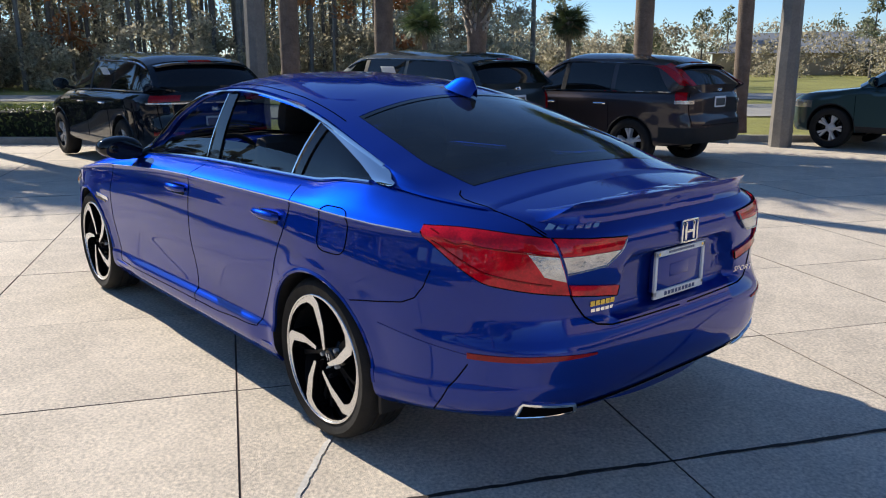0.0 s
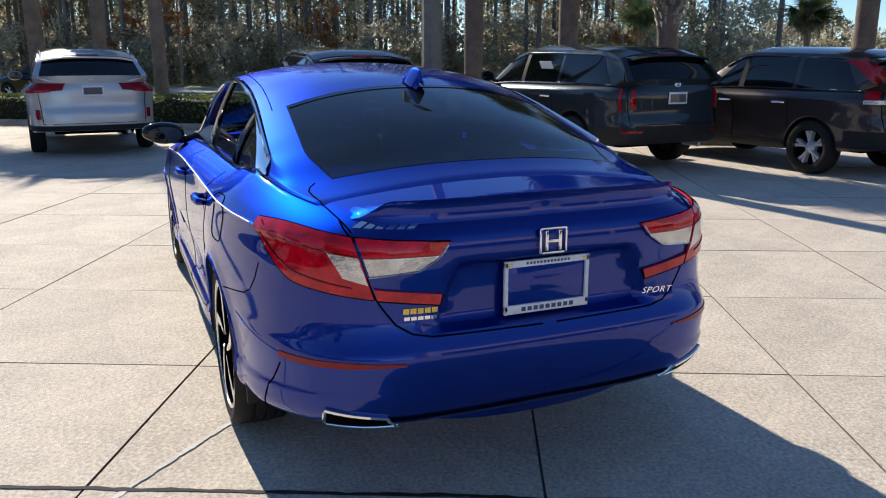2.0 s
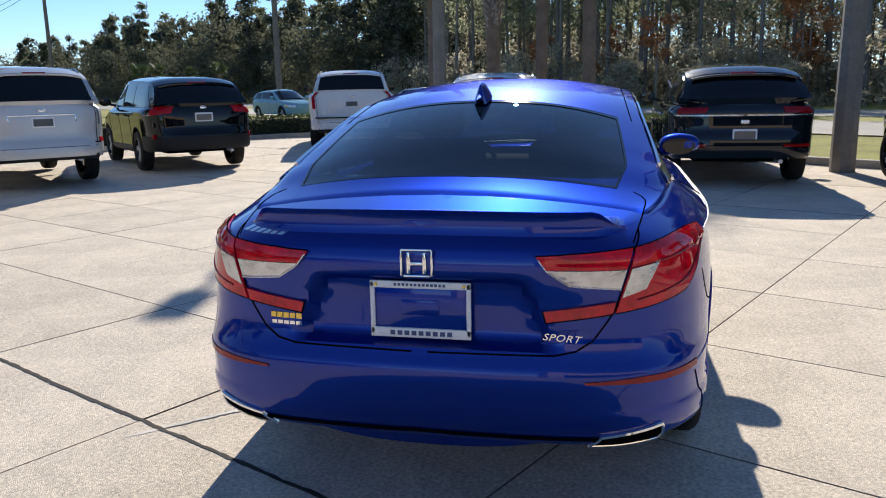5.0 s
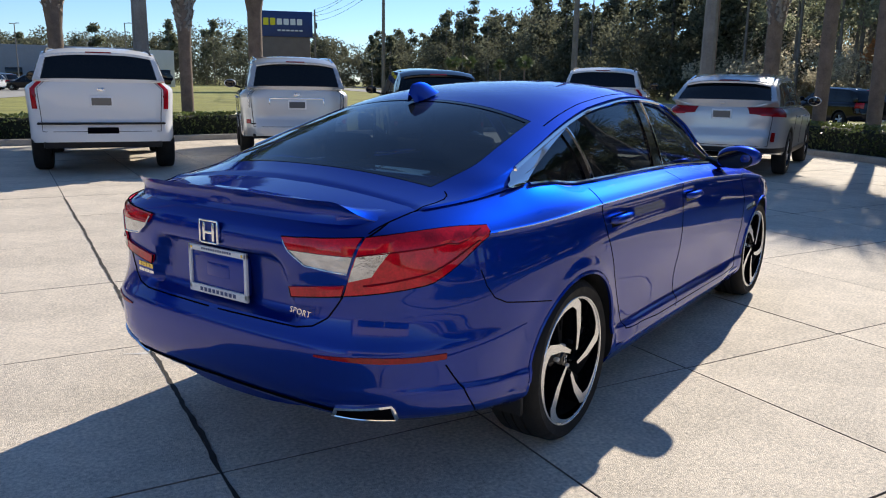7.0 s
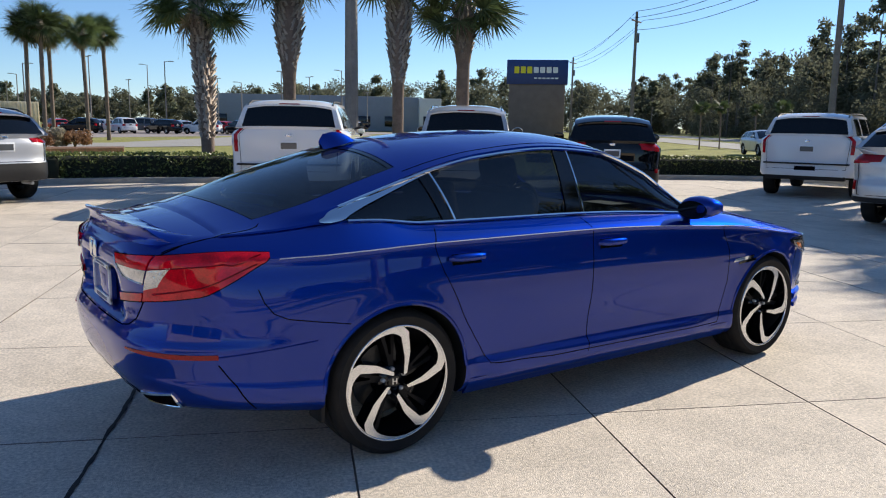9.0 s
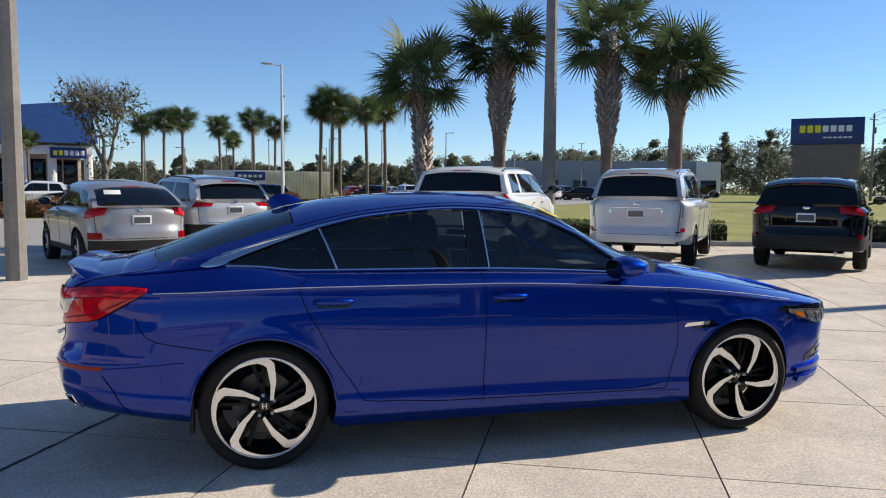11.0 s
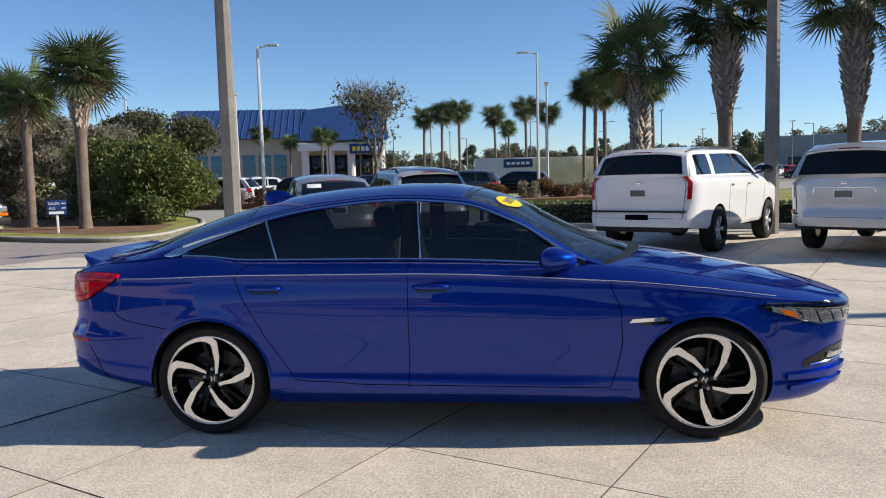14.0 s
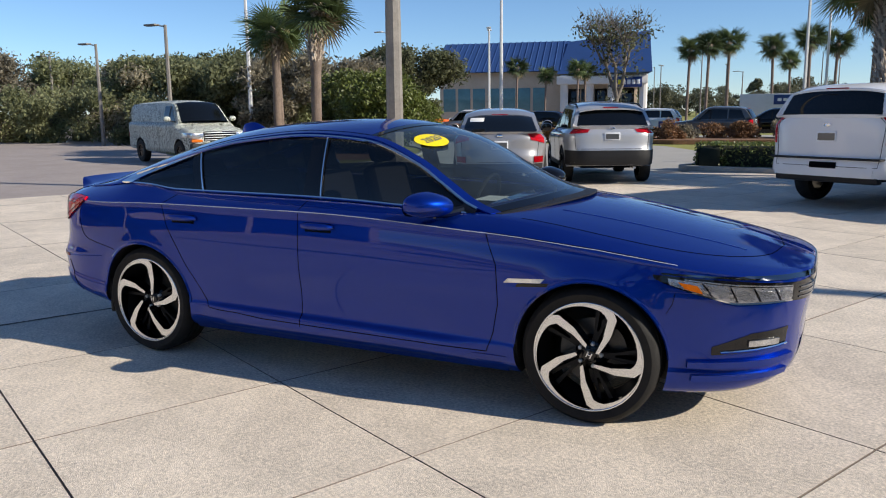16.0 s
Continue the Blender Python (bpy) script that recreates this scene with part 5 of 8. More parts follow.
        part("wiper", tube([(1.06, sg * 0.10 - 0.25, 1.005), (0.99, sg * 0.1 - 0.02, 1.028), (0.90, sg * 0.1 + 0.28, 1.020)], 0.008, 5), M["plastic"], car)
    part("cowl", sheet(lambda u, v: Vector((0.84 + 0.26 * (1 - (2 * u - 1) ** 2) + 0.07 * v, -0.72 + 1.44 * u, 0.975 + 0.047 * (1 - (2 * u - 1) ** 2) - 0.006 * v)), lin(0, 1, 25), lin(0, 1, 4), -0.01), M["plastic"], car)
    # ---- cabin
    part("dashboard", box_bm((0.66, 0, 0.86), (0.36, 1.30, 0.20), 0.06), M["cabin"], car)
    sw = bmesh.new()
    tv, tf = [], []
    n1, n2 = 32, 8
    for i in range(n1):
        for j in range(n2):
            a, b = 2 * math.pi * i / n1, 2 * math.pi * j / n2
            r = 0.185 + 0.015 * math.cos(b)
            tv.append(Vector((0.36 + 0.015 * math.sin(b) + 0.28 * r * math.sin(a), 0.37 + r * math.cos(a), 0.90 + 0.94 * r * math.sin(a))))
    for i in range(n1):
        for j in range(n2):
            tf.append((i * n2 + j, ((i + 1) % n1) * n2 + j, ((i + 1) % n1) * n2 + (j + 1) % n2, i * n2 + (j + 1) % n2))
    sw.free()
    part("steering_wheel", (tv, tf), M["cabin"], car)
    for sy in (0.37, -0.37):
        seat = part("front_seat", box_bm((0.0, sy, 0.52), (0.52, 0.50, 0.16), 0.05), M["cabin_grey"], car)
        part("seat_back", box_bm((0, 0, 0.30), (0.13, 0.48, 0.60), 0.05, pose(-0.27, sy, 0.55, 0, -14, 0)), M["cabin_grey"], seat)
        part("head_rest", box_bm((0, 0, 0.70), (0.10, 0.26, 0.17), 0.045, pose(-0.27, sy, 0.55, 0, -14, 0)), M["cabin"], seat)
    bench = part("rear_bench", box_bm((-0.85, 0, 0.52), (0.50, 1.10, 0.16), 0.05), M["cabin_grey"], car)
    part("bench_back", box_bm((0, 0, 0.28), (0.14, 1.10, 0.56), 0.05, pose(-1.13, 0, 0.55, 0, -22, 0)), M["cabin_grey"], bench)
    for sy in (0.34, -0.34):
        part("head_rest", box_bm((0, sy, 0.62), (0.10, 0.26, 0.12), 0.04, pose(-1.13, 0, 0.55, 0, -22, 0)), M["cabin"], bench)
    part("parcel_shelf", box_bm((-1.56, 0, 0.985), (0.5, 1.1, 0.02), 0.005), M["cabin"], car)
    part("rear_view_mirror", box_bm((0.20, 0.0, 1.275), (0.03, 0.22, 0.06), 0.012), M["gloss_black"], car)
    put_wheels(car, sport_wheel(0.335, 0.235, 0.264), d["axles"], 0.792, 0.335, (0.26, 0.0, 0.5, -0.40))
    return car


sedan = blue_sedan()

# ---------------------------------------------------------------- other vehicles


def vehicle(name, label, paint, at, L=4.7, W=1.88, H=1.70, wb=2.7, fo=0.92, belt=1.05, hood=1.02, tail_lean=0.30, wheel=None, R=0.36, hub=None, sill=0.30, clad=True, lamps=None, rails=True, nf=3.2, nr=5.0,
            roof_drop=0.05, cowl=None, xw_top=None, glass_low=None, plate=(0.0, 0.95), spoiler=True, windows=None, bumper_dark=0.62, lamp_mat="red_lens", rear_glass="dark_glass", trim=None, mirror=None, fine=True, cat="car", pillar=None, split=None, spoiler_out=0.16):
    """A parked car or van, nose towards +x, on its wheels."""
    xf = wb / 2 + fo
    xr = xf - L
    w = W / 2
    hub = R if hub is None else hub
    gl = glass_low or belt + 0.02
    cowl = cowl if cowl is not None else wb / 2 - 0.42
    xw_top = xw_top if xw_top is not None else cowl - 0.78
    d = dict(
        R=[(0.25, xr + 0.14), (0.40, xr + 0.02), (0.55, xr), (0.70, xr + 0.015), (0.78, xr + 0.05), (1.0, xr + 0.06), (belt, xr + 0.09), (belt + 0.1, xr + 0.12)],
        F=[(0.22, xf - 0.14), (0.36, xf - 0.03), (0.55, xf), (hood - 0.22, xf - 0.02), (hood - 0.08, xf - 0.08), (hood, xf - 0.2)],
        W=[(0, w * 0.93), (0.08, w * 0.97), (0.3, w * 0.975), (0.6, w * 0.985), (0.9, w), (1.0, w), (1.1, w * 0.992), (1.5, w * 0.96), (2, w * 0.89)],
        zb=[(xr, sill + 0.08), (-wb / 2, sill), (wb / 2, sill - 0.02), (xf, sill - 0.04)],
        zc=[(xr, belt - 0.09), (0, belt - 0.11), (cowl, belt - 0.13), (wb / 2, hood - 0.14), (xf - 0.1, hood - 0.26)],
        zt=[(xr, belt), (0, belt - 0.01), (cowl, belt - 0.04), (wb / 2 + 0.05, hood - 0.05), (xf - 0.35, hood - 0.10), (xf, hood - 0.2)],
        mr=xr + 1.2, mf=xf - 1.2, nr=nr, nf=nf,
        crown=[(xr, 0.01), (0, 0.01), (cowl, 0.03), (wb / 2, 0.05), (xf - 0.3, 0.045), (xf, 0.0)],
        cabin=(xr + 0.4, cowl - 0.05), depth=0.12, axles=(-wb / 2, wb / 2), arch=R + 0.055, well=w - 0.32, hub=hub)
    tl = tail_lean
    d["rail"] = [(xr + 0.10, w * 0.86, gl), (xr + 0.10 + tl, w * 0.755, H - 0.16 - roof_drop), (xr + 0.45 + tl, w * 0.745, H - 0.10 - roof_drop * 0.5), (-0.1, w * 0.735, H - 0.085), (xw_top, w * 0.73, H - 0.13), (cowl, w * 0.86, belt - 0.03)]
    d["mid"] = [(xr + 0.10, gl + 0.01), (xr + 0.10 + tl, H - 0.09 - roof_drop), (xr + 0.45 + tl, H - 0.03 - roof_drop * 0.5), (-0.1, H), (xw_top, H - 0.06), (cowl, belt + 0.03)]
    d["bow"] = [(xr + 0.10, -0.05), (xr + 0.2 + tl, -0.03), (0, 0), (xw_top, 0.06), (cowl, 0.20)]
    d["p"] = 3.2
    sk = Skin(d)
    tp = Top(d, sk)
    car = thing(name, label, cat, at)
    nq, ns = ((18, 30, 16), (12, 5)) if fine else ((10, 16, 10), (7, 4))
    part("body", body_mesh(sk, d, [paint, M["plastic"]], nq, ns), None, car)
    x0, x1 = xr + 0.10 + tl, xw_top
    part("roof", sheet(lambda X, v: tp.pt(X, v), lin(x0 - 0.01, x1, 18), lin(-1, 1, 17), 0.02), paint, car)
    part("rear_window", sheet(lambda X, v: tp.pt(X, v), lin(xr + 0.11, x0 - 0.03, 10), lin(-0.90, 0.90, 15)), M[rear_glass], car, "dark rear window")
    part("tailgate_panel", sheet(lambda v, k: sk.pt(sk.q_rear(abs(v) * w * 0.86, belt - 0.004) * (1 if v >= 0 else -1), 2).lerp(tp.pt(xr + 0.112, v), k), lin(-0.999, 0.999, 17), lin(0, 1, 4)), paint, car)
    part("windscreen", sheet(lambda X, v: tp.pt(X, v), lin(x1 + 0.01, cowl, 10), lin(-0.93, 0.93, 15)), M["dark_glass"], car)
    for sg in (1, -1):
        part("rear_pillar", sheet(lambda X, v: tp.pt(X, sg * v), lin(xr + 0.10, x0, 8), lin(0.89, 1, 4), 0.03 * sg), paint, car)
        part("front_pillar", sheet(lambda X, v: tp.pt(X, sg * v), lin(x1, cowl, 8), lin(0.92, 1, 4), 0.03 * sg), paint, car)
        part("upper_side", sheet(lambda X, s: tp.side(X, s, sg), lin(xr + 0.10, cowl, 26), lin(0, 1, 6), -0.02 * sg), paint, car)
        for a, b, la, lb in windows or ((xr + 0.42, -0.98, 0.25, 0.0), (-0.90, cowl - 0.20, 0, 0.55)):
            def pane(X, s):
                u = (X - a) / (b - a)
                e = la * max(0, 1 - u * 3) * (1 - s) * 0 + 0
                Xs = X + (la * s if u < 0.5 else -lb * s) * (1 - abs(2 * u - 1) * 0 if True else 1) * (max(0, 1 - 2 * u) if u < 0.5 else max(0, 2 * u - 1))
                return tp.side(Xs, 0.06 + 0.80 * s, sg, off=0.004)
            part("side_window", sheet(pane, lin(a, b, 13), lin(0, 1, 6), -0.006 * sg), M["dark_glass"], car)
        mid = split if split is not None else -0.02
        part("window_divider", sheet(lambda X, s: tp.side(X - 0.03 * s, 0.06 + 0.80 * s, sg, off=0.007), lin(mid - 0.04, mid + 0.05, 3), lin(0, 1, 6), -0.004 * sg), M["plastic"], car)
        if trim:
            part("window_trim", tube([tp.side(X, 0.035, sg, off=0.008) for X in lin(xr + 0.40, cowl - 0.15, 16)], 0.011, 5), M[trim], car)
            part("window_trim", tube([tp.side(X, 0.90, sg, off=0.006) for X in lin(xr + 0.50, xw_top + 0.25, 20)], 0.011, 5), M[trim], car)
        for X in (-0.94, 0.02, cowl + 0.02):
            z1 = sk.zc(X) + 0.05
            part("door_gap", sk.line([(sg * sk.q_side(X + 0.0, 0.7), z) for z in (z1, 0.7, sill + 0.10)], 0.004, 0.0, 4, 4), M["gap"], car)
        for X in (-0.78, 0.18):
            part("door_handle", tube([sk.on(sg * sk.q_side(X + k, belt - 0.17), belt - 0.17, o) for k, o in ((-0.10, 0.0), (-0.08, 0.025), (0.08, 0.025), (0.10, 0.0))], 0.014, 6), M[trim] if trim else paint, car)
        bm = bmesh.new()
        bmesh.ops.create_uvsphere(bm, u_segments=16, v_segments=10, radius=1.0)
        for v in bm.verts:
            x, y, z = v.co
            v.co = (cowl - 0.28 + 0.08 * x * (1 if x > 0 else 0.5), sg * (w + 0.11 + 0.12 * y), belt + 0.08 + 0.085 * z)
        mir = part("mirror", bm, mirror or paint, car)
        part("mirror_glass", sheet(lambda r, t: Vector((cowl - 0.3225 + 0.004 * r * r, sg * (w + 0.11 + 0.105 * r * math.cos(t)), belt + 0.08 + 0.072 * r * math.sin(t))), lin(0.02, 1, 3), lin(0, 2 * math.pi, 17)), M["dark_glass"], mir)
        part("mirror_arm", tube([(cowl - 0.26, sg * w * 0.9, belt + 0.0), (cowl - 0.28, sg * (w + 0.06), belt + 0.04)], 0.025, 6), M["plastic"], car)
        if clad:
            part("side_cladding", sk.patch(lambda u, v: (sg * sk.q_side(-wb / 2 + R + 0.07 + (wb - 2 * R - 0.14) * u, 0.4), sill - 0.005 + 0.10 * v), 14, 3, 0.012, 0.02), M["plastic"], car)
        for wx in d["axles"]:
            part("arch_lip", arch_lip(sk, wx, hub, R + 0.058, sg), M["plastic"] if clad else paint, car)
        if rails:
            part("roof_rail", tube([(X, sg * tp.y(X) * 0.93, tp.pt(X, 0.93).z + o) for X, o in zip(lin(x0 + 0.10, x1 - 0.25, 9), (0.0, 0.026, 0.03, 0.03, 0.03, 0.03, 0.03, 0.026, 0.0))], 0.016, 6), M[trim] if trim else M["plastic"], car)
        part("head_lamp", sk.patch(lambda u, v: (sg * (sk.q_side(xf - 0.55, hood - 0.25) + (sk.q_front(w * 0.55, hood - 0.28) - sk.q_side(xf - 0.55, hood - 0.25)) * u), hood - 0.34 + 0.13 * v), 10, 4, 0.006, 0.01), M["clear_lens"], car)
        for li, (kind, ya, xa, z0, z1, skew) in enumerate(lamps or [("tail_red", 0.62, 0.25, 0.80, 1.0, 0.0)]):
            qa = sk.q_rear(w * ya, (z0 + z1) / 2)
            qb = sk.q_side(xr + xa, (z0 + z1) / 2) if xa > 0 else sk.q_rear(w * -xa, (z0 + z1) / 2)
            part("tail_lamp" if "red" in kind else "lamp_panel", sk.patch(lambda u, v: (sg * (qa + (qb - qa) * u), z0 + skew * (1 - u) + (z1 - z0 - skew * 0.5 * (1 - u)) * v), 12, 5, 0.012 + 0.003 * li, 0.014), M[kind], car, "red tail lamp" if "red" in kind else "")
        if pillar:
            pk, z1 = pillar

            def rising(u, z):
                X = sk.find(lambda a: tp.z(a) - z, xr + 0.10, x0 + 0.2)
                if u < 0.5:
                    return tp.pt(X, sg * (0.82 + 0.36 * u)) + Vector((-0.016, 0.010 * sg * u, 0.0))
                Xs = X + 0.34 * (u - 0.5)
                zt_ = sk.zt(Xs)
                return tp.side(Xs, (z - zt_) / max(0.05, tp.z(Xs) - zt_), sg, off=0.014) - Vector((0.016, 0, 0))
            part("tail_lamp" if "red" in pk else "lamp_panel", sheet(rising, lin(0, 1, 9), lin(max(gl, belt) + 0.004, z1, 6)), M[pk], car)
            part("tail_lamp" if "red" in pk else "lamp_panel", sk.patch(lambda u, v: (sg * (sk.q_rear(w * 0.83, belt) + (sk.q_side(xr + 0.24, belt) - sk.q_rear(w * 0.83, belt)) * u), belt - 0.06 + 0.06 * v), 8, 3, 0.014), M[pk], car)
    part("high_brake_lamp", sheet(lambda X, v: tp.pt(X, v) + Vector((-0.012, 0, 0.004)), lin(x0 - 0.035, x0 + 0.0, 3), lin(-0.22, 0.22, 7), 0.012), M["dark_red_lens"], car)
    if spoiler:
        part("roof_spoiler", sheet(lambda X, v: tp.pt(x0, v) + Vector((X, 0, -0.012 + 0.10 * X)), lin(-spoiler_out, 0.06, 5), lin(-0.92, 0.92, 17), 0.025), paint, car)
    qp = sk.q_side(-wb / 2 - R - 0.14, 0.5) if clad else sk.q_rear(w * 0.70, 0.5)
    part("rear_bumper", sk.patch(lambda u, v: (-qp + 2 * qp * u, sill + 0.085 + (bumper_dark - sill - 0.085) * v), 22, 5, 0.010, 0.014), M["plastic"] if clad else paint, car)
    part("tailgate_gap", sk.line([(q, z) for q, z in ((-sk.q_rear(w * 0.80, 0.9), belt), (-sk.q_rear(w * 0.78, 0.8), bumper_dark + 0.03), (sk.q_rear(w * 0.78, 0.8), bumper_dark + 0.03), (sk.q_rear(w * 0.80, 0.9), belt))], 0.005, 0.0, 4, 8), M["gap"], car)
    py, pz = plate
    px = sk.on(sk.q_rear(abs(py) + 0.001, pz), pz).x - 0.006
    pl = part("licence_plate", box_bm((px, py, pz), (0.012, 0.31, 0.155), 0.004), M["plate_white"], car, "white licence plate")
    part("plate_panel", box_bm((px - 0.007, py, pz - 0.004), (0.002, 0.265, 0.105)), M["grey_paint"], pl)
    part("emblem", box_bm((sk.on(0.001, pz + 0.17).x - 0.008, 0, pz + 0.17), (0.012, 0.11, 0.05), 0.02), M["chrome"], car)
    part("exhaust", tube([(xr + 0.1, -w * 0.5, sill + 0.03), (xr + 0.4, -w * 0.5, sill + 0.03)], 0.03, 8), M["alloy"], car)
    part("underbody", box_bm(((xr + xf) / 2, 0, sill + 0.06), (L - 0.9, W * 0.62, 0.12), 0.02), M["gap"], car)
    put_wheels(car, wheel, d["axles"], w - 0.125, hub)
    return car


W_BIG = plain_wheel(0.40, 0.27, 0.26, 6, M["alloy"])
W_BLACK = plain_wheel(0.40, 0.27, 0.26, 6, M["gloss_black"])
W_FIVE = plain_wheel(0.36, 0.235, 0.235, 5, M["alloy"])
W_SPLIT = plain_wheel(0.36, 0.235, 0.235, 5, M["alloy"], True)
W_STEEL = plain_wheel(0.37, 0.23, 0.20, 8, M["gloss_black"])
W_SMALL = plain_wheel(0.32, 0.20, 0.21, 5, M["alloy"])
CARS = "parked cars on the lot"

tahoe = vehicle("large_suv", "large white sport utility vehicle parked at the kerb", M["white_paint"], pose(3.75, 10.75, 0, 0, 0, 58), L=5.18, W=2.045, H=1.89, wb=2.95, fo=0.98, belt=1.35, hood=1.24, tail_lean=0.20, wheel=W_BIG, R=0.40, sill=0.42, clad=False, nr=7, nf=5,
                lamps=[("tail_red", 0.84, 0.17, 0.97, 1.345, 0.0), ("dark_red_lens", 0.87, 0.12, 1.13, 1.17, 0.0)], roof_drop=0.02, glass_low=1.37, plate=(0, 1.08), bumper_dark=0.62, cowl=1.15, xw_top=0.40, windows=((-2.30, -1.62, 0.06, 0.0), (-1.42, 0.95, 0, 0.5)), split=-0.30, spoiler_out=0.05, mirror=M["gloss_black"])
part("tailgate_trim", tube([(-2.62 + 0.03 * a * a, 0.84 * a, 0.80) for a in lin(-1, 1, 15)], 0.014, 6), M["gap"], tahoe)
part("bumper_plate", box_bm((-2.71, 0, 0.66), (0.04, 0.42, 0.10), 0.01), M["gap"], tahoe)
part("bumper_step", box_bm((-2.66, 0, 0.765), (0.16, 1.72, 0.03), 0.012), M["plastic"], tahoe)
part("valance", box_bm((-2.60, 0, 0.47), (0.16, 1.60, 0.12), 0.03), M["plastic"], tahoe)
tagged(tahoe, group=CARS)
tagged(copy_thing(tahoe, pose(15.5, 6.35, 0, 0, 0, 19.5)), "large white sport utility vehicle parked beside a lamp pole", "car", CARS)
gx = tagged(vehicle("luxury_suv", "silver four-wheel-drive vehicle with upright tail lamps", M["silver_paint"], pose(6.95, 9.55, 0, 0, 0, 51), L=4.88, W=1.885, H=1.88, wb=2.79, fo=0.93, belt=1.27, hood=1.20, tail_lean=0.24, wheel=W_SPLIT, R=0.385, sill=0.42, clad=False, nr=5.5, nf=4,
               lamps=[("lamp_chrome", 0.86, 0.16, 0.96, 1.265, 0.0), ("tail_red", 0.82, 0.20, 0.70, 0.77, 0.0)], glass_low=1.30, plate=(0, 1.02), cowl=1.0, trim="chrome", spoiler_out=0.08), group=CARS)
for _c, _s in (((0, 1.125), (0.92, 0.024)), ((0, 0.915), (0.92, 0.024)), ((0.455, 1.02), (0.024, 0.21)), ((-0.455, 1.02), (0.024, 0.21))):
    part("plate_surround", box_bm((-2.475, _c[0], _c[1]), (0.03, *_s), 0.008), M["chrome"], gx, "chrome plate surround")
part("tailgate_line", tube([(-2.50 + 0.03 * a * a, 0.78 * a, 0.70) for a in lin(-1, 1, 13)], 0.010, 5), M["gap"], gx)
part("valance", box_bm((-2.40, 0, 0.50), (0.16, 1.50, 0.10), 0.03), M["plastic"], gx)
tagged(vehicle("black_suv", "glossy black sport utility vehicle with slim red lamps", M["black_paint"], pose(9.85, 8.30, 0, 0, 0, 45), L=4.89, W=1.925, H=1.73, wb=2.79, fo=0.95, belt=1.17, hood=1.08, tail_lean=0.34, wheel=W_FIVE, R=0.375, sill=0.34,
               lamps=[("tail_red", 0.56, 0.28, 1.02, 1.165, 0.04), ("dark_red_lens", 0.84, 0.24, 0.62, 0.70, 0.0)], glass_low=1.20, plate=(0, 0.98), bumper_dark=0.66, rails=False, spoiler_out=0.10), group=CARS)
tagged(vehicle("silver_crossover", "silver crossover with wide red lamps and a chrome bumper line", M["silver_paint"], pose(11.25, 1.70, 0, 0, 0, 5), L=4.89, W=1.895, H=1.70, wb=2.79, fo=0.97, belt=1.13, hood=1.06, tail_lean=0.42, wheel=W_SPLIT, R=0.375, sill=0.34,
               lamps=[("dark_red_lens", 0.44, 0.42, 0.98, 1.12, 0.05), ("tail_red", 0.62, 0.34, 0.985, 1.03, 0.02), ("red_reflector", 0.80, 0.16, 0.60, 0.74, 0.0)], glass_low=1.23, plate=(0, 1.02), bumper_dark=0.50, trim="chrome"), group=CARS)
tagged(vehicle("dark_crossover", "blue-black crossover with a full-width lamp bar", M["navy_paint"], pose(8.80, -2.20, 0, 0, 0, 1), L=4.83, W=1.935, H=1.68, wb=2.85, fo=0.94, belt=1.12, hood=1.05, tail_lean=0.40, wheel=W_SPLIT, R=0.375, sill=0.33, clad=False,
               lamps=[("clear_lens", 0.02, 0.25, 0.965, 0.985, 0.0), ("dark_red_lens", 0.50, 0.22, 0.985, 1.07, 0.02), ("red_reflector", 0.50, 0.16, 0.56, 0.60, 0.0)], glass_low=1.18, plate=(0, 0.72), bumper_dark=0.55, trim="chrome", rails=False), group=CARS)
tagged(vehicle("grey_suv", "dark slate sport utility vehicle with chrome window line", M["slate_paint"], pose(6.25, -5.42, 0, 0, 0, 4), L=4.81, W=1.90, H=1.70, wb=2.815, fo=0.90, belt=1.14, hood=1.08, tail_lean=0.28, wheel=W_FIVE, R=0.37, sill=0.32,
               lamps=[("tail_red", 0.86, 0.22, 0.82, 1.10, 0.0), ("dark_red_lens", 0.70, -0.77, 0.84, 1.08, 0.0), ("red_reflector", 0.62, -0.86, 0.545, 0.575, 0.0)], glass_low=1.20, plate=(0, 0.98), bumper_dark=0.62, trim="chrome", rails=False), group=CARS)
tagged(vehicle("brown_crossover", "dark brown compact crossover with tall red lamps", M["brown_paint"], pose(4.40, -7.95, 0, 0, 0, 3), L=4.53, W=1.82, H=1.65, wb=2.62, fo=0.92, belt=1.08, hood=1.02, tail_lean=0.42, wheel=W_SPLIT, R=0.345, sill=0.30,
               lamps=[("clear_lens", 0.72, 0.30, 0.93, 0.98, 0.0), ("tail_red", 0.80, 0.30, 0.98, 1.08, 0.0)], pillar=("tail_red", 1.46), glass_low=1.18, plate=(0, 0.95), bumper_dark=0.60, trim="chrome", rails=False), group=CARS)
tagged(vehicle("teal_crossover", "dark teal crossover parked at the end of the row", M["teal_paint"], pose(0.85, -12.85, 0, 0, 0, 2), L=4.70, W=1.90, H=1.68, wb=2.80, fo=0.90, belt=1.10, hood=1.05, tail_lean=0.35, wheel=W_SPLIT, R=0.365, sill=0.32, clad=True), group=CARS)
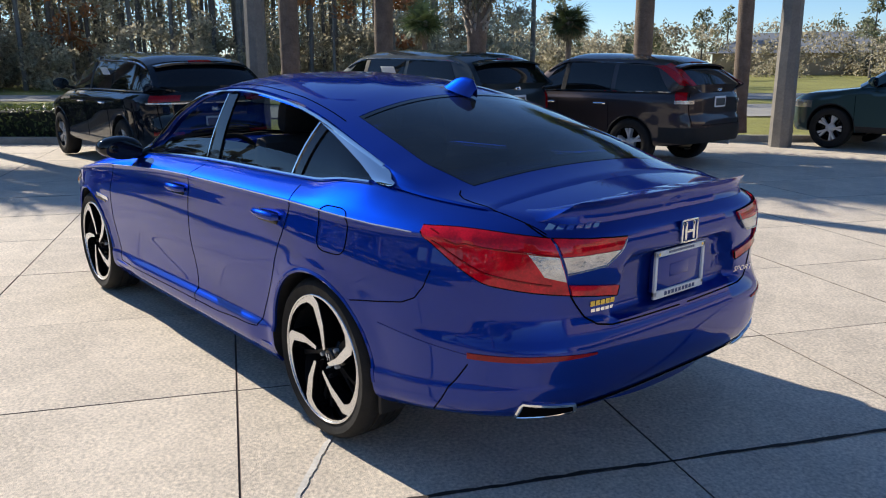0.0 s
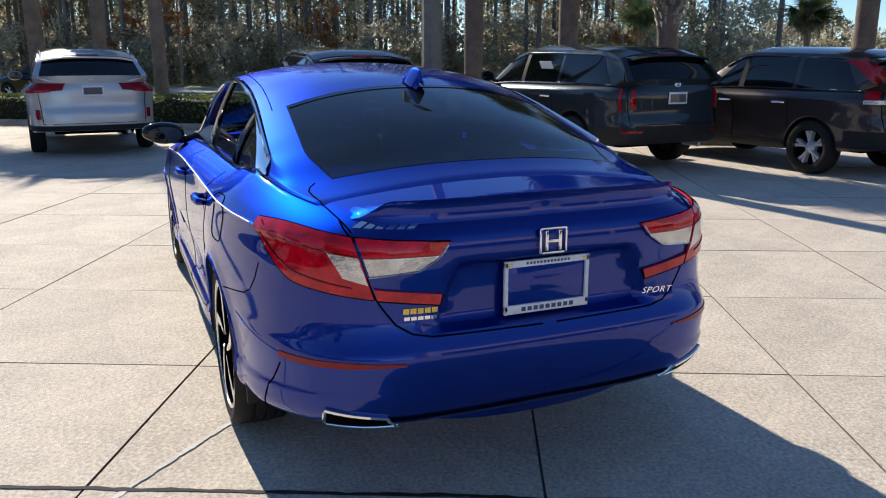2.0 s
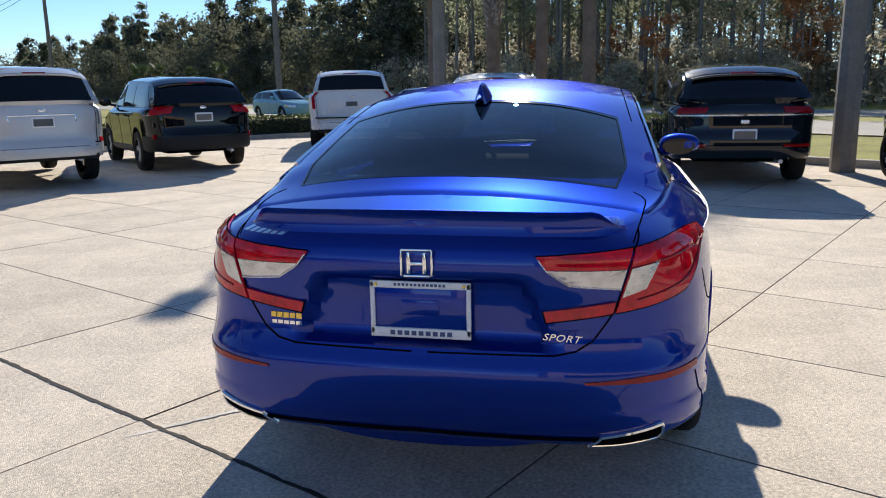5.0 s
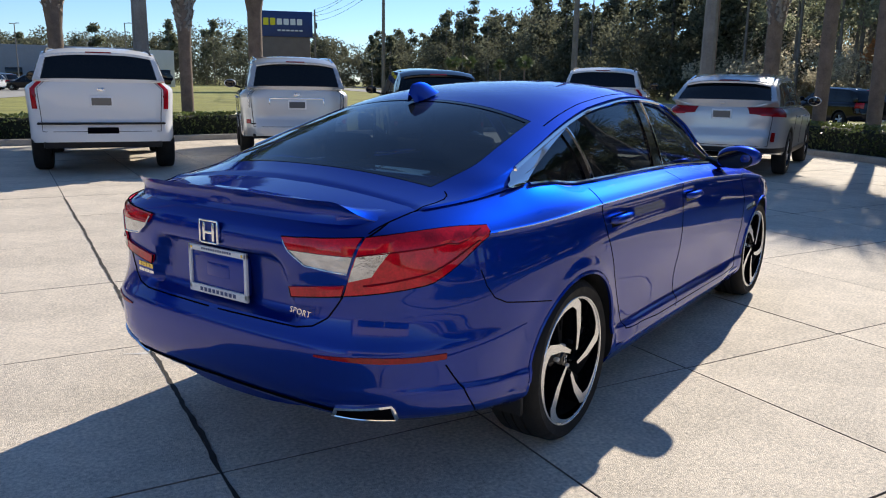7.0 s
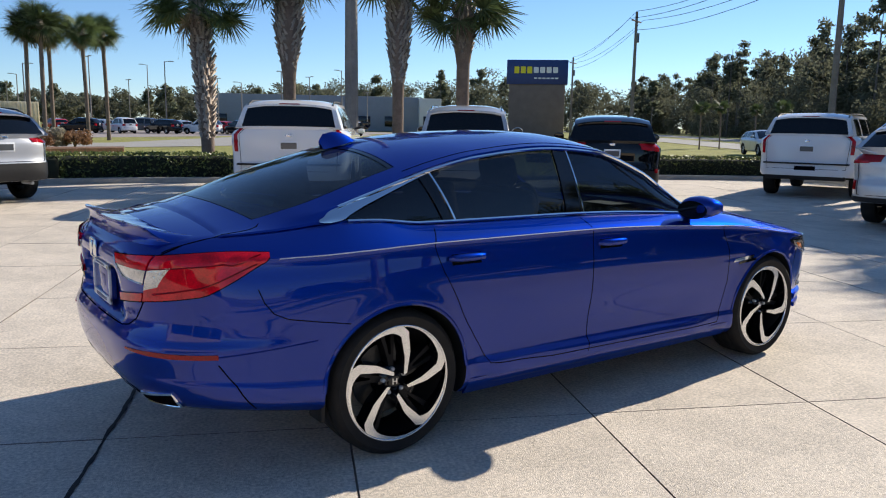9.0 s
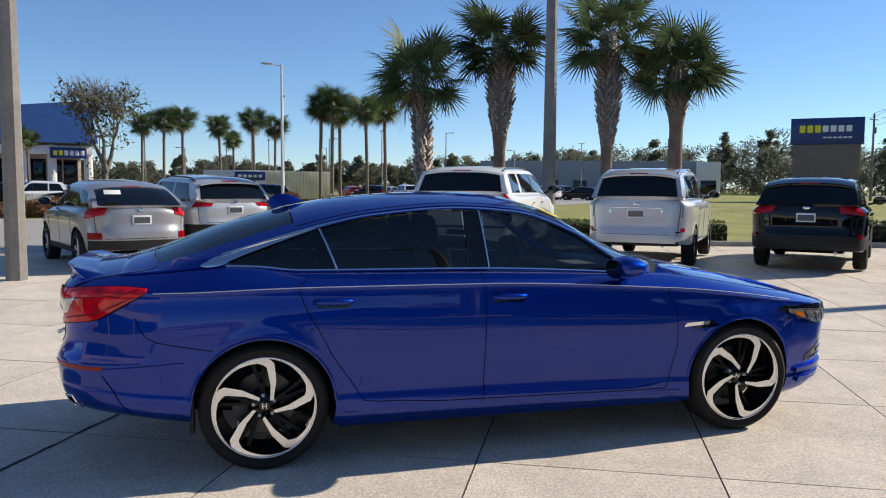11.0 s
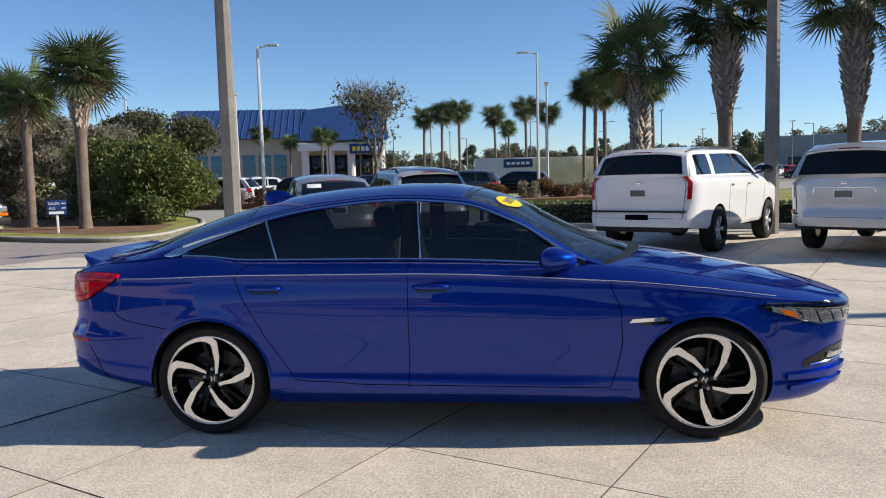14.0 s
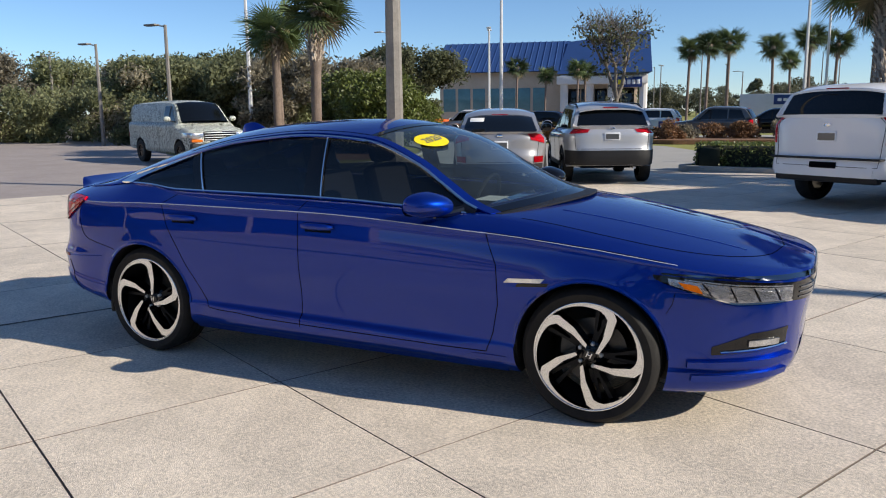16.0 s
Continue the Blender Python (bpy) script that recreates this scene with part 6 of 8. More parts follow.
chr_ = tagged(vehicle("small_crossover", "small warm-silver crossover with jutting red lamps", M["champagne_paint"], pose(-3.85, 11.0, 0, 0, 0, 112), L=4.35, W=1.80, H=1.57, wb=2.64, fo=0.88, belt=1.08, hood=1.00, tail_lean=0.62, wheel=W_FIVE, R=0.345, sill=0.30,
               lamps=[("tail_red", 0.64, 0.40, 0.90, 1.06, 0.07), ("dark_red_lens", 0.70, 0.34, 0.56, 0.67, 0.0)], glass_low=1.11, plate=(0, 0.88), bumper_dark=0.54, nr=3.6, roof_drop=0.04, rails=False, spoiler_out=0.06), group=CARS)
tagged(vehicle("boxy_crossover", "silver crossover with dark lower bumper", M["silver_paint"], pose(-2.45, 13.35, 0, 0, 0, 114), L=4.60, W=1.855, H=1.70, wb=2.69, fo=0.93, belt=1.12, hood=1.05, tail_lean=0.32, wheel=W_FIVE, R=0.365, sill=0.32,
               lamps=[("tail_red", 0.52, 0.26, 1.03, 1.12, 0.03)], glass_low=1.18, plate=(0, 0.98), bumper_dark=0.70), group=CARS)

part("rear_paper", box_bm((0, 0, 0), (0.004, 0.26, 0.13), 0.001, pose(-1.90, 0.42, 1.345, 0, 58, -8)), M["paper"], chr_, "white paper in the rear window")
# window papers of the two dark cars, and bright bumper lines
for _car, _x, _y in ((bpy.data.objects["dark_crossover"], -0.62, 0.80), (bpy.data.objects["grey_suv"], -0.60, 0.79)):
    part("window_paper", box_bm((0, 0, 0), (0.30, 0.006, 0.26), 0.001, pose(_x, _y, 1.33, -24, 0, 0)), M["paper"], _car, "white paper in the side window")
part("bumper_trim", tube([(-2.415 + 0.05 * abs(a) ** 3, 0.78 * a, 0.50 + 0.10 * max(0, abs(a) - 0.6)) for a in lin(-1, 1, 21)], 0.012, 6), M["chrome"], bpy.data.objects["silver_crossover"], "bright bumper line")

# the work van: white with dark scribbled wrap
M["wrap"] = material("scribbled_wrap", (0.62, 0.64, 0.58), 0.45)
_nt = M["wrap"].node_tree
_v = _nt.nodes.new("ShaderNodeTexVoronoi")
_v.feature = "DISTANCE_TO_EDGE"
_v.inputs["Scale"].default_value = 7
_tc = _nt.nodes.new("ShaderNodeTexCoord")
_nz = _nt.nodes.new("ShaderNodeTexNoise")
_nz.inputs["Scale"].default_value = 5
_mx = _nt.nodes.new("ShaderNodeMixRGB")
_mx.blend_type = "ADD"
_mx.inputs["Fac"].default_value = 0.9
_nt.links.new(_tc.outputs["Object"], _mx.inputs["Color1"])
_nt.links.new(_nz.outputs["Color"], _mx.inputs["Color2"])
_nt.links.new(_tc.outputs["Object"], _nz.inputs["Vector"])
_nt.links.new(_mx.outputs["Color"], _v.inputs["Vector"])
_rp = _nt.nodes.new("ShaderNodeValToRGB")
_rp.color_ramp.elements[0].position, _rp.color_ramp.elements[0].color = 0.05, (0.05, 0.06, 0.05, 1)
_rp.color_ramp.elements[1].position, _rp.color_ramp.elements[1].color = 0.11, (0.60, 0.63, 0.56, 1)
_nt.links.new(_v.outputs["Distance"], _rp.inputs["Fac"])
_nt.links.new(_rp.outputs["Color"], _nt.nodes["Principled BSDF"].inputs["Base Color"])
van = vehicle("work_van", "white work van with a dark scribbled wrap and amber lamps", M["wrap"], pose(-16.2, 14.7, 0, 0, 0, -22), L=5.10, W=1.92, H=1.96, wb=3.05, fo=0.84, belt=1.30, hood=1.18, tail_lean=0.08, wheel=W_STEEL, R=0.37, sill=0.38, clad=False, nr=8, nf=6, cowl=1.36, xw_top=0.76, rails=False, spoiler=False,
              windows=((0.26, 1.24, 0, 0.45),), split=0.70, roof_drop=0.0, glass_low=1.42, cat="van")
part("grille", box_bm((2.335, 0, 0.86), (0.06, 1.05, 0.30), 0.02), M["gloss_black"], van)
for _k in range(4):
    part("grille_slat", box_bm((2.37, 0, 0.76 + 0.07 * _k), (0.02, 1.0, 0.018), 0.004), M["alloy"], van)
part("front_bumper", box_bm((2.31, 0, 0.56), (0.22, 1.86, 0.20), 0.05), M["plastic"], van)
for _s in (1, -1):
    part("amber_lamp", box_bm((2.29, _s * 0.72, 0.74), (0.12, 0.36, 0.09), 0.02), M["amber"], van)
    part("front_lamp", box_bm((2.28, _s * 0.72, 0.88), (0.12, 0.32, 0.16), 0.02), M["clear_lens"], van)

# ---------------------------------------------------------------- plants
rng = np.random.default_rng(7)
M["palm_leaf"] = leafy("palm_leaf", (0.085, 0.12, 0.045), 0.65, 0.2, 1.5, 0.35, 0.25)
M["palm_dry"] = material("dry_palm_leaf", (0.26, 0.21, 0.12), 0.8, vary=0.25, scale=3, rand=0.2)
M["palm_trunk"] = material("palm_trunk", (0.19, 0.145, 0.115), 0.95, vary=0.3, scale=4, spots=0.25, bump=0.7, bscale=30)
M["palm_boot"] = material("palm_leaf_base", (0.36, 0.30, 0.24), 0.9, vary=0.3, scale=6, bump=0.4, bscale=60, rand=0.3)
M["bark"] = material("pine_bark", (0.17, 0.15, 0.13), 0.95, vary=0.35, scale=2, bump=0.8, bscale=15, rand=0.2)
M["pine"] = leafy("pine_needles", (0.19, 0.205, 0.135), 0.8, 0.25, 0.6, 0.5, 0.65)
M["brush"] = leafy("winter_brush", (0.36, 0.325, 0.24), 0.9, 0.25, 0.5, 0.5, 0.65)
M["oak"] = leafy("oak_leaf", (0.20, 0.215, 0.11), 0.7, 0.25, 0.6, 0.45, 0.5)
M["hedge"] = leafy("hedge_leaf", (0.125, 0.155, 0.045), 0.45, 0.25, 1.2, 0.45, 0.3)
# shade between the hedge leaves, put into a near-black colour
M["hedge_shade_core"] = material("hedge_shade", (0.020, 0.024, 0.012), 0.95, vary=0.3, scale=6)
M["shrub"] = leafy("shrub_leaf", (0.17, 0.21, 0.045), 0.5, 0.2, 1, 0.4, 0.3)
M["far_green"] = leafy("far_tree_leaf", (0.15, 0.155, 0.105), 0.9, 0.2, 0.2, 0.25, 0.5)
M["autumn"] = material("rust_leaf", (0.30, 0.12, 0.04), 0.7, vary=0.3, scale=1, rand=0.4)
M["rust"] = leafy("rusty_shrub_leaf", (0.22, 0.12, 0.06), 0.8, 0.25, 1.0, 0.4, 0.3)
M["twig"] = material("grey_twig", (0.22, 0.19, 0.16), 0.9, vary=0.3, scale=4, rand=0.2)


def leaf_cloud(centres, radii, n, size, squash=0.8, shell=0.55):
    """Vertices and faces of n small folded leaves round each centre, thicker towards the outside."""
    V, F = [], []
    C = np.repeat(np.asarray(centres, float), n, axis=0)
    Rr = np.repeat(np.asarray(radii, float), n)
    m = len(C)
    d = rng.normal(size=(m, 3))
    d /= np.linalg.norm(d, axis=1)[:, None]
    r = Rr * (shell + (1 - shell) * rng.random(m)) * (0.8 + 0.45 * rng.random(m))
    p = C + d * r[:, None] * np.array([1, 1, squash])
    a = rng.normal(size=(m, 3))
    a /= np.linalg.norm(a, axis=1)[:, None]
    b = np.cross(a, rng.normal(size=(m, 3)))
    b /= np.linalg.norm(b, axis=1)[:, None]
    s = size * (0.6 + 0.8 * rng.random(m))[:, None]
    V = np.stack([p - a * s, p + b * s * 0.45, p + a * s, p - b * s * 0.45], axis=1).reshape(-1, 3)
    F = np.arange(4 * m).reshape(-1, 4)
    return V, F


def big_mesh(name, groups):
    """One mesh from (V, F, material) groups of quads."""
    Vs, Fs, idx, mats, o = [], [], [], [], 0
    for V, F, mat in groups:
        if mat not in mats:
            mats.append(mat)
        Vs.append(np.asarray(V, float))
        Fs.append(np.asarray(F) + o)
        idx.append(np.full(len(F), mats.index(mat)))
        o += len(V)
    V, F, I = np.concatenate(Vs), np.concatenate(Fs), np.concatenate(idx)
    me = bpy.data.meshes.new(name)
    me.vertices.add(len(V))
    me.vertices.foreach_set("co", V.ravel())
    me.loops.add(F.size)
    me.loops.foreach_set("vertex_index", F.ravel().astype(np.int32))
    me.polygons.add(len(F))
    me.polygons.foreach_set("loop_start", np.arange(0, F.size, 4, dtype=np.int32))
    me.polygons.foreach_set("material_index", I.astype(np.int32))
    for m in mats:
        me.materials.append(m)
    me.update()
    me.validate()
    return me


def stem(path, radii, n=7):
    v, f = tube(path, radii, n, cap=False)
    return np.array([tuple(p) for p in v]), np.array(f)


def palm_frond(length, fan, blades=26, droop=0.35):
    """A fan leaf on its stalk, along +x, as quads."""
    V, F = [], []
    n = 6
    for i in range(n):
        t = i / (n - 1)
        x, z = length * t, -droop * length * t * t * 0.5
        for sy in (-0.018, 0.018):
            V.append((x, sy * (1 - 0.5 * t), z))
    for i in range(n - 1):
        F.append((2 * i, 2 * i + 1, 2 * i + 3, 2 * i + 2))
    bx, bz = length, -droop * length * 0.5
    for k in range(blades):
        a = math.radians(-155 + 310 * (k + 0.5) / blades)
        l = fan * (1.0 - 0.28 * abs(a) / 2.7) * (0.9 + 0.2 * rng.random())
        w = 0.026 * fan / 0.8
        dx, dy = math.cos(a), math.sin(a)
        px, py = -dy, dx
        tilt = 0.25 * rng.normal()
        o = len(V)
        m1, m2 = 0.45 * l, l
        z1, z2 = bz + 0.06 * l * math.cos(a * 0.5) - 0.02, bz - (0.06 + 0.20 * rng.random()) * l
        V += [(bx + px * 0.008, py * 0.008, bz), (bx - px * 0.008, -py * 0.008, bz),
              (bx + dx * m1 - px * w, dy * m1 - py * w, z1 - w * tilt), (bx + dx * m1 + px * w, dy * m1 + py * w, z1 + w * tilt),
              (bx + dx * m2 - px * 0.003, dy * m2 - py * 0.003, z2), (bx + dx * m2 + px * 0.003, dy * m2 + py * 0.003, z2)]
        F += [(o, o + 1, o + 2, o + 3), (o + 3, o + 2, o + 4, o + 5)]
    return np.array(V), np.array(F)


def fan_palm(height, r0, crown, fan, fronds, boots, lean=0.0, seed=0, dry=3, swell=1.0):
    """Meshes of a cabbage palm: trunk, old leaf bases on it, crown of fan leaves, hanging dry leaves."""
    path = [(lean * height * t * t, 0, height * t) for t in lin(0, 1, 12)]
    rad = [r0 * (1.25 if t < 0.05 else 1.0) * (1 + (swell - 1) * max(0, math.sin(math.pi * (t - boots) / max(1e-3, 1 - boots))) * (t > boots)) for t in lin(0, 1, 12)]
    trunk = big_mesh("trunk", [(*stem(path, rad, 14), M["palm_trunk"])])
    bV, bF, o = [], [], 0
    rows = int(height * (1 - boots) / 0.085)
    for i in range(rows):
        t = boots + (1 - boots) * i / max(rows, 1)
        rr = r0 * (1 + (swell - 1) * max(0, math.sin(math.pi * (t - boots) / max(1e-3, 1 - boots)))) * 0.97
        for k in range(9):
            a = 2 * math.pi * (k + 0.5 * (i % 2)) / 9 + 0.1 * rng.normal()
            c, s = math.cos(a), math.sin(a)
            L = 0.20 * (0.7 + 0.6 * rng.random()) * (0.7 + 0.5 * t)
            w0, w1 = 0.055, 0.022
            out = (0.03 + 0.08 * math.sin(math.pi * min(1, max(0, (t - boots) / max(1e-3, 1 - boots))))) * (0.7 + 0.6 * rng.random())
            cx, cz = lean * height * t * t, height * t
            base = Vector((cx + c * rr * 0.9, s * rr * 0.9, cz))
            tip = Vector((cx + c * (rr + out), s * (rr + out), cz + L))
            sd = Vector((-s, c, 0))
            n = (Vector((c, s, 0)) * 0.025)
            sk_ = sd * (0.08 * (1 if (i + k) % 2 else -1))
            vs = [base - sd * w0, base + sd * w0, tip + sk_ + sd * w1, tip + sk_ - sd * w1, base - sd * w0 * 0.6 - n * 2, base + sd * w0 * 0.6 - n * 2, tip + sk_ + sd * w1 - n, tip + sk_ - sd * w1 - n]
            bV += [tuple(v) for v in vs]
            bF += [(o, o + 1, o + 2, o + 3), (o + 5, o + 4, o + 7, o + 6), (o + 1, o + 5, o + 6, o + 2), (o + 4, o, o + 3, o + 7), (o + 3, o + 2, o + 6, o + 7)]
            o += 8
    leaf_bases = big_mesh("leaf_sheath", [(np.array(bV), np.array(bF), M["palm_boot"])]) if bV else None
    groups = []
    for k in range(fronds + dry):
        isdry = k >= fronds
        v, f = palm_frond(crown * (0.75 + 0.4 * rng.random()), fan * (0.85 + 0.3 * rng.random()), 30, 0.3 + 0.4 * rng.random())
        el = math.radians(-62 - 15 * rng.random()) if isdry else math.radians(66 - 100 * ((k + 0.5) / fronds) ** 0.8 + 8 * rng.normal())
        az = k * 2.39996 + 0.3 * rng.normal()
        m = np.array(Matrix.Translation((lean * height, 0, height - 0.05)) @ Matrix.Rotation(az, 4, "Z") @ Matrix.Rotation(-el, 4, "Y") @ Matrix.Rotation(0.5 * rng.normal(), 4, "X"))
        groups.append((v @ m[:3, :3].T + m[:3, 3], f, M["palm_dry"] if isdry else M["palm_leaf"]))
    crownm = big_mesh("crown", groups)
    return trunk, leaf_bases, crownm


def place_palm(meshes, x, y, z=0.08, rz=0.0, s=1.0, label="cabbage palm with a shaggy trunk and fan leaves", name="palm_tree", group="palms round the lot"):
    t = thing(name, label, "palm tree", pose(x, y, z, 0, 0, rz) @ Matrix.Diagonal((s, s, s, 1)), group)
    part("trunk", meshes[0], None, t)
    if meshes[1]:
        part("leaf_sheath", meshes[1], None, t, "criss-cross grey leaf bases")
    part("crown", meshes[2], None, t)
    return t


P_A = fan_palm(4.45, 0.16, 0.85, 0.78, 34, 0.20, 0.05, dry=1, swell=1.3)
P_B = fan_palm(5.25, 0.16, 0.85, 0.78, 34, 0.50, 0.0, dry=0, swell=2.1)
P_C = fan_palm(5.45, 0.15, 0.85, 0.78, 32, 0.44, 0.0, dry=1, swell=2.0)
P_D = fan_palm(4.7, 0.18, 0.90, 0.85, 34, 0.66, 0.0, dry=0, swell=1.6)
for ms, x, y, rz in ((P_A, 3.46, 15.77, 200), (P_B, 5.40, 15.14, 0), (P_C, 8.14, 14.26, 60), (P_D, 9.88, 13.70, 100)):
    place_palm(ms, x, y, 0.08, rz)
P_S = fan_palm(5.3, 0.19, 0.75, 0.95, 24, 0.55, 0.0, dry=2, swell=1.4)
P_LOW = fan_palm(3.7, 0.19, 0.70, 0.80, 26, 0.52, 0.0, dry=4, swell=1.5)
P_T = fan_palm(5.4, 0.16, 0.7, 0.9, 22, 0.95, 0.02, dry=1)
for ms, x, y, rz in ((P_S, 9.18, -7.20, 20), (P_LOW, 8.06, -8.72, 130), (P_S, 6.0, -11.5, 200), (P_T, 4.7, -13.2, 60), (P_S, 4.1, -13.95, 300), (P_T, 19.2, 4.9, 10), (P_S, 17.65, 2.83, 80), (P_T, 16.56, 1.38, 220), (P_T, 15.59, 0.09, 150), (P_S, 10.18, -5.61, 270)):
    place_palm(ms, x, y, 0.05, rz)
P_W = fan_palm(4.0, 0.13, 0.55, 0.8, 24, 0.75, 0.03, dry=5, swell=1.6)
P_W2 = fan_palm(4.3, 0.15, 0.55, 0.8, 24, 0.6, 0.03, dry=3, swell=1.5)
place_palm(P_W2, -13.6, 18.2, 0.08, 0, 1.18)
place_palm(P_W, -16.3, 19.5, 0.08, 90, 1.15)
place_palm(P_W, -17.0, 20.6, 0.08, 210, 1.1)
P_F = fan_palm(7.6, 0.13, 0.8, 1.0, 28, 0.85, 0.02, dry=3, swell=1.2)


def polar(az, dist, e=(0.93, -5.07)):
    return e[0] + dist * math.cos(radians(az)), e[1] + dist * math.sin(radians(az))


for az, dist, s in ((97.9, 78, 0.95), (96.6, 74, 0.95), (95.3, 76, 1.0), (92.6, 84, 1.0), (91.6, 88, 0.85), (90.4, 80, 1.05), (88.9, 82, 1.0), (86.4, 58, 0.95), (85.6, 57, 1.0), (84.9, 60, 0.95), (83.0, 58, 0.95), (81.5, 62, 1.0), (109.6, 74, 0.75), (107.6, 75, 0.65), (105.3, 74, 0.72), (104.8, 76, 0.7)):
    x, y = polar(az, dist)
    place_palm(P_F, x, y, -0.05, az * 37 % 360, s, "tall thin fan palm far across the lots", "far_palm_tree", "far palms")
for az, dist, s in ((29.5, 62, 0.42), (31.2, 66, 0.40), (33.4, 64, 0.42), (34.6, 60, 0.40)):
    x, y = polar(az, dist, (-4.2, -2.2))
    place_palm(P_F, x, y, -0.05, az * 37 % 360, s, "short rounded palm beside the road", "far_palm_tree", "far palms")
x, y = polar(-39.2, 30, (-3.97, 2.43))
place_palm(P_W, x, y, -0.05, 30, 0.78)
x, y = polar(-49.3, 32, (-3.97, 2.43))
place_palm(P_W, x, y, -0.05, 130, 0.80)


def hedge(name, line, d, width, height, z, label):
    """Clipped hedge: small leaves wrapped round a core coloured near black as inner shade."""
    a = offset_line(line, d)
    core_v, core_f = [], []
    P = [Vector((x, y, 0)) for x, y in a]
    for i, p in enumerate(P):
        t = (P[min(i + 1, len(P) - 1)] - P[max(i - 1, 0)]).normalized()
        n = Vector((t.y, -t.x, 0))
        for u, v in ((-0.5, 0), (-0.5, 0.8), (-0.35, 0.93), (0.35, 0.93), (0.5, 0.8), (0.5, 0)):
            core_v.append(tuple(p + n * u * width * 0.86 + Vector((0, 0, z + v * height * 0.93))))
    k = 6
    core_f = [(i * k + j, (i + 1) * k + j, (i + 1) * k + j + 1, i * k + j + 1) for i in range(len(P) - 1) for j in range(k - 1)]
    cs = []
    for i in range(len(P) - 1):
        seg = P[i + 1] - P[i]
        t = seg.normalized()
        n = Vector((t.y, -t.x, 0))
        m = int(seg.length * 620)
        for _ in range(m):
            q = P[i] + seg * rng.random()
            side = rng.random()
            if side < 0.42:
                q += n * (rng.random() - 0.5) * width + Vector((0, 0, z + height * (0.93 + 0.09 * rng.random())))
            else:
                q += n * (width * 0.5 * (1 if side > 0.71 else -1) * (0.9 + 0.18 * rng.random())) + Vector((0, 0, z + height * (0.04 + 0.94 * rng.random())))
            cs.append(tuple(q))
    V, F = leaf_cloud(cs, [0.03] * len(cs), 1, 0.042)
    ob = part(name, big_mesh(name, [(np.array(core_v), np.array(core_f), M["hedge_shade_core"]), (V, F, M["hedge"])]))
    return tagged(ob, label, "hedge")


def along(line, a, b):
    n = len(line)
    return line[int(a * (n - 1)):int(b * (n - 1)) + 1]


kk = len(KERB)
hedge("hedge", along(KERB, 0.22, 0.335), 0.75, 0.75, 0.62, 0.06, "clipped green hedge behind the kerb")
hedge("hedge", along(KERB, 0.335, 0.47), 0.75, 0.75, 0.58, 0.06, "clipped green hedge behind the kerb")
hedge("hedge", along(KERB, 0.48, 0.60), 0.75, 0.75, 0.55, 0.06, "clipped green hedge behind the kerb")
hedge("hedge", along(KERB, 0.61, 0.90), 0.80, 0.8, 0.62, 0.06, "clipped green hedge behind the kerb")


def round_bush(name, x, y, z, r, h, mat, leaves, size, label, cat="bush", lumps=26, squash=0.8):
    """A bush of many leafy clumps with an uneven outline."""
    cs, rs = [], []
    for _ in range(lumps):
        a, u = rng.random() * 2 * math.pi, rng.random()
        rr = r * math.sqrt(rng.random()) * 0.72
        zz = h * (0.15 + 0.68 * u)
        k = math.sqrt(max(0.05, 1 - (2 * (zz / h) - 0.75) ** 2 * 0.8))
        cs.append((rr * k * math.cos(a), rr * k * math.sin(a), zz))
        rs.append(r * (0.26 + 0.18 * rng.random()))
    V, F = leaf_cloud(cs, rs, leaves, size, squash, 0.75)
    V[:, 2] = np.maximum(V[:, 2], 0.0)
    ob = thing(name, label, cat, pose(x, y, z))
    part("foliage", big_mesh("foliage", [(V, F, mat)]), None, ob)
    tr = [stem([(0, 0, -0.05), (0.1 * r * math.cos(a), 0.1 * r * math.sin(a), h * 0.3), (0.45 * r * math.cos(a), 0.45 * r * math.sin(a), h * 0.7)], [0.05, 0.04, 0.015], 6) for a in (0.3, 2.2, 4.4)]
    part("stem", big_mesh("stem", [(v, f, M["bark"]) for v, f in tr]), None, ob)
    return ob


round_bush("round_shrub", -12.9, 21.6, 0.05, 2.1, 3.0, M["shrub"], 900, 0.075, "large rounded yellow-green shrub on the island", lumps=34)
round_bush("round_shrub", -16.2, 24.2, 0.05, 2.0, 3.3, M["hedge"], 700, 0.08, "large dark green shrub on the island", lumps=30)
round_bush("round_shrub", -12.4, 19.6, 0.05, 0.9, 1.0, M["hedge"], 500, 0.07, "low green shrub at the island's end", lumps=16)


BED = random.Random(9)
for i in range(26):
    t = i / 25
    bx_, by_ = -19 + 24 * t + BED.uniform(-0.5, 0.5), 37.6 - 3.2 * math.sin(math.pi * min(1, t * 1.1)) + BED.uniform(-0.8, 1.2)
    ob = round_bush("bed_shrub", bx_, by_, 0.12, BED.uniform(0.6, 1.0), BED.uniform(0.5, 0.95), M["rust"] if i % 4 else M["brush"], 150, 0.07, "low brown winter shrub in the planting bed", lumps=12)
    tagged(ob, group="shrubs in the planting bed")
for x, y in ((-1.0, 19.4), (2.9, 17.9), (0.7, 18.6)):
    bo = thing("bollard", "short dark bollard beside the hedge", "bollard", pose(x, y, -0.06), "bollards by the hedge")
    part("post", lathe([(0.0001, 0.62), (0.05, 0.61), (0.065, 0.57), (0.065, 0.0)], 14, "z"), M["plastic"], bo)


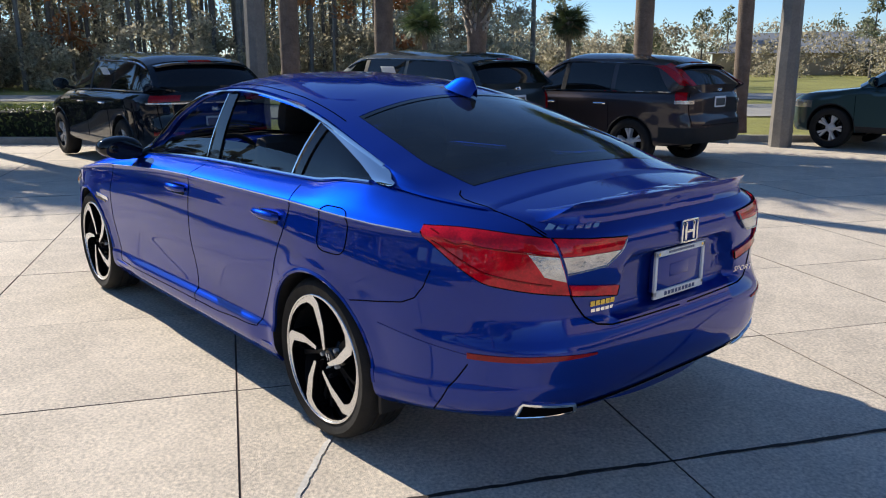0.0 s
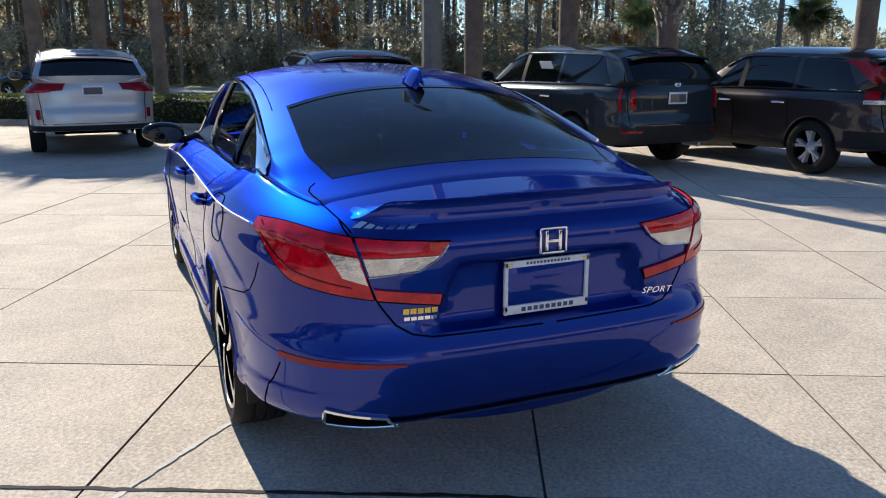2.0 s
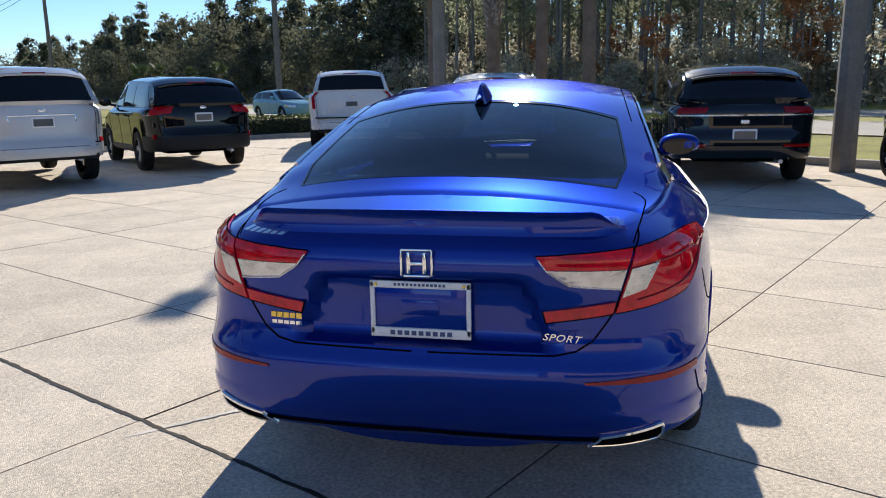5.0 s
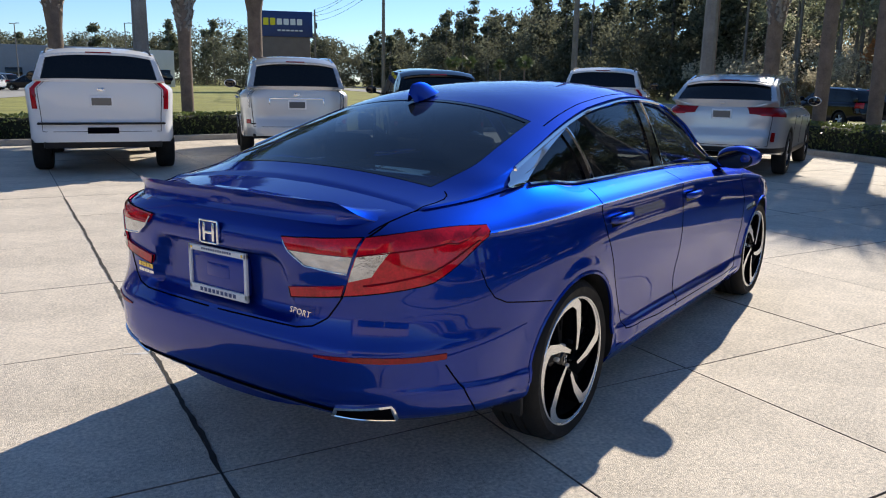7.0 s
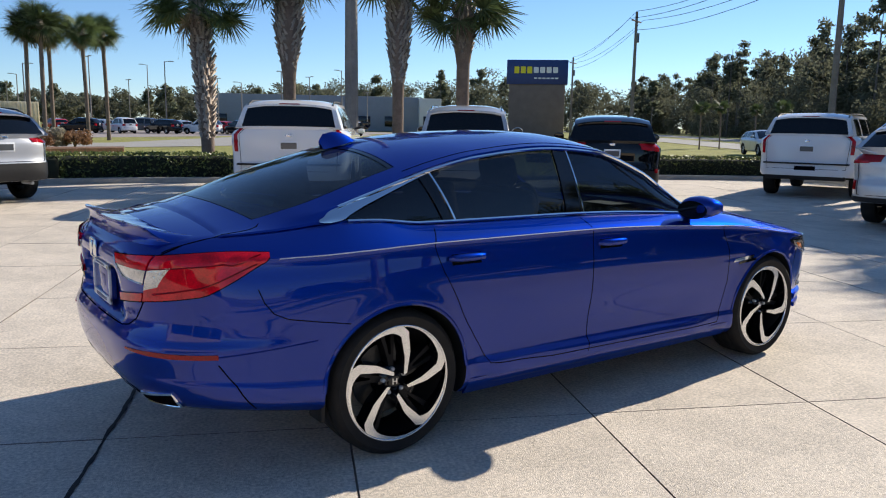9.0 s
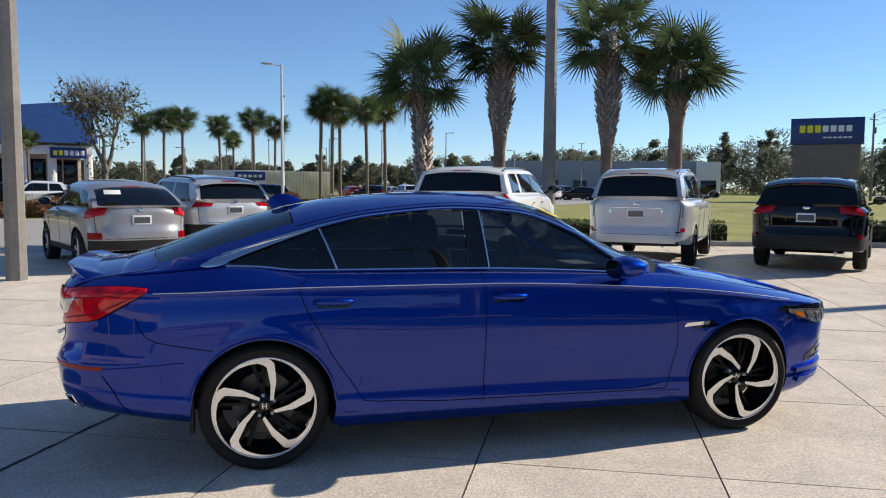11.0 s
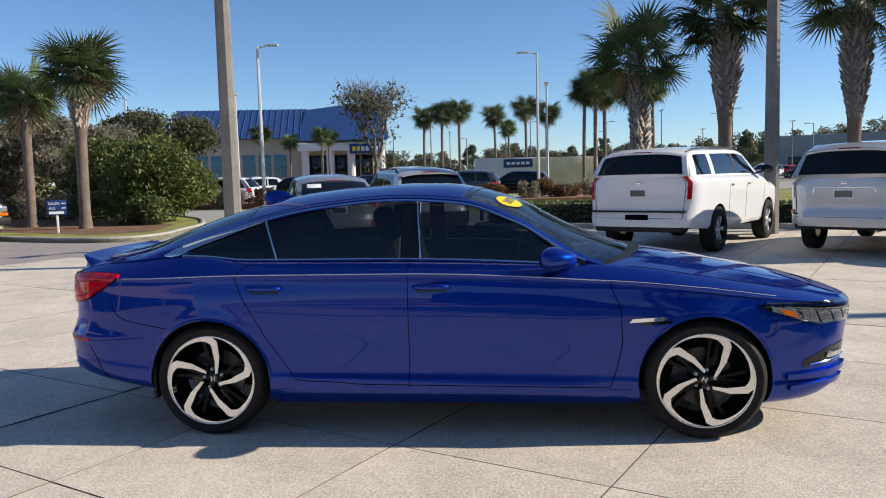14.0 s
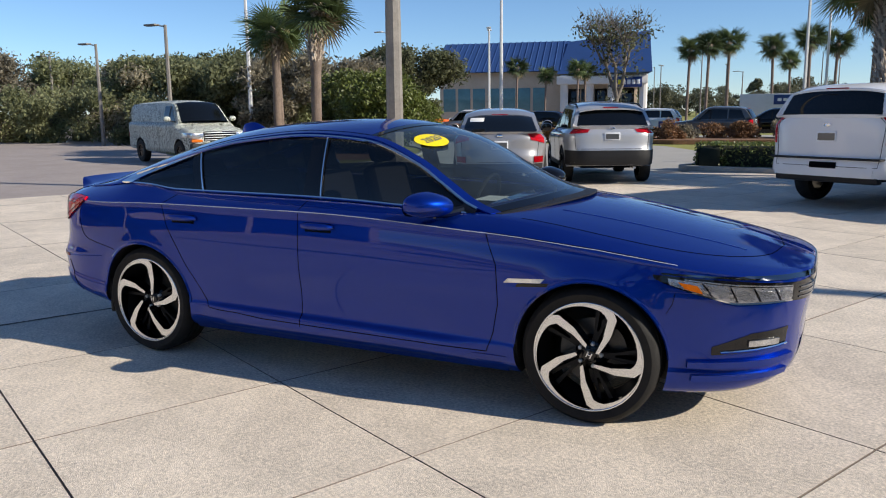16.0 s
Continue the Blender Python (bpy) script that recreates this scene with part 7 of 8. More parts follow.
def broad_tree(name, x, y, h, spread, leafmat, label, leaves=260, size=0.16, clumps=46, trunk_r=0.22, bare=0.0, z=-0.05, seed=1, low_brush=False):
    """Tree with forked limbs and an uneven, gappy crown; bare adds leafless twigs."""
    R = random.Random(seed)
    groups, ends = [], []

    def grow(p, d, l, r, depth):
        pts, rad, q = [tuple(p)], [r], Vector(p)
        for k in range(4):
            d = (d + Vector((R.uniform(-0.22, 0.22), R.uniform(-0.22, 0.22), R.uniform(-0.05, 0.16)))).normalized()
            q = q + d * l / 4
            pts.append(tuple(q))
            rad.append(r * (1 - 0.14 * (k + 1)))
        groups.append((*stem(pts, rad, 6 if depth else 9), M["bark"] if not bare else M["twig"]))
        if depth >= 3:
            ends.append(q)
            return
        for _ in range(3 if depth < 2 else 2 + (bare > 0)):
            nd = (d + Vector((R.uniform(-1, 1), R.uniform(-1, 1), R.uniform(-0.1, 0.8))) * 0.75).normalized()
            grow(q, nd, l * R.uniform(0.6, 0.8), r * 0.55, depth + 1)
        ends.append(q)
    grow(Vector((0, 0, 0)), Vector((0, 0, 1)), h * 0.30, trunk_r, 0)
    ob = thing(name, label, "tree", pose(x, y, z))
    E = np.array([tuple(e) for e in ends])
    E[:, :2] *= spread / max(1e-3, np.percentile(np.hypot(E[:, 0], E[:, 1]), 92)) * 0.8
    part("limb", big_mesh("limb", groups), None, ob)
    top = E[E[:, 2] > h * 0.22]
    if low_brush:
        top = np.concatenate([top, np.array([(R.uniform(-0.9, 0.9) * spread, R.uniform(-0.9, 0.9) * spread, h * R.uniform(0.05, 0.5)) for _ in range(26)])])
    if bare:
        tw = []
        for e in ends:
            for _ in range(int(7 * bare)):
                dd = Vector((R.uniform(-1, 1), R.uniform(-1, 1), R.uniform(0.1, 1.5))).normalized() * R.uniform(0.5, 1.3)
                tw.append((*stem([tuple(e), tuple(e + dd * 0.5 + Vector((0, 0, 0.05))), tuple(e + dd)], [0.014, 0.010, 0.005], 4), M["twig"]))
        tagged(part("twig", big_mesh("twig", tw), None, ob), kind="stuff")
        top = np.array([tuple(e) for e in ends if R.random() < 0.5])
    rs = [spread * R.uniform(0.16, 0.30) for _ in top]
    V, F = leaf_cloud(top, rs, leaves, size, 0.75, 0.4)
    part("crown", big_mesh("crown", [(V, F, leafmat)]), None, ob)
    return ob


x, y = polar(116.4, 46)
broad_tree("oak_tree", x, y, 7.0, 4.2, M["oak"], "dark green evergreen oak", seed=3, leaves=640, size=0.105)
x, y = polar(102.0, 42)
broad_tree("bare_tree", x, y, 7.6, 4.4, M["oak"], "half-bare tree with pale twigs and olive leaves", seed=5, bare=1.8, leaves=90, size=0.10, trunk_r=0.25)
WESTWOOD = [(126.0, 40, 6.2, 3.6), (129.5, 46, 6.5, 4.0), (133.0, 44, 6.0, 3.8), (136.0, 52, 6.5, 4.0), (139.0, 50, 6.8, 4.2), (142.5, 58, 7.0, 4.5), (146.0, 56, 7.5, 4.5), (150.0, 62, 7.5, 5.0), (123.0, 48, 6.0, 3.4), (154.5, 60, 7.5, 5.0), (120.0, 52, 5.2, 3.2), (131.0, 54, 6.8, 4.2)]
for i, (az, dist, h, sp) in enumerate(WESTWOOD):
    x, y = polar(az, dist, (2.37, -4.36))
    broad_tree("roadside_tree", x, y, h * 0.9, sp, M["oak"] if i % 3 else M["brush"], "olive green tree in the row along the drive" if i % 3 else "thin brownish tree in the row along the drive", seed=20 + i, leaves=520, size=0.115, low_brush=True)


def wood(name, spots, label, n=26, s=0.25, low="brush"):
    """Far woods: tall pines with bare lower trunks over dense winter brush."""
    groups = []
    cs, rs, bs, br, rs_au, au = [], [], [], [], [], []
    for x, y, h, kind in spots:
        if kind == 0:
            lean = (rng.random(2) - 0.5) * 0.06
            groups.append((*stem([(x + lean[0] * h * t, y + lean[1] * h * t, h * t - 0.1) for t in (0, 0.35, 0.7, 1.0)], [0.16, 0.13, 0.09, 0.03], 6), M["bark"]))
            for _ in range(15):
                t = 0.42 + 0.58 * rng.random()
                a = rng.random() * 6.283
                rr = (1.12 - t) * 3.4 * (0.35 + 0.65 * rng.random())
                cs.append((x + rr * math.cos(a), y + rr * math.sin(a), h * t))
                rs.append(0.65 + 0.6 * rng.random())
        elif kind == 1:
            for _ in range(8):
                a = rng.random() * 6.283
                rr = h * 0.42 * math.sqrt(rng.random())
                bs.append((x + rr * math.cos(a), y + rr * math.sin(a), h * (0.04 + 0.86 * rng.random())))
                br.append(h * (0.15 + 0.12 * rng.random()))
        else:
            for _ in range(7):
                a = rng.random() * 6.283
                rr = h * 0.25 * math.sqrt(rng.random())
                au.append((x + rr * math.cos(a), y + rr * math.sin(a), h * (0.45 + 0.55 * rng.random())))
                rs_au.append(h * 0.12)
            groups.append((*stem([(x, y, 0), (x, y, h * 0.9)], [0.12, 0.04], 5), M["twig"]))
    for c, r, cnt, ls, m in ((cs, rs, n, s, M["pine"]), (bs, br, n * 2 + 8, s * 0.8, M[low]), (au, rs_au, 60, 0.18, M["autumn"])):
        if c:
            groups.append((*leaf_cloud(c, r, cnt, ls, 0.7, 0.3), m))
    ob = part(name, big_mesh(name, groups))
    return tagged(ob, label, "woods", kind="stuff")


def strip(u0, u1, n0, n1, count, hmin, hmax, kinds):
    out = []
    for _ in range(count):
        a, b = u0 + (u1 - u0) * rng.random(), n0 + (n1 - n0) * rng.random()
        out.append((a * 0.63 + b * 0.777, a * 0.777 - b * 0.63, hmin + (hmax - hmin) * rng.random(), kinds))
    return out


wood("pine_wood", strip(-5, 60, 41, 72, 210, 13, 19, 0) + strip(-6, 60, 40, 52, 130, 2.0, 5.0, 1) + strip(-6, 60, 48, 70, 120, 5, 10, 1) + strip(0, 45, 40, 46, 7, 5, 7, 2), "dark winter pine wood with brush beneath, beyond the road", 44, 0.18)
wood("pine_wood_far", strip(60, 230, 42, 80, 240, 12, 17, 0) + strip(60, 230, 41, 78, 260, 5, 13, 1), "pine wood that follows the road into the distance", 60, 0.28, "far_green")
wood("pine_wood_south", strip(-110, -8, 72, 120, 26, 6, 9, 0) + strip(-110, -8, 70, 120, 190, 3, 7, 1), "low scattered trees beyond the road's far end")
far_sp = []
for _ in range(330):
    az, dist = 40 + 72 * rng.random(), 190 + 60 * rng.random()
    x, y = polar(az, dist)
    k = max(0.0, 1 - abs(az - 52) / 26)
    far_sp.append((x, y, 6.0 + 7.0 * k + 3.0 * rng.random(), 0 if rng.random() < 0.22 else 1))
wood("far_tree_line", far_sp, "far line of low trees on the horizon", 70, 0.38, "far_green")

# ---------------------------------------------------------------- poles, lamps and signs
M["pole"] = material("grey_concrete_pole", (0.22, 0.205, 0.185), 0.85, vary=0.2, scale=3, spots=0.12, bump=0.25, bscale=60)
M["pole_white"] = material("white_metal_pole", (0.62, 0.62, 0.62), 0.5, vary=0.08, scale=4)
M["wood_pole"] = material("grey_wood_pole", (0.19, 0.165, 0.145), 0.9, vary=0.25, scale=3, bump=0.3, bscale=30)


def lamp_pole(x, y, h, r, name="lamp_pole", mat=None, label="tall grey concrete lamp pole", arm=1, rz=0.0, group="lamp poles on the lot", sides=8):
    t = thing(name, label, "lamp pole", pose(x, y, -0.02, 0, 0, rz), group)
    m = mat or M["pole"]
    part("shaft", tube([(0, 0, 0), (0, 0, h * 0.5), (0, 0, h)], [r, r * 0.82, r * 0.62], sides), m, t, sharp=30)
    for k in range(arm):
        s = 1 if k == 0 else -1
        a = part("arm", tube([(0, 0, h - 0.08), (s * 0.5, 0, h + 0.02)], 0.035, 6), m, t)
        part("lamp_head", box_bm((s * 0.80, 0, h + 0.03), (0.66, 0.32, 0.085), 0.03), M["grey_paint"] if mat is None else mat, t)
    return t


for x, y, r, rz in ((8.58, -4.05, 0.19, 200), (16.2, 4.05, 0.19, 190), (2.92, -11.54, 0.20, 160), (5.75, 12.5, 0.17, 240), (-4.8, 8.23, 0.16, 300)):
    lamp_pole(x, y, 8.6, r, rz=rz)
for az, dist, h, arms in ((109.8, 42.5, 8.4, 1), (111.3, 60, 7.6, 2), (89.8, 45, 8.2, 1), (89.0, 59, 7.9, 2), (127.5, 38, 7.0, 1), (118.5, 60, 7.5, 1)):
    x, y = polar(az, dist)
    lamp_pole(x, y, h, 0.11, "far_lamp_pole", M["pole_white"], "thin white lamp pole", arms, (0 if 105 < az < 112 else 180) if arms == 1 else az, "far lamp poles", 6)
for az, dist, h in ((139.6, 44, 5.1), (135.2, 37, 5.4), (142.4, 58, 5.4), (144.4, 66, 5.2)):
    x, y = polar(az, dist, (2.37, -4.36))
    lamp_pole(x, y, h, 0.11, "far_lamp_pole", M["pole"], "grey lamp pole along the drive", 1, 180, "far lamp poles", 6)
for i in range(26):
    az = 60 + 50 * i / 26 + 0.8 * rng.normal()
    x, y = polar(az, 95 + 40 * rng.random())
    lamp_pole(x, y, 6.0 + 3.5 * rng.random(), 0.10, "far_lamp_pole", M["pole"], "distant thin lamp pole", 1 + i % 2, 90 * i, "far lamp poles", 5)


def utility_pole(x, y, h, rz):
    t = thing("utility_pole", "grey wooden utility pole with cross arm", "utility pole", pose(x, y, -0.05, 0, 0, rz), "utility poles along the road")
    part("shaft", tube([(0, 0, 0), (0, 0, h)], [0.19, 0.12], 8), M["wood_pole"], t)
    part("cross_arm", box_bm((0, 0, h - 0.8), (2.2, 0.1, 0.12), 0.01), M["wood_pole"], t)
    part("transformer", tube([(0.3, 0, h - 2.6), (0.3, 0, h - 1.8)], 0.22, 10), M["grey_paint"], t)
    return t


U = []
for az, dist, h in ((39.6, 72, 11.5), (44.4, 118, 11.5), (26.0, 46, 11.5), (-46.8, 52, 11.0)):
    x, y = polar(az, dist, (-4.16, -2.18) if az > 0 else (-3.97, 2.43))
    U.append((x, y, h))
    utility_pole(x, y, h, 20)
for (xa, ya, ha), (xb, yb, hb) in ((U[1], U[0]), (U[0], U[2])):
    for dz, dx in ((-0.7, -0.9), (-0.7, 0.9), (-1.6, 0), (0, 0)):
        pts = []
        for t in lin(0, 1, 14):
            pts.append((xa + (xb - xa) * t + dx, ya + (yb - ya) * t, ha + (hb - ha) * t + dz - 4 * 0.7 * t * (1 - t)))
        tagged(part("power_line", tube(pts, 0.02, 4), M["gap"]), "thin dark sagging power line between the poles", "cable")

# big roadside sign: blue board on a brown block
sx, sy = polar(48.9, 101, (-1.55, -4.93))
M["brown_block"] = material("brown_stucco", (0.20, 0.15, 0.125), 0.9, vary=0.12, scale=1)
big = thing("roadside_sign", "tall brown sign block with a blue lettered board", "sign", pose(sx, sy, 0, 0, 0, -43))
part("block", box_bm((0, 0, 3.3), (7.0, 2.0, 6.6), 0.05), M["brown_block"], big)
part("board", box_bm((0, 0, 8.1), (7.6, 2.3, 3.0), 0.05), M["blue_sign"], big)
for k in range(7):
    part("letter_bar", box_bm((-2.55 + 0.80 * k, -1.17, 8.35), (0.62, 0.06, 0.85 if k < 3 else 0.72), 0.08), M["yellow_sign"] if k < 3 else M["white_sign"], big)
for k in range(6):
    part("line_bar", box_bm((-0.2 + 0.52 * k, -1.17, 7.35), (0.40, 0.05, 0.18), 0.02), M["white_sign"], big)

# small arrow sign on the island
x, y = -13.2, 16.1
sg_ = thing("arrow_sign", "small blue direction sign on a white post", "sign", pose(x, y, 0.08, 0, 0, 30) @ Matrix.Diagonal((0.7, 0.7, 0.7, 1)))
part("post", box_bm((0, 0, 0.45), (0.09, 0.09, 0.9), 0.01), M["white_sign"], sg_)
brd = part("board", box_bm((0, -0.05, 1.08), (0.75, 0.04, 0.62), 0.01), M["blue_sign"], sg_)
lettering("word", "SALES", 0.17, M["white_sign"], brd, (-0.10, -0.073, 1.25), 0, width=0.42)
lettering("word", "ALL", 0.17, M["white_sign"], brd, (-0.16, -0.073, 1.06), 0, width=0.26)
part("line_bar", box_bm((-0.02, -0.073, 0.87), (0.56, 0.006, 0.11)), M["white_sign"], brd)
for zz in (1.25, 1.06):
    part("arrow", box_bm((0.26, -0.073, zz), (0.16, 0.006, 0.04)), M["white_sign"], brd)
x, y = polar(100.3, 40, (2.37, -4.36))
s2 = thing("bed_sign", "small blue sign in the planting bed", "sign", pose(x, y, 0.12, 0, 0, 10))
part("board", box_bm((0, 0, 0.55), (0.8, 0.05, 0.6), 0.01), M["blue_sign"], s2)
part("post", box_bm((0, 0.05, 0.2), (0.06, 0.06, 0.5), 0.005), M["white_sign"], s2)
part("line_bar", box_bm((0, -0.028, 0.60), (0.6, 0.006, 0.09)), M["white_sign"], s2)
part("line_bar", box_bm((0, -0.028, 0.44), (0.5, 0.006, 0.09)), M["white_sign"], s2)

# ---------------------------------------------------------------- far buildings
M["stucco"] = material("beige_stucco", (0.52, 0.43, 0.33), 0.9, vary=0.1, scale=0.5)
M["blue_roof"] = material("blue_metal_roof", (0.030, 0.075, 0.22), 0.45, vary=0.08, scale=0.4, metal=0.2)
M["window_teal"] = material("teal_window", (0.10, 0.22, 0.24), 0.1, vary=0.15, scale=0.5)
M["white_wall"] = material("white_wall", (0.66, 0.65, 0.62), 0.8, vary=0.05, scale=0.5)
M["grey_wall"] = material("grey_wall", (0.26, 0.28, 0.31), 0.8, vary=0.06, scale=0.3)
bx, by = -25.2, 80.5
hall = thing("dealership_hall", "beige dealership hall with a steep blue metal roof and white columns", "building", pose(bx, by, 0, 0, 0, 14))
part("wall", box_bm((-6.5, 9, 3.0), (14.5, 14, 6.0), 0.02), M["stucco"], hall)
part("wall", box_bm((4.6, 8, 2.8), (8.4, 12, 5.6), 0.02), M["stucco"], hall)
rf = bmesh.new()
vs = [rf.verts.new(p) for p in ((-14.5, 0.8, 6.0), (1, 0.8, 6.0), (1, 9, 9.9), (-14.5, 9, 9.9), (-14.5, 17, 6.0), (1, 17, 6.0))]
for f in ((0, 1, 2, 3), (3, 2, 5, 4), (0, 3, 4), (1, 5, 2)):
    rf.faces.new([vs[i] for i in f])
rt = part("roof", rf, M["blue_roof"], hall, smooth=False)
for k in range(21):
    part("roof_rib", tube([(-14.3 + 0.73 * k, 0.8, 6.05), (-14.3 + 0.73 * k, 9, 9.95)], 0.06, 4), M["blue_roof"], rt)
rf = bmesh.new()
vs = [rf.verts.new(p) for p in ((0.0, 0.0, 5.6), (10.2, -1.5, 5.6), (10.2, 8, 10.8), (0.8, 8, 9.7), (0, 15, 6.0), (10.2, 15, 6.0))]
for f in ((0, 1, 2, 3), (3, 2, 5, 4), (0, 3, 4), (1, 5, 2)):
    rf.faces.new([vs[i] for i in f])
part("roof", rf, M["blue_roof"], hall, smooth=False)
for k in range(7):
    wn_ = part("window", box_bm((-12.6 + 1.75 * k, 1.97, 2.9), (1.45, 0.08, 2.6), 0.02), M["window_teal"], hall)
for k in range(5):
    part("window", box_bm((1.8 + 1.5 * k, 1.96, 2.4), (1.35, 0.08, 3.2), 0.02), M["dark_glass"], hall)
for k in (0.8, 3.6, 6.0, 9.4):
    part("column", tube([(k, 0.6, 0), (k, 0.6, 5.5)], 0.45, 10), M["white_wall"], hall)
part("canopy", box_bm((4.9, 0.9, 4.9), (9.8, 2.2, 0.9), 0.05), M["white_wall"], hall)
part("sign_board", box_bm((7.5, -0.3, 4.6), (3.4, 0.1, 1.1), 0.05), M["blue_sign"], hall)
for k in range(6):
    part("letter_bar", box_bm((6.3 + 0.5 * k, -0.37, 4.6), (0.36, 0.05, 0.5), 0.03), M["yellow_sign"] if k < 2 else M["white_sign"], hall)
x, y = polar(60.2, 150)
sh = thing("grey_hall", "long low grey commercial hall", "building", pose(x, y, 0, 0, 0, -25))
part("wall", box_bm((-14, 0, 3.1), (38, 16, 6.2), 0.05), M["grey_wall"], sh)
part("wall", box_bm((7.0, -1, 3.0), (4, 16, 6.0), 0.05), M["white_wall"], sh)
part("window", box_bm((7, -9.05, 1.6), (2.6, 0.1, 2.4), 0.02), M["dark_glass"], sh)
for k in range(7):
    part("window", box_bm((-30 + 5 * k, -8.05, 1.8), (2.4, 0.1, 1.8), 0.02), M["dark_glass"], sh)
x, y = polar(-64.5, 120, (-3.97, 2.43))
ho = thing("house", "low house with a grey-green hipped roof", "house", pose(x, y, 0, 0, 0, 25))
part("wall", box_bm((0, 0, 1.4), (22, 10, 2.8), 0.02), M["stucco"], ho)
rf = bmesh.new()
vs = [rf.verts.new(p) for p in ((-12, -6, 2.8), (12, -6, 2.8), (12, 6, 2.8), (-12, 6, 2.8), (-6, 0, 5.6), (6, 0, 5.6))]
for f in ((0, 1, 5, 4), (1, 2, 5), (2, 3, 4, 5), (3, 0, 4)):
    rf.faces.new([vs[i] for i in f])
part("roof", rf, M["grey_wall"], ho, smooth=False)
for k in range(4):
    part("window", box_bm((-7 + 4.5 * k, -5.02, 1.5), (1.4, 0.08, 1.3), 0.01), M["dark_glass"], ho)

# unseen building added behind the walk, only to be reflected in the cars
show = thing("showroom", "plain pale unseen building with a dark glazed front, added for reflections", "building", pose(-30, -19, -0.06))
part("wall", box_bm((0, 0, 3.3), (20, 34, 6.6), 0.03), M["stucco"], show)
for k in range(3):
    part("window", box_bm((10.03, -10.6 + 10.6 * k, 1.9), (0.08, 10.2, 3.4), 0.02), M["dark_glass"], show)
part("parapet", box_bm((0, 0, 6.8), (20.5, 34.5, 0.5), 0.05), M["grey_wall"], show)

# container and trailer across the aisle
x, y = polar(87.7, 66)
M["container"] = material("cream_container", (0.74, 0.65, 0.47), 0.7, vary=0.12, scale=1)
ct = thing("storage_container", "cream ribbed storage container", "container", pose(x, y, 0, 0, 0, 0))
part("shell", box_bm((0, 0, 1.35), (5.2, 2.4, 2.5), 0.03), M["container"], ct)
for k in range(20):
    part("rib", box_bm((-2.5 + 0.263 * k, -1.22, 1.35), (0.10, 0.06, 2.3), 0.01), M["container"], ct)
x, y = polar(91.6, 66)
tr = thing("box_trailer", "pale grey box trailer with a dark blue panel", "trailer", pose(x, y, 0, 0, 0, 0))
part("box", box_bm((0, 0, 1.5), (6.0, 2.4, 2.3), 0.04), M["white_wall"], tr)
part("panel", box_bm((0.6, -1.22, 2.2), (2.4, 0.04, 0.7), 0.01), M["blue_sign"], tr)
for k in range(5):
    part("letter_bar", box_bm((-0.2 + 0.4 * k, -1.25, 2.2), (0.28, 0.02, 0.22)), M["white_sign"], tr)
for k in (-1.2, -0.3):
    part("tyre", lathe([(0.0001, -0.1), (0.34, -0.1), (0.36, 0), (0.34, 0.1), (0.0001, 0.1)], 18), M["rubber"], tr, at=pose(k, -1.1, 0.36))

# ---------------------------------------------------------------- far cars
FAR = {}
for nm, paint, h in (("white", "white_paint", 1.72), ("silver", "silver_paint", 1.50), ("dark", "black_paint", 1.62), ("grey", "grey_paint", 1.75), ("red", "red_paint", 1.5), ("orange", "orange_paint", 1.62), ("pale_blue", "sky_paint", 1.52)):
    FAR[nm] = vehicle("far_car", "%s car far off" % nm.replace("_", " "), M[paint], pose(0, 0, -40), L=4.5, W=1.8, H=h, wb=2.65, fo=0.9, belt=1.03, hood=0.98, tail_lean=0.4, wheel=W_SMALL, R=0.33, sill=0.28, clad=False, fine=False, rails=False, spoiler=False)
SPOTS = []
kinds = ["white", "silver", "dark", "grey", "white", "silver", "dark", "red"]
for i in range(16):
    az = 64 + 20.5 * i / 16
    SPOTS.append((*polar(az, 92 + 6 * (i % 2), (0.93, -5.07)), 100 + 20 * (i % 3), kinds[i % 8], "cars on the far parking ground"))
for i in range(10):
    SPOTS.append((*polar(100 + 13 * i / 10, 58 + 5 * (i % 2), (0.93, -5.07)), 180 + 15 * (i % 3), kinds[(i * 3) % 8], "cars before the hall"))
SPOTS += [(*polar(117.1, 75, (2.37, -4.36)), 30, "orange", ""), (*polar(97.2, 46, (2.37, -4.36)), 172, "grey", ""), (*polar(93.4, 47, (2.37, -4.36)), 175, "dark", ""), (*polar(112.6, 50), 175, "white", ""),
          (*polar(22.8, 42, (-4.69, 0.09)), 231, "pale_blue", "cars on the road"), (*polar(9.0, 36, (-4.16, -2.18)), 51, "dark", "cars on the road"), (*polar(12.5, 46, (-4.69, 0.09)), 231, "silver", "cars on the road"), (*polar(31, 50, (-3.75, -2.94)), 231, "silver", "cars on the road")]
for x, y, rz, k, g in SPOTS:
    c = copy_thing(FAR[k], pose(x, y, -0.05, 0, 0, rz))
    if g:
        tagged(c, group=g)
for o in FAR.values():
    for ch in list(o.children_recursive):
        bpy.data.objects.remove(ch)
    bpy.data.objects.remove(o)

# ---------------------------------------------------------------- pavement slabs
A_AX, B_AX = Vector((math.cos(radians(-25.3)), math.sin(radians(-25.3)))), Vector((math.cos(radians(64.7)), math.sin(radians(64.7))))
B_LINES = [-3.47 - 1.22 * k for k in range(26, 0, -1)] + [-3.47, -2.31, -1.06, 0.55] + [2.05 + 1.53 * k for k in range(12)]
slab_meshes = {}


def inside(p, poly):
    r = False
    for (xa, ya), (xb, yb) in zip(poly, poly[1:] + poly[:1]):
        if (ya > p[1]) != (yb > p[1]) and p[0] < (xb - xa) * (p[1] - ya) / (yb - ya) + xa:
            r = not r
    return r


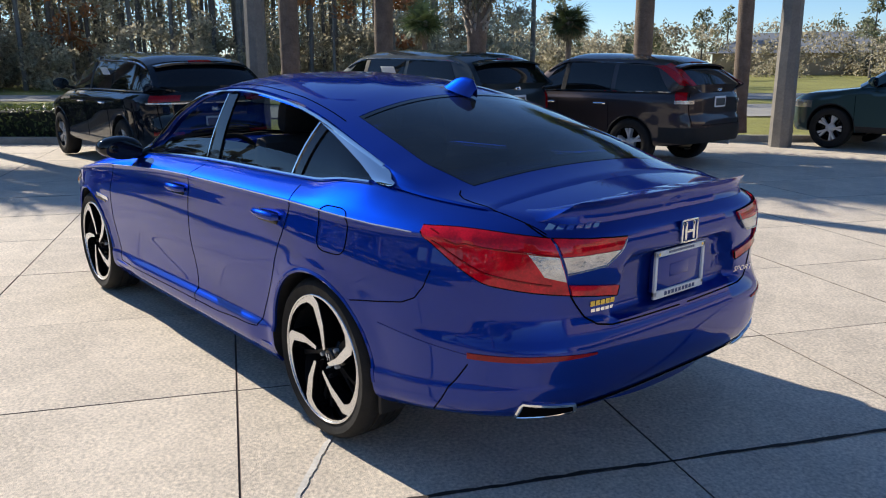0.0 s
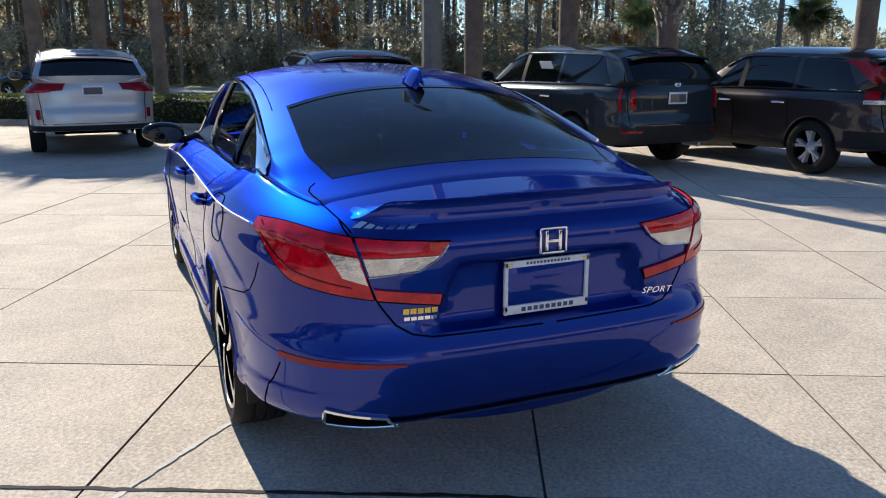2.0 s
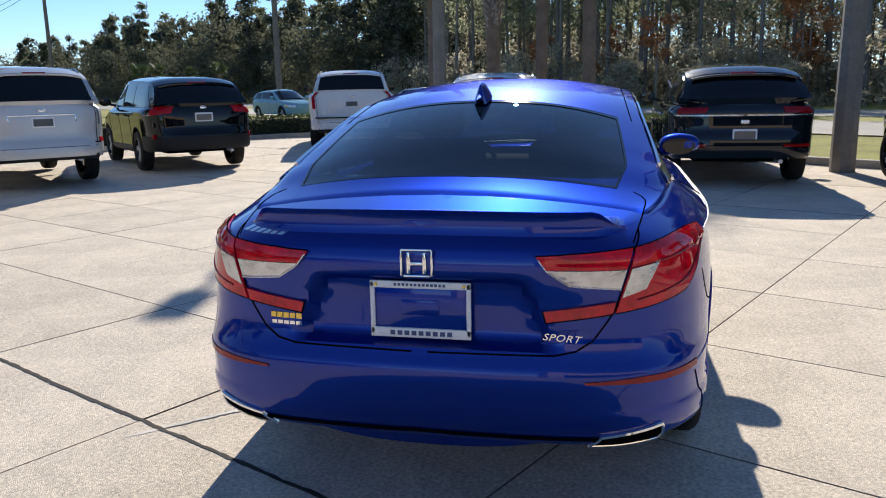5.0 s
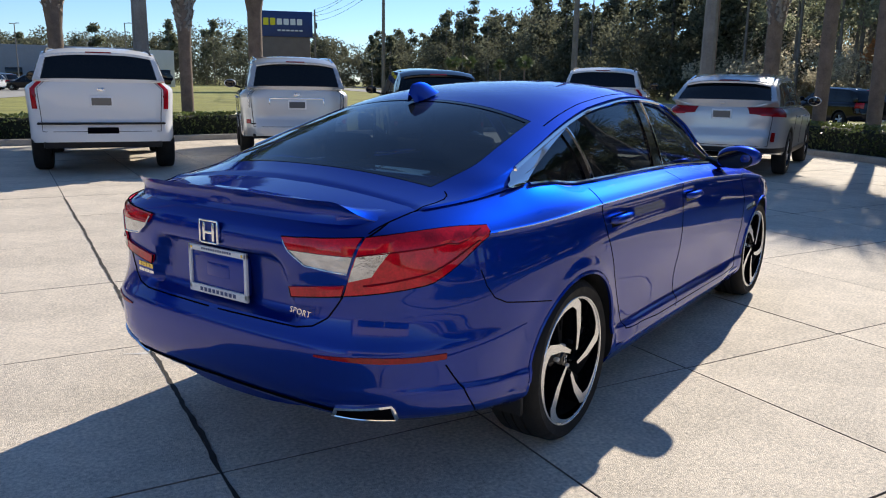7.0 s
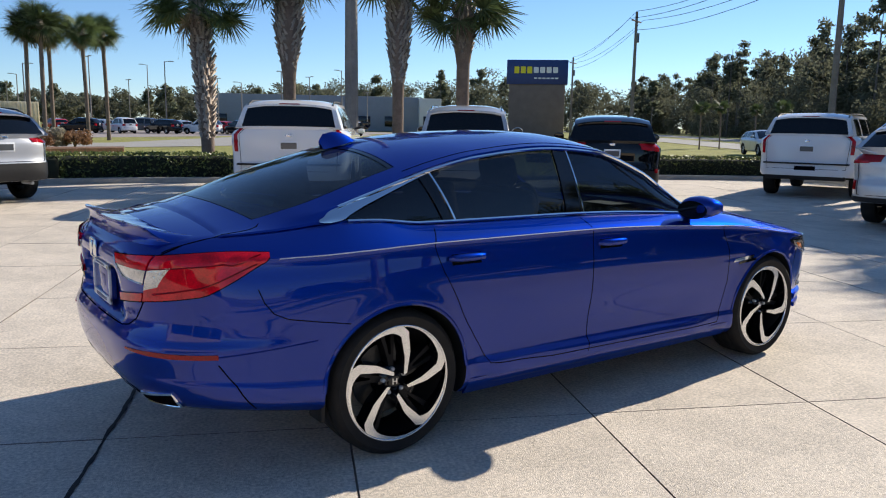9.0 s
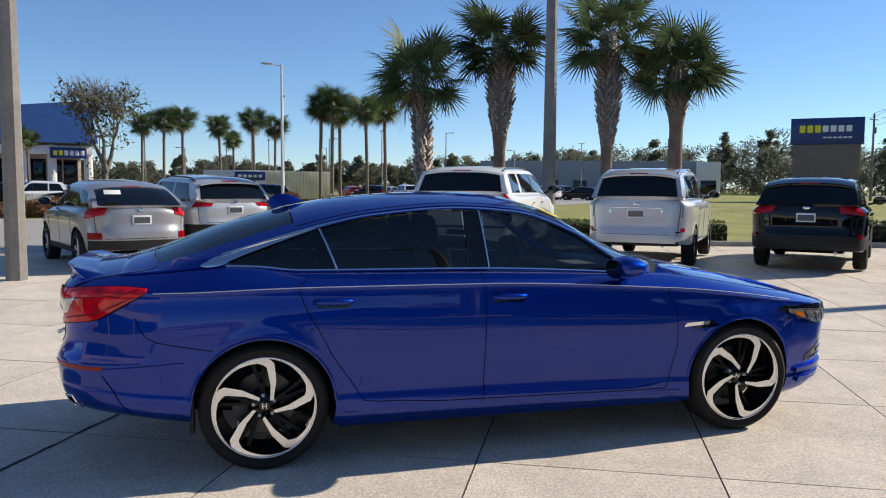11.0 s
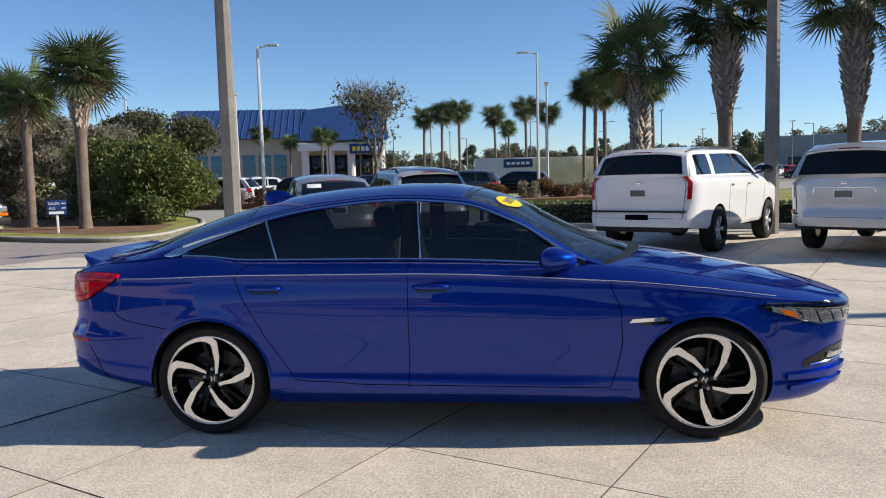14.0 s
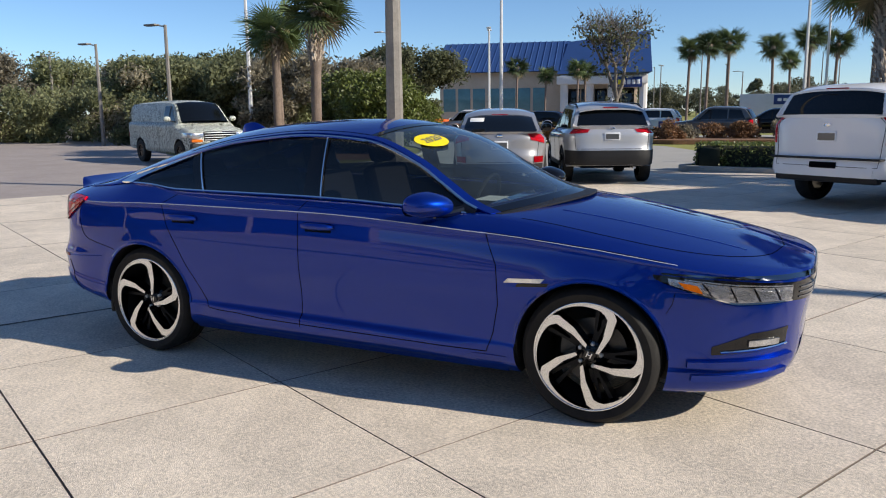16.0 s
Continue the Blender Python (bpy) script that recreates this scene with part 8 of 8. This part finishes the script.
AREA = [(-22, -34), (-5, -22.5), (5.2, -11.6), (10.6, -4.4), (14, -1.4), (19, 5.6), (18, 11.2), (8.4, 14.3), (4.4, 15.6), (0.2, 16.4), (-2.4, 14.9), (-6.4, 12.1), (-7.9, 10.3), (-10.9, 5.0), (-15, -2.4), (-33, -34)]


A_LINES = [-2.23 - 1.25 * k for k in range(28, 0, -1)] + [-2.23, -1.10, 0.16, 1.42] + [1.42 + 1.25 * k for k in range(1, 20)]


def slab_shape(w, h, t=0.012, g=0.0030, c=0.002):
    key = (round(w, 2), round(h, 2))
    if key not in slab_meshes:
        a, b = w / 2 - g, h / 2 - g
        v = [(-a, -b, -t), (a, -b, -t), (a, b, -t), (-a, b, -t), (-a, -b, -c), (a, -b, -c), (a, b, -c), (-a, b, -c), (-a + c, -b + c, 0), (a - c, -b + c, 0), (a - c, b - c, 0), (-a + c, b - c, 0)]
        f = [(0, 1, 5, 4), (1, 2, 6, 5), (2, 3, 7, 6), (3, 0, 4, 7), (4, 5, 9, 8), (5, 6, 10, 9), (6, 7, 11, 10), (7, 4, 8, 11), (8, 9, 10, 11)]
        slab_meshes[key] = mesh_of("slab", v, f, [M["concrete"], M["joint"]], [1] * 8 + [0], False)
    return slab_meshes[key]


slabs = []
for a0, a1 in zip(A_LINES, A_LINES[1:]):
    for b0, b1 in zip(B_LINES, B_LINES[1:]):
        c = A_AX * (a0 + a1) / 2 + B_AX * (b0 + b1) / 2
        if inside(c, AREA):
            slabs.append((c.length, c, a1 - a0, b1 - b0))
slabs.sort(key=lambda s: s[0])
SR = random.Random(4)
rest_v, rest_f, rest_i = [], [], []
for k, (dist, c, w, h) in enumerate(slabs):
    m = pose(c.x, c.y, SR.uniform(-0.0015, 0.0015), SR.uniform(-0.04, 0.04), SR.uniform(-0.04, 0.04), -25.3)
    me = slab_shape(w, h)
    if k < 290:
        part("slab", me, None, pavement, at=m)
    else:
        o = len(rest_v)
        rest_v += [m @ v.co for v in me.vertices]
        rest_f += [tuple(o + q for q in p.vertices) for p in me.polygons]
        rest_i += [1] * 8 + [0]
tagged(part("outer_slabs", mesh_of("outer_slabs", rest_v, rest_f, [M["concrete"], M["joint"]], rest_i, False), None, pavement), kind="stuff")


def ragged(name, p, q, w, mat, z=0.0035, n=90, label=""):
    """A thin strip with frayed edges that wanders along a line on the pavement."""
    p, q = Vector(p), Vector(q)
    t = (q - p).normalized()
    s = Vector((-t.y, t.x))
    v, d = [], 0.0
    for i in range(n + 1):
        d = 0.85 * d + SR.uniform(-0.18, 0.18) * w
        c = p.lerp(q, i / n) + s * d
        e = w * (0.35 + 0.3 * SR.random()) * min(1, 0.3 + i / 6, 0.3 + (n - i) / 6)
        v += [(*(c + s * e), z), (*(c - s * e), z)]
    return part(name, (v, [(2 * i, 2 * i + 1, 2 * i + 3, 2 * i + 2) for i in range(n)]), mat, pavement, label, smooth=False)


M["filler"] = material("joint_filler", (0.035, 0.03, 0.026), 0.9, vary=0.3, scale=8)
for b0, b1 in ((-5.9, -1.1), (-1.1, 2.0), (2.0, 6.6)):
    ragged("joint_filler", A_AX * -2.23 + B_AX * b0, A_AX * -2.23 + B_AX * b1, 0.021, M["filler"], label="dark crumbling joint filler")
M["pale_scuff"] = material("pale_scuff", (0.66, 0.63, 0.58), 0.8, vary=0.2, scale=6)
ragged("scuff_mark", (-1.42, 0.86), (-1.95, 1.42), 0.022, M["pale_scuff"], 0.0030, 40, "pale scuff on the slab")
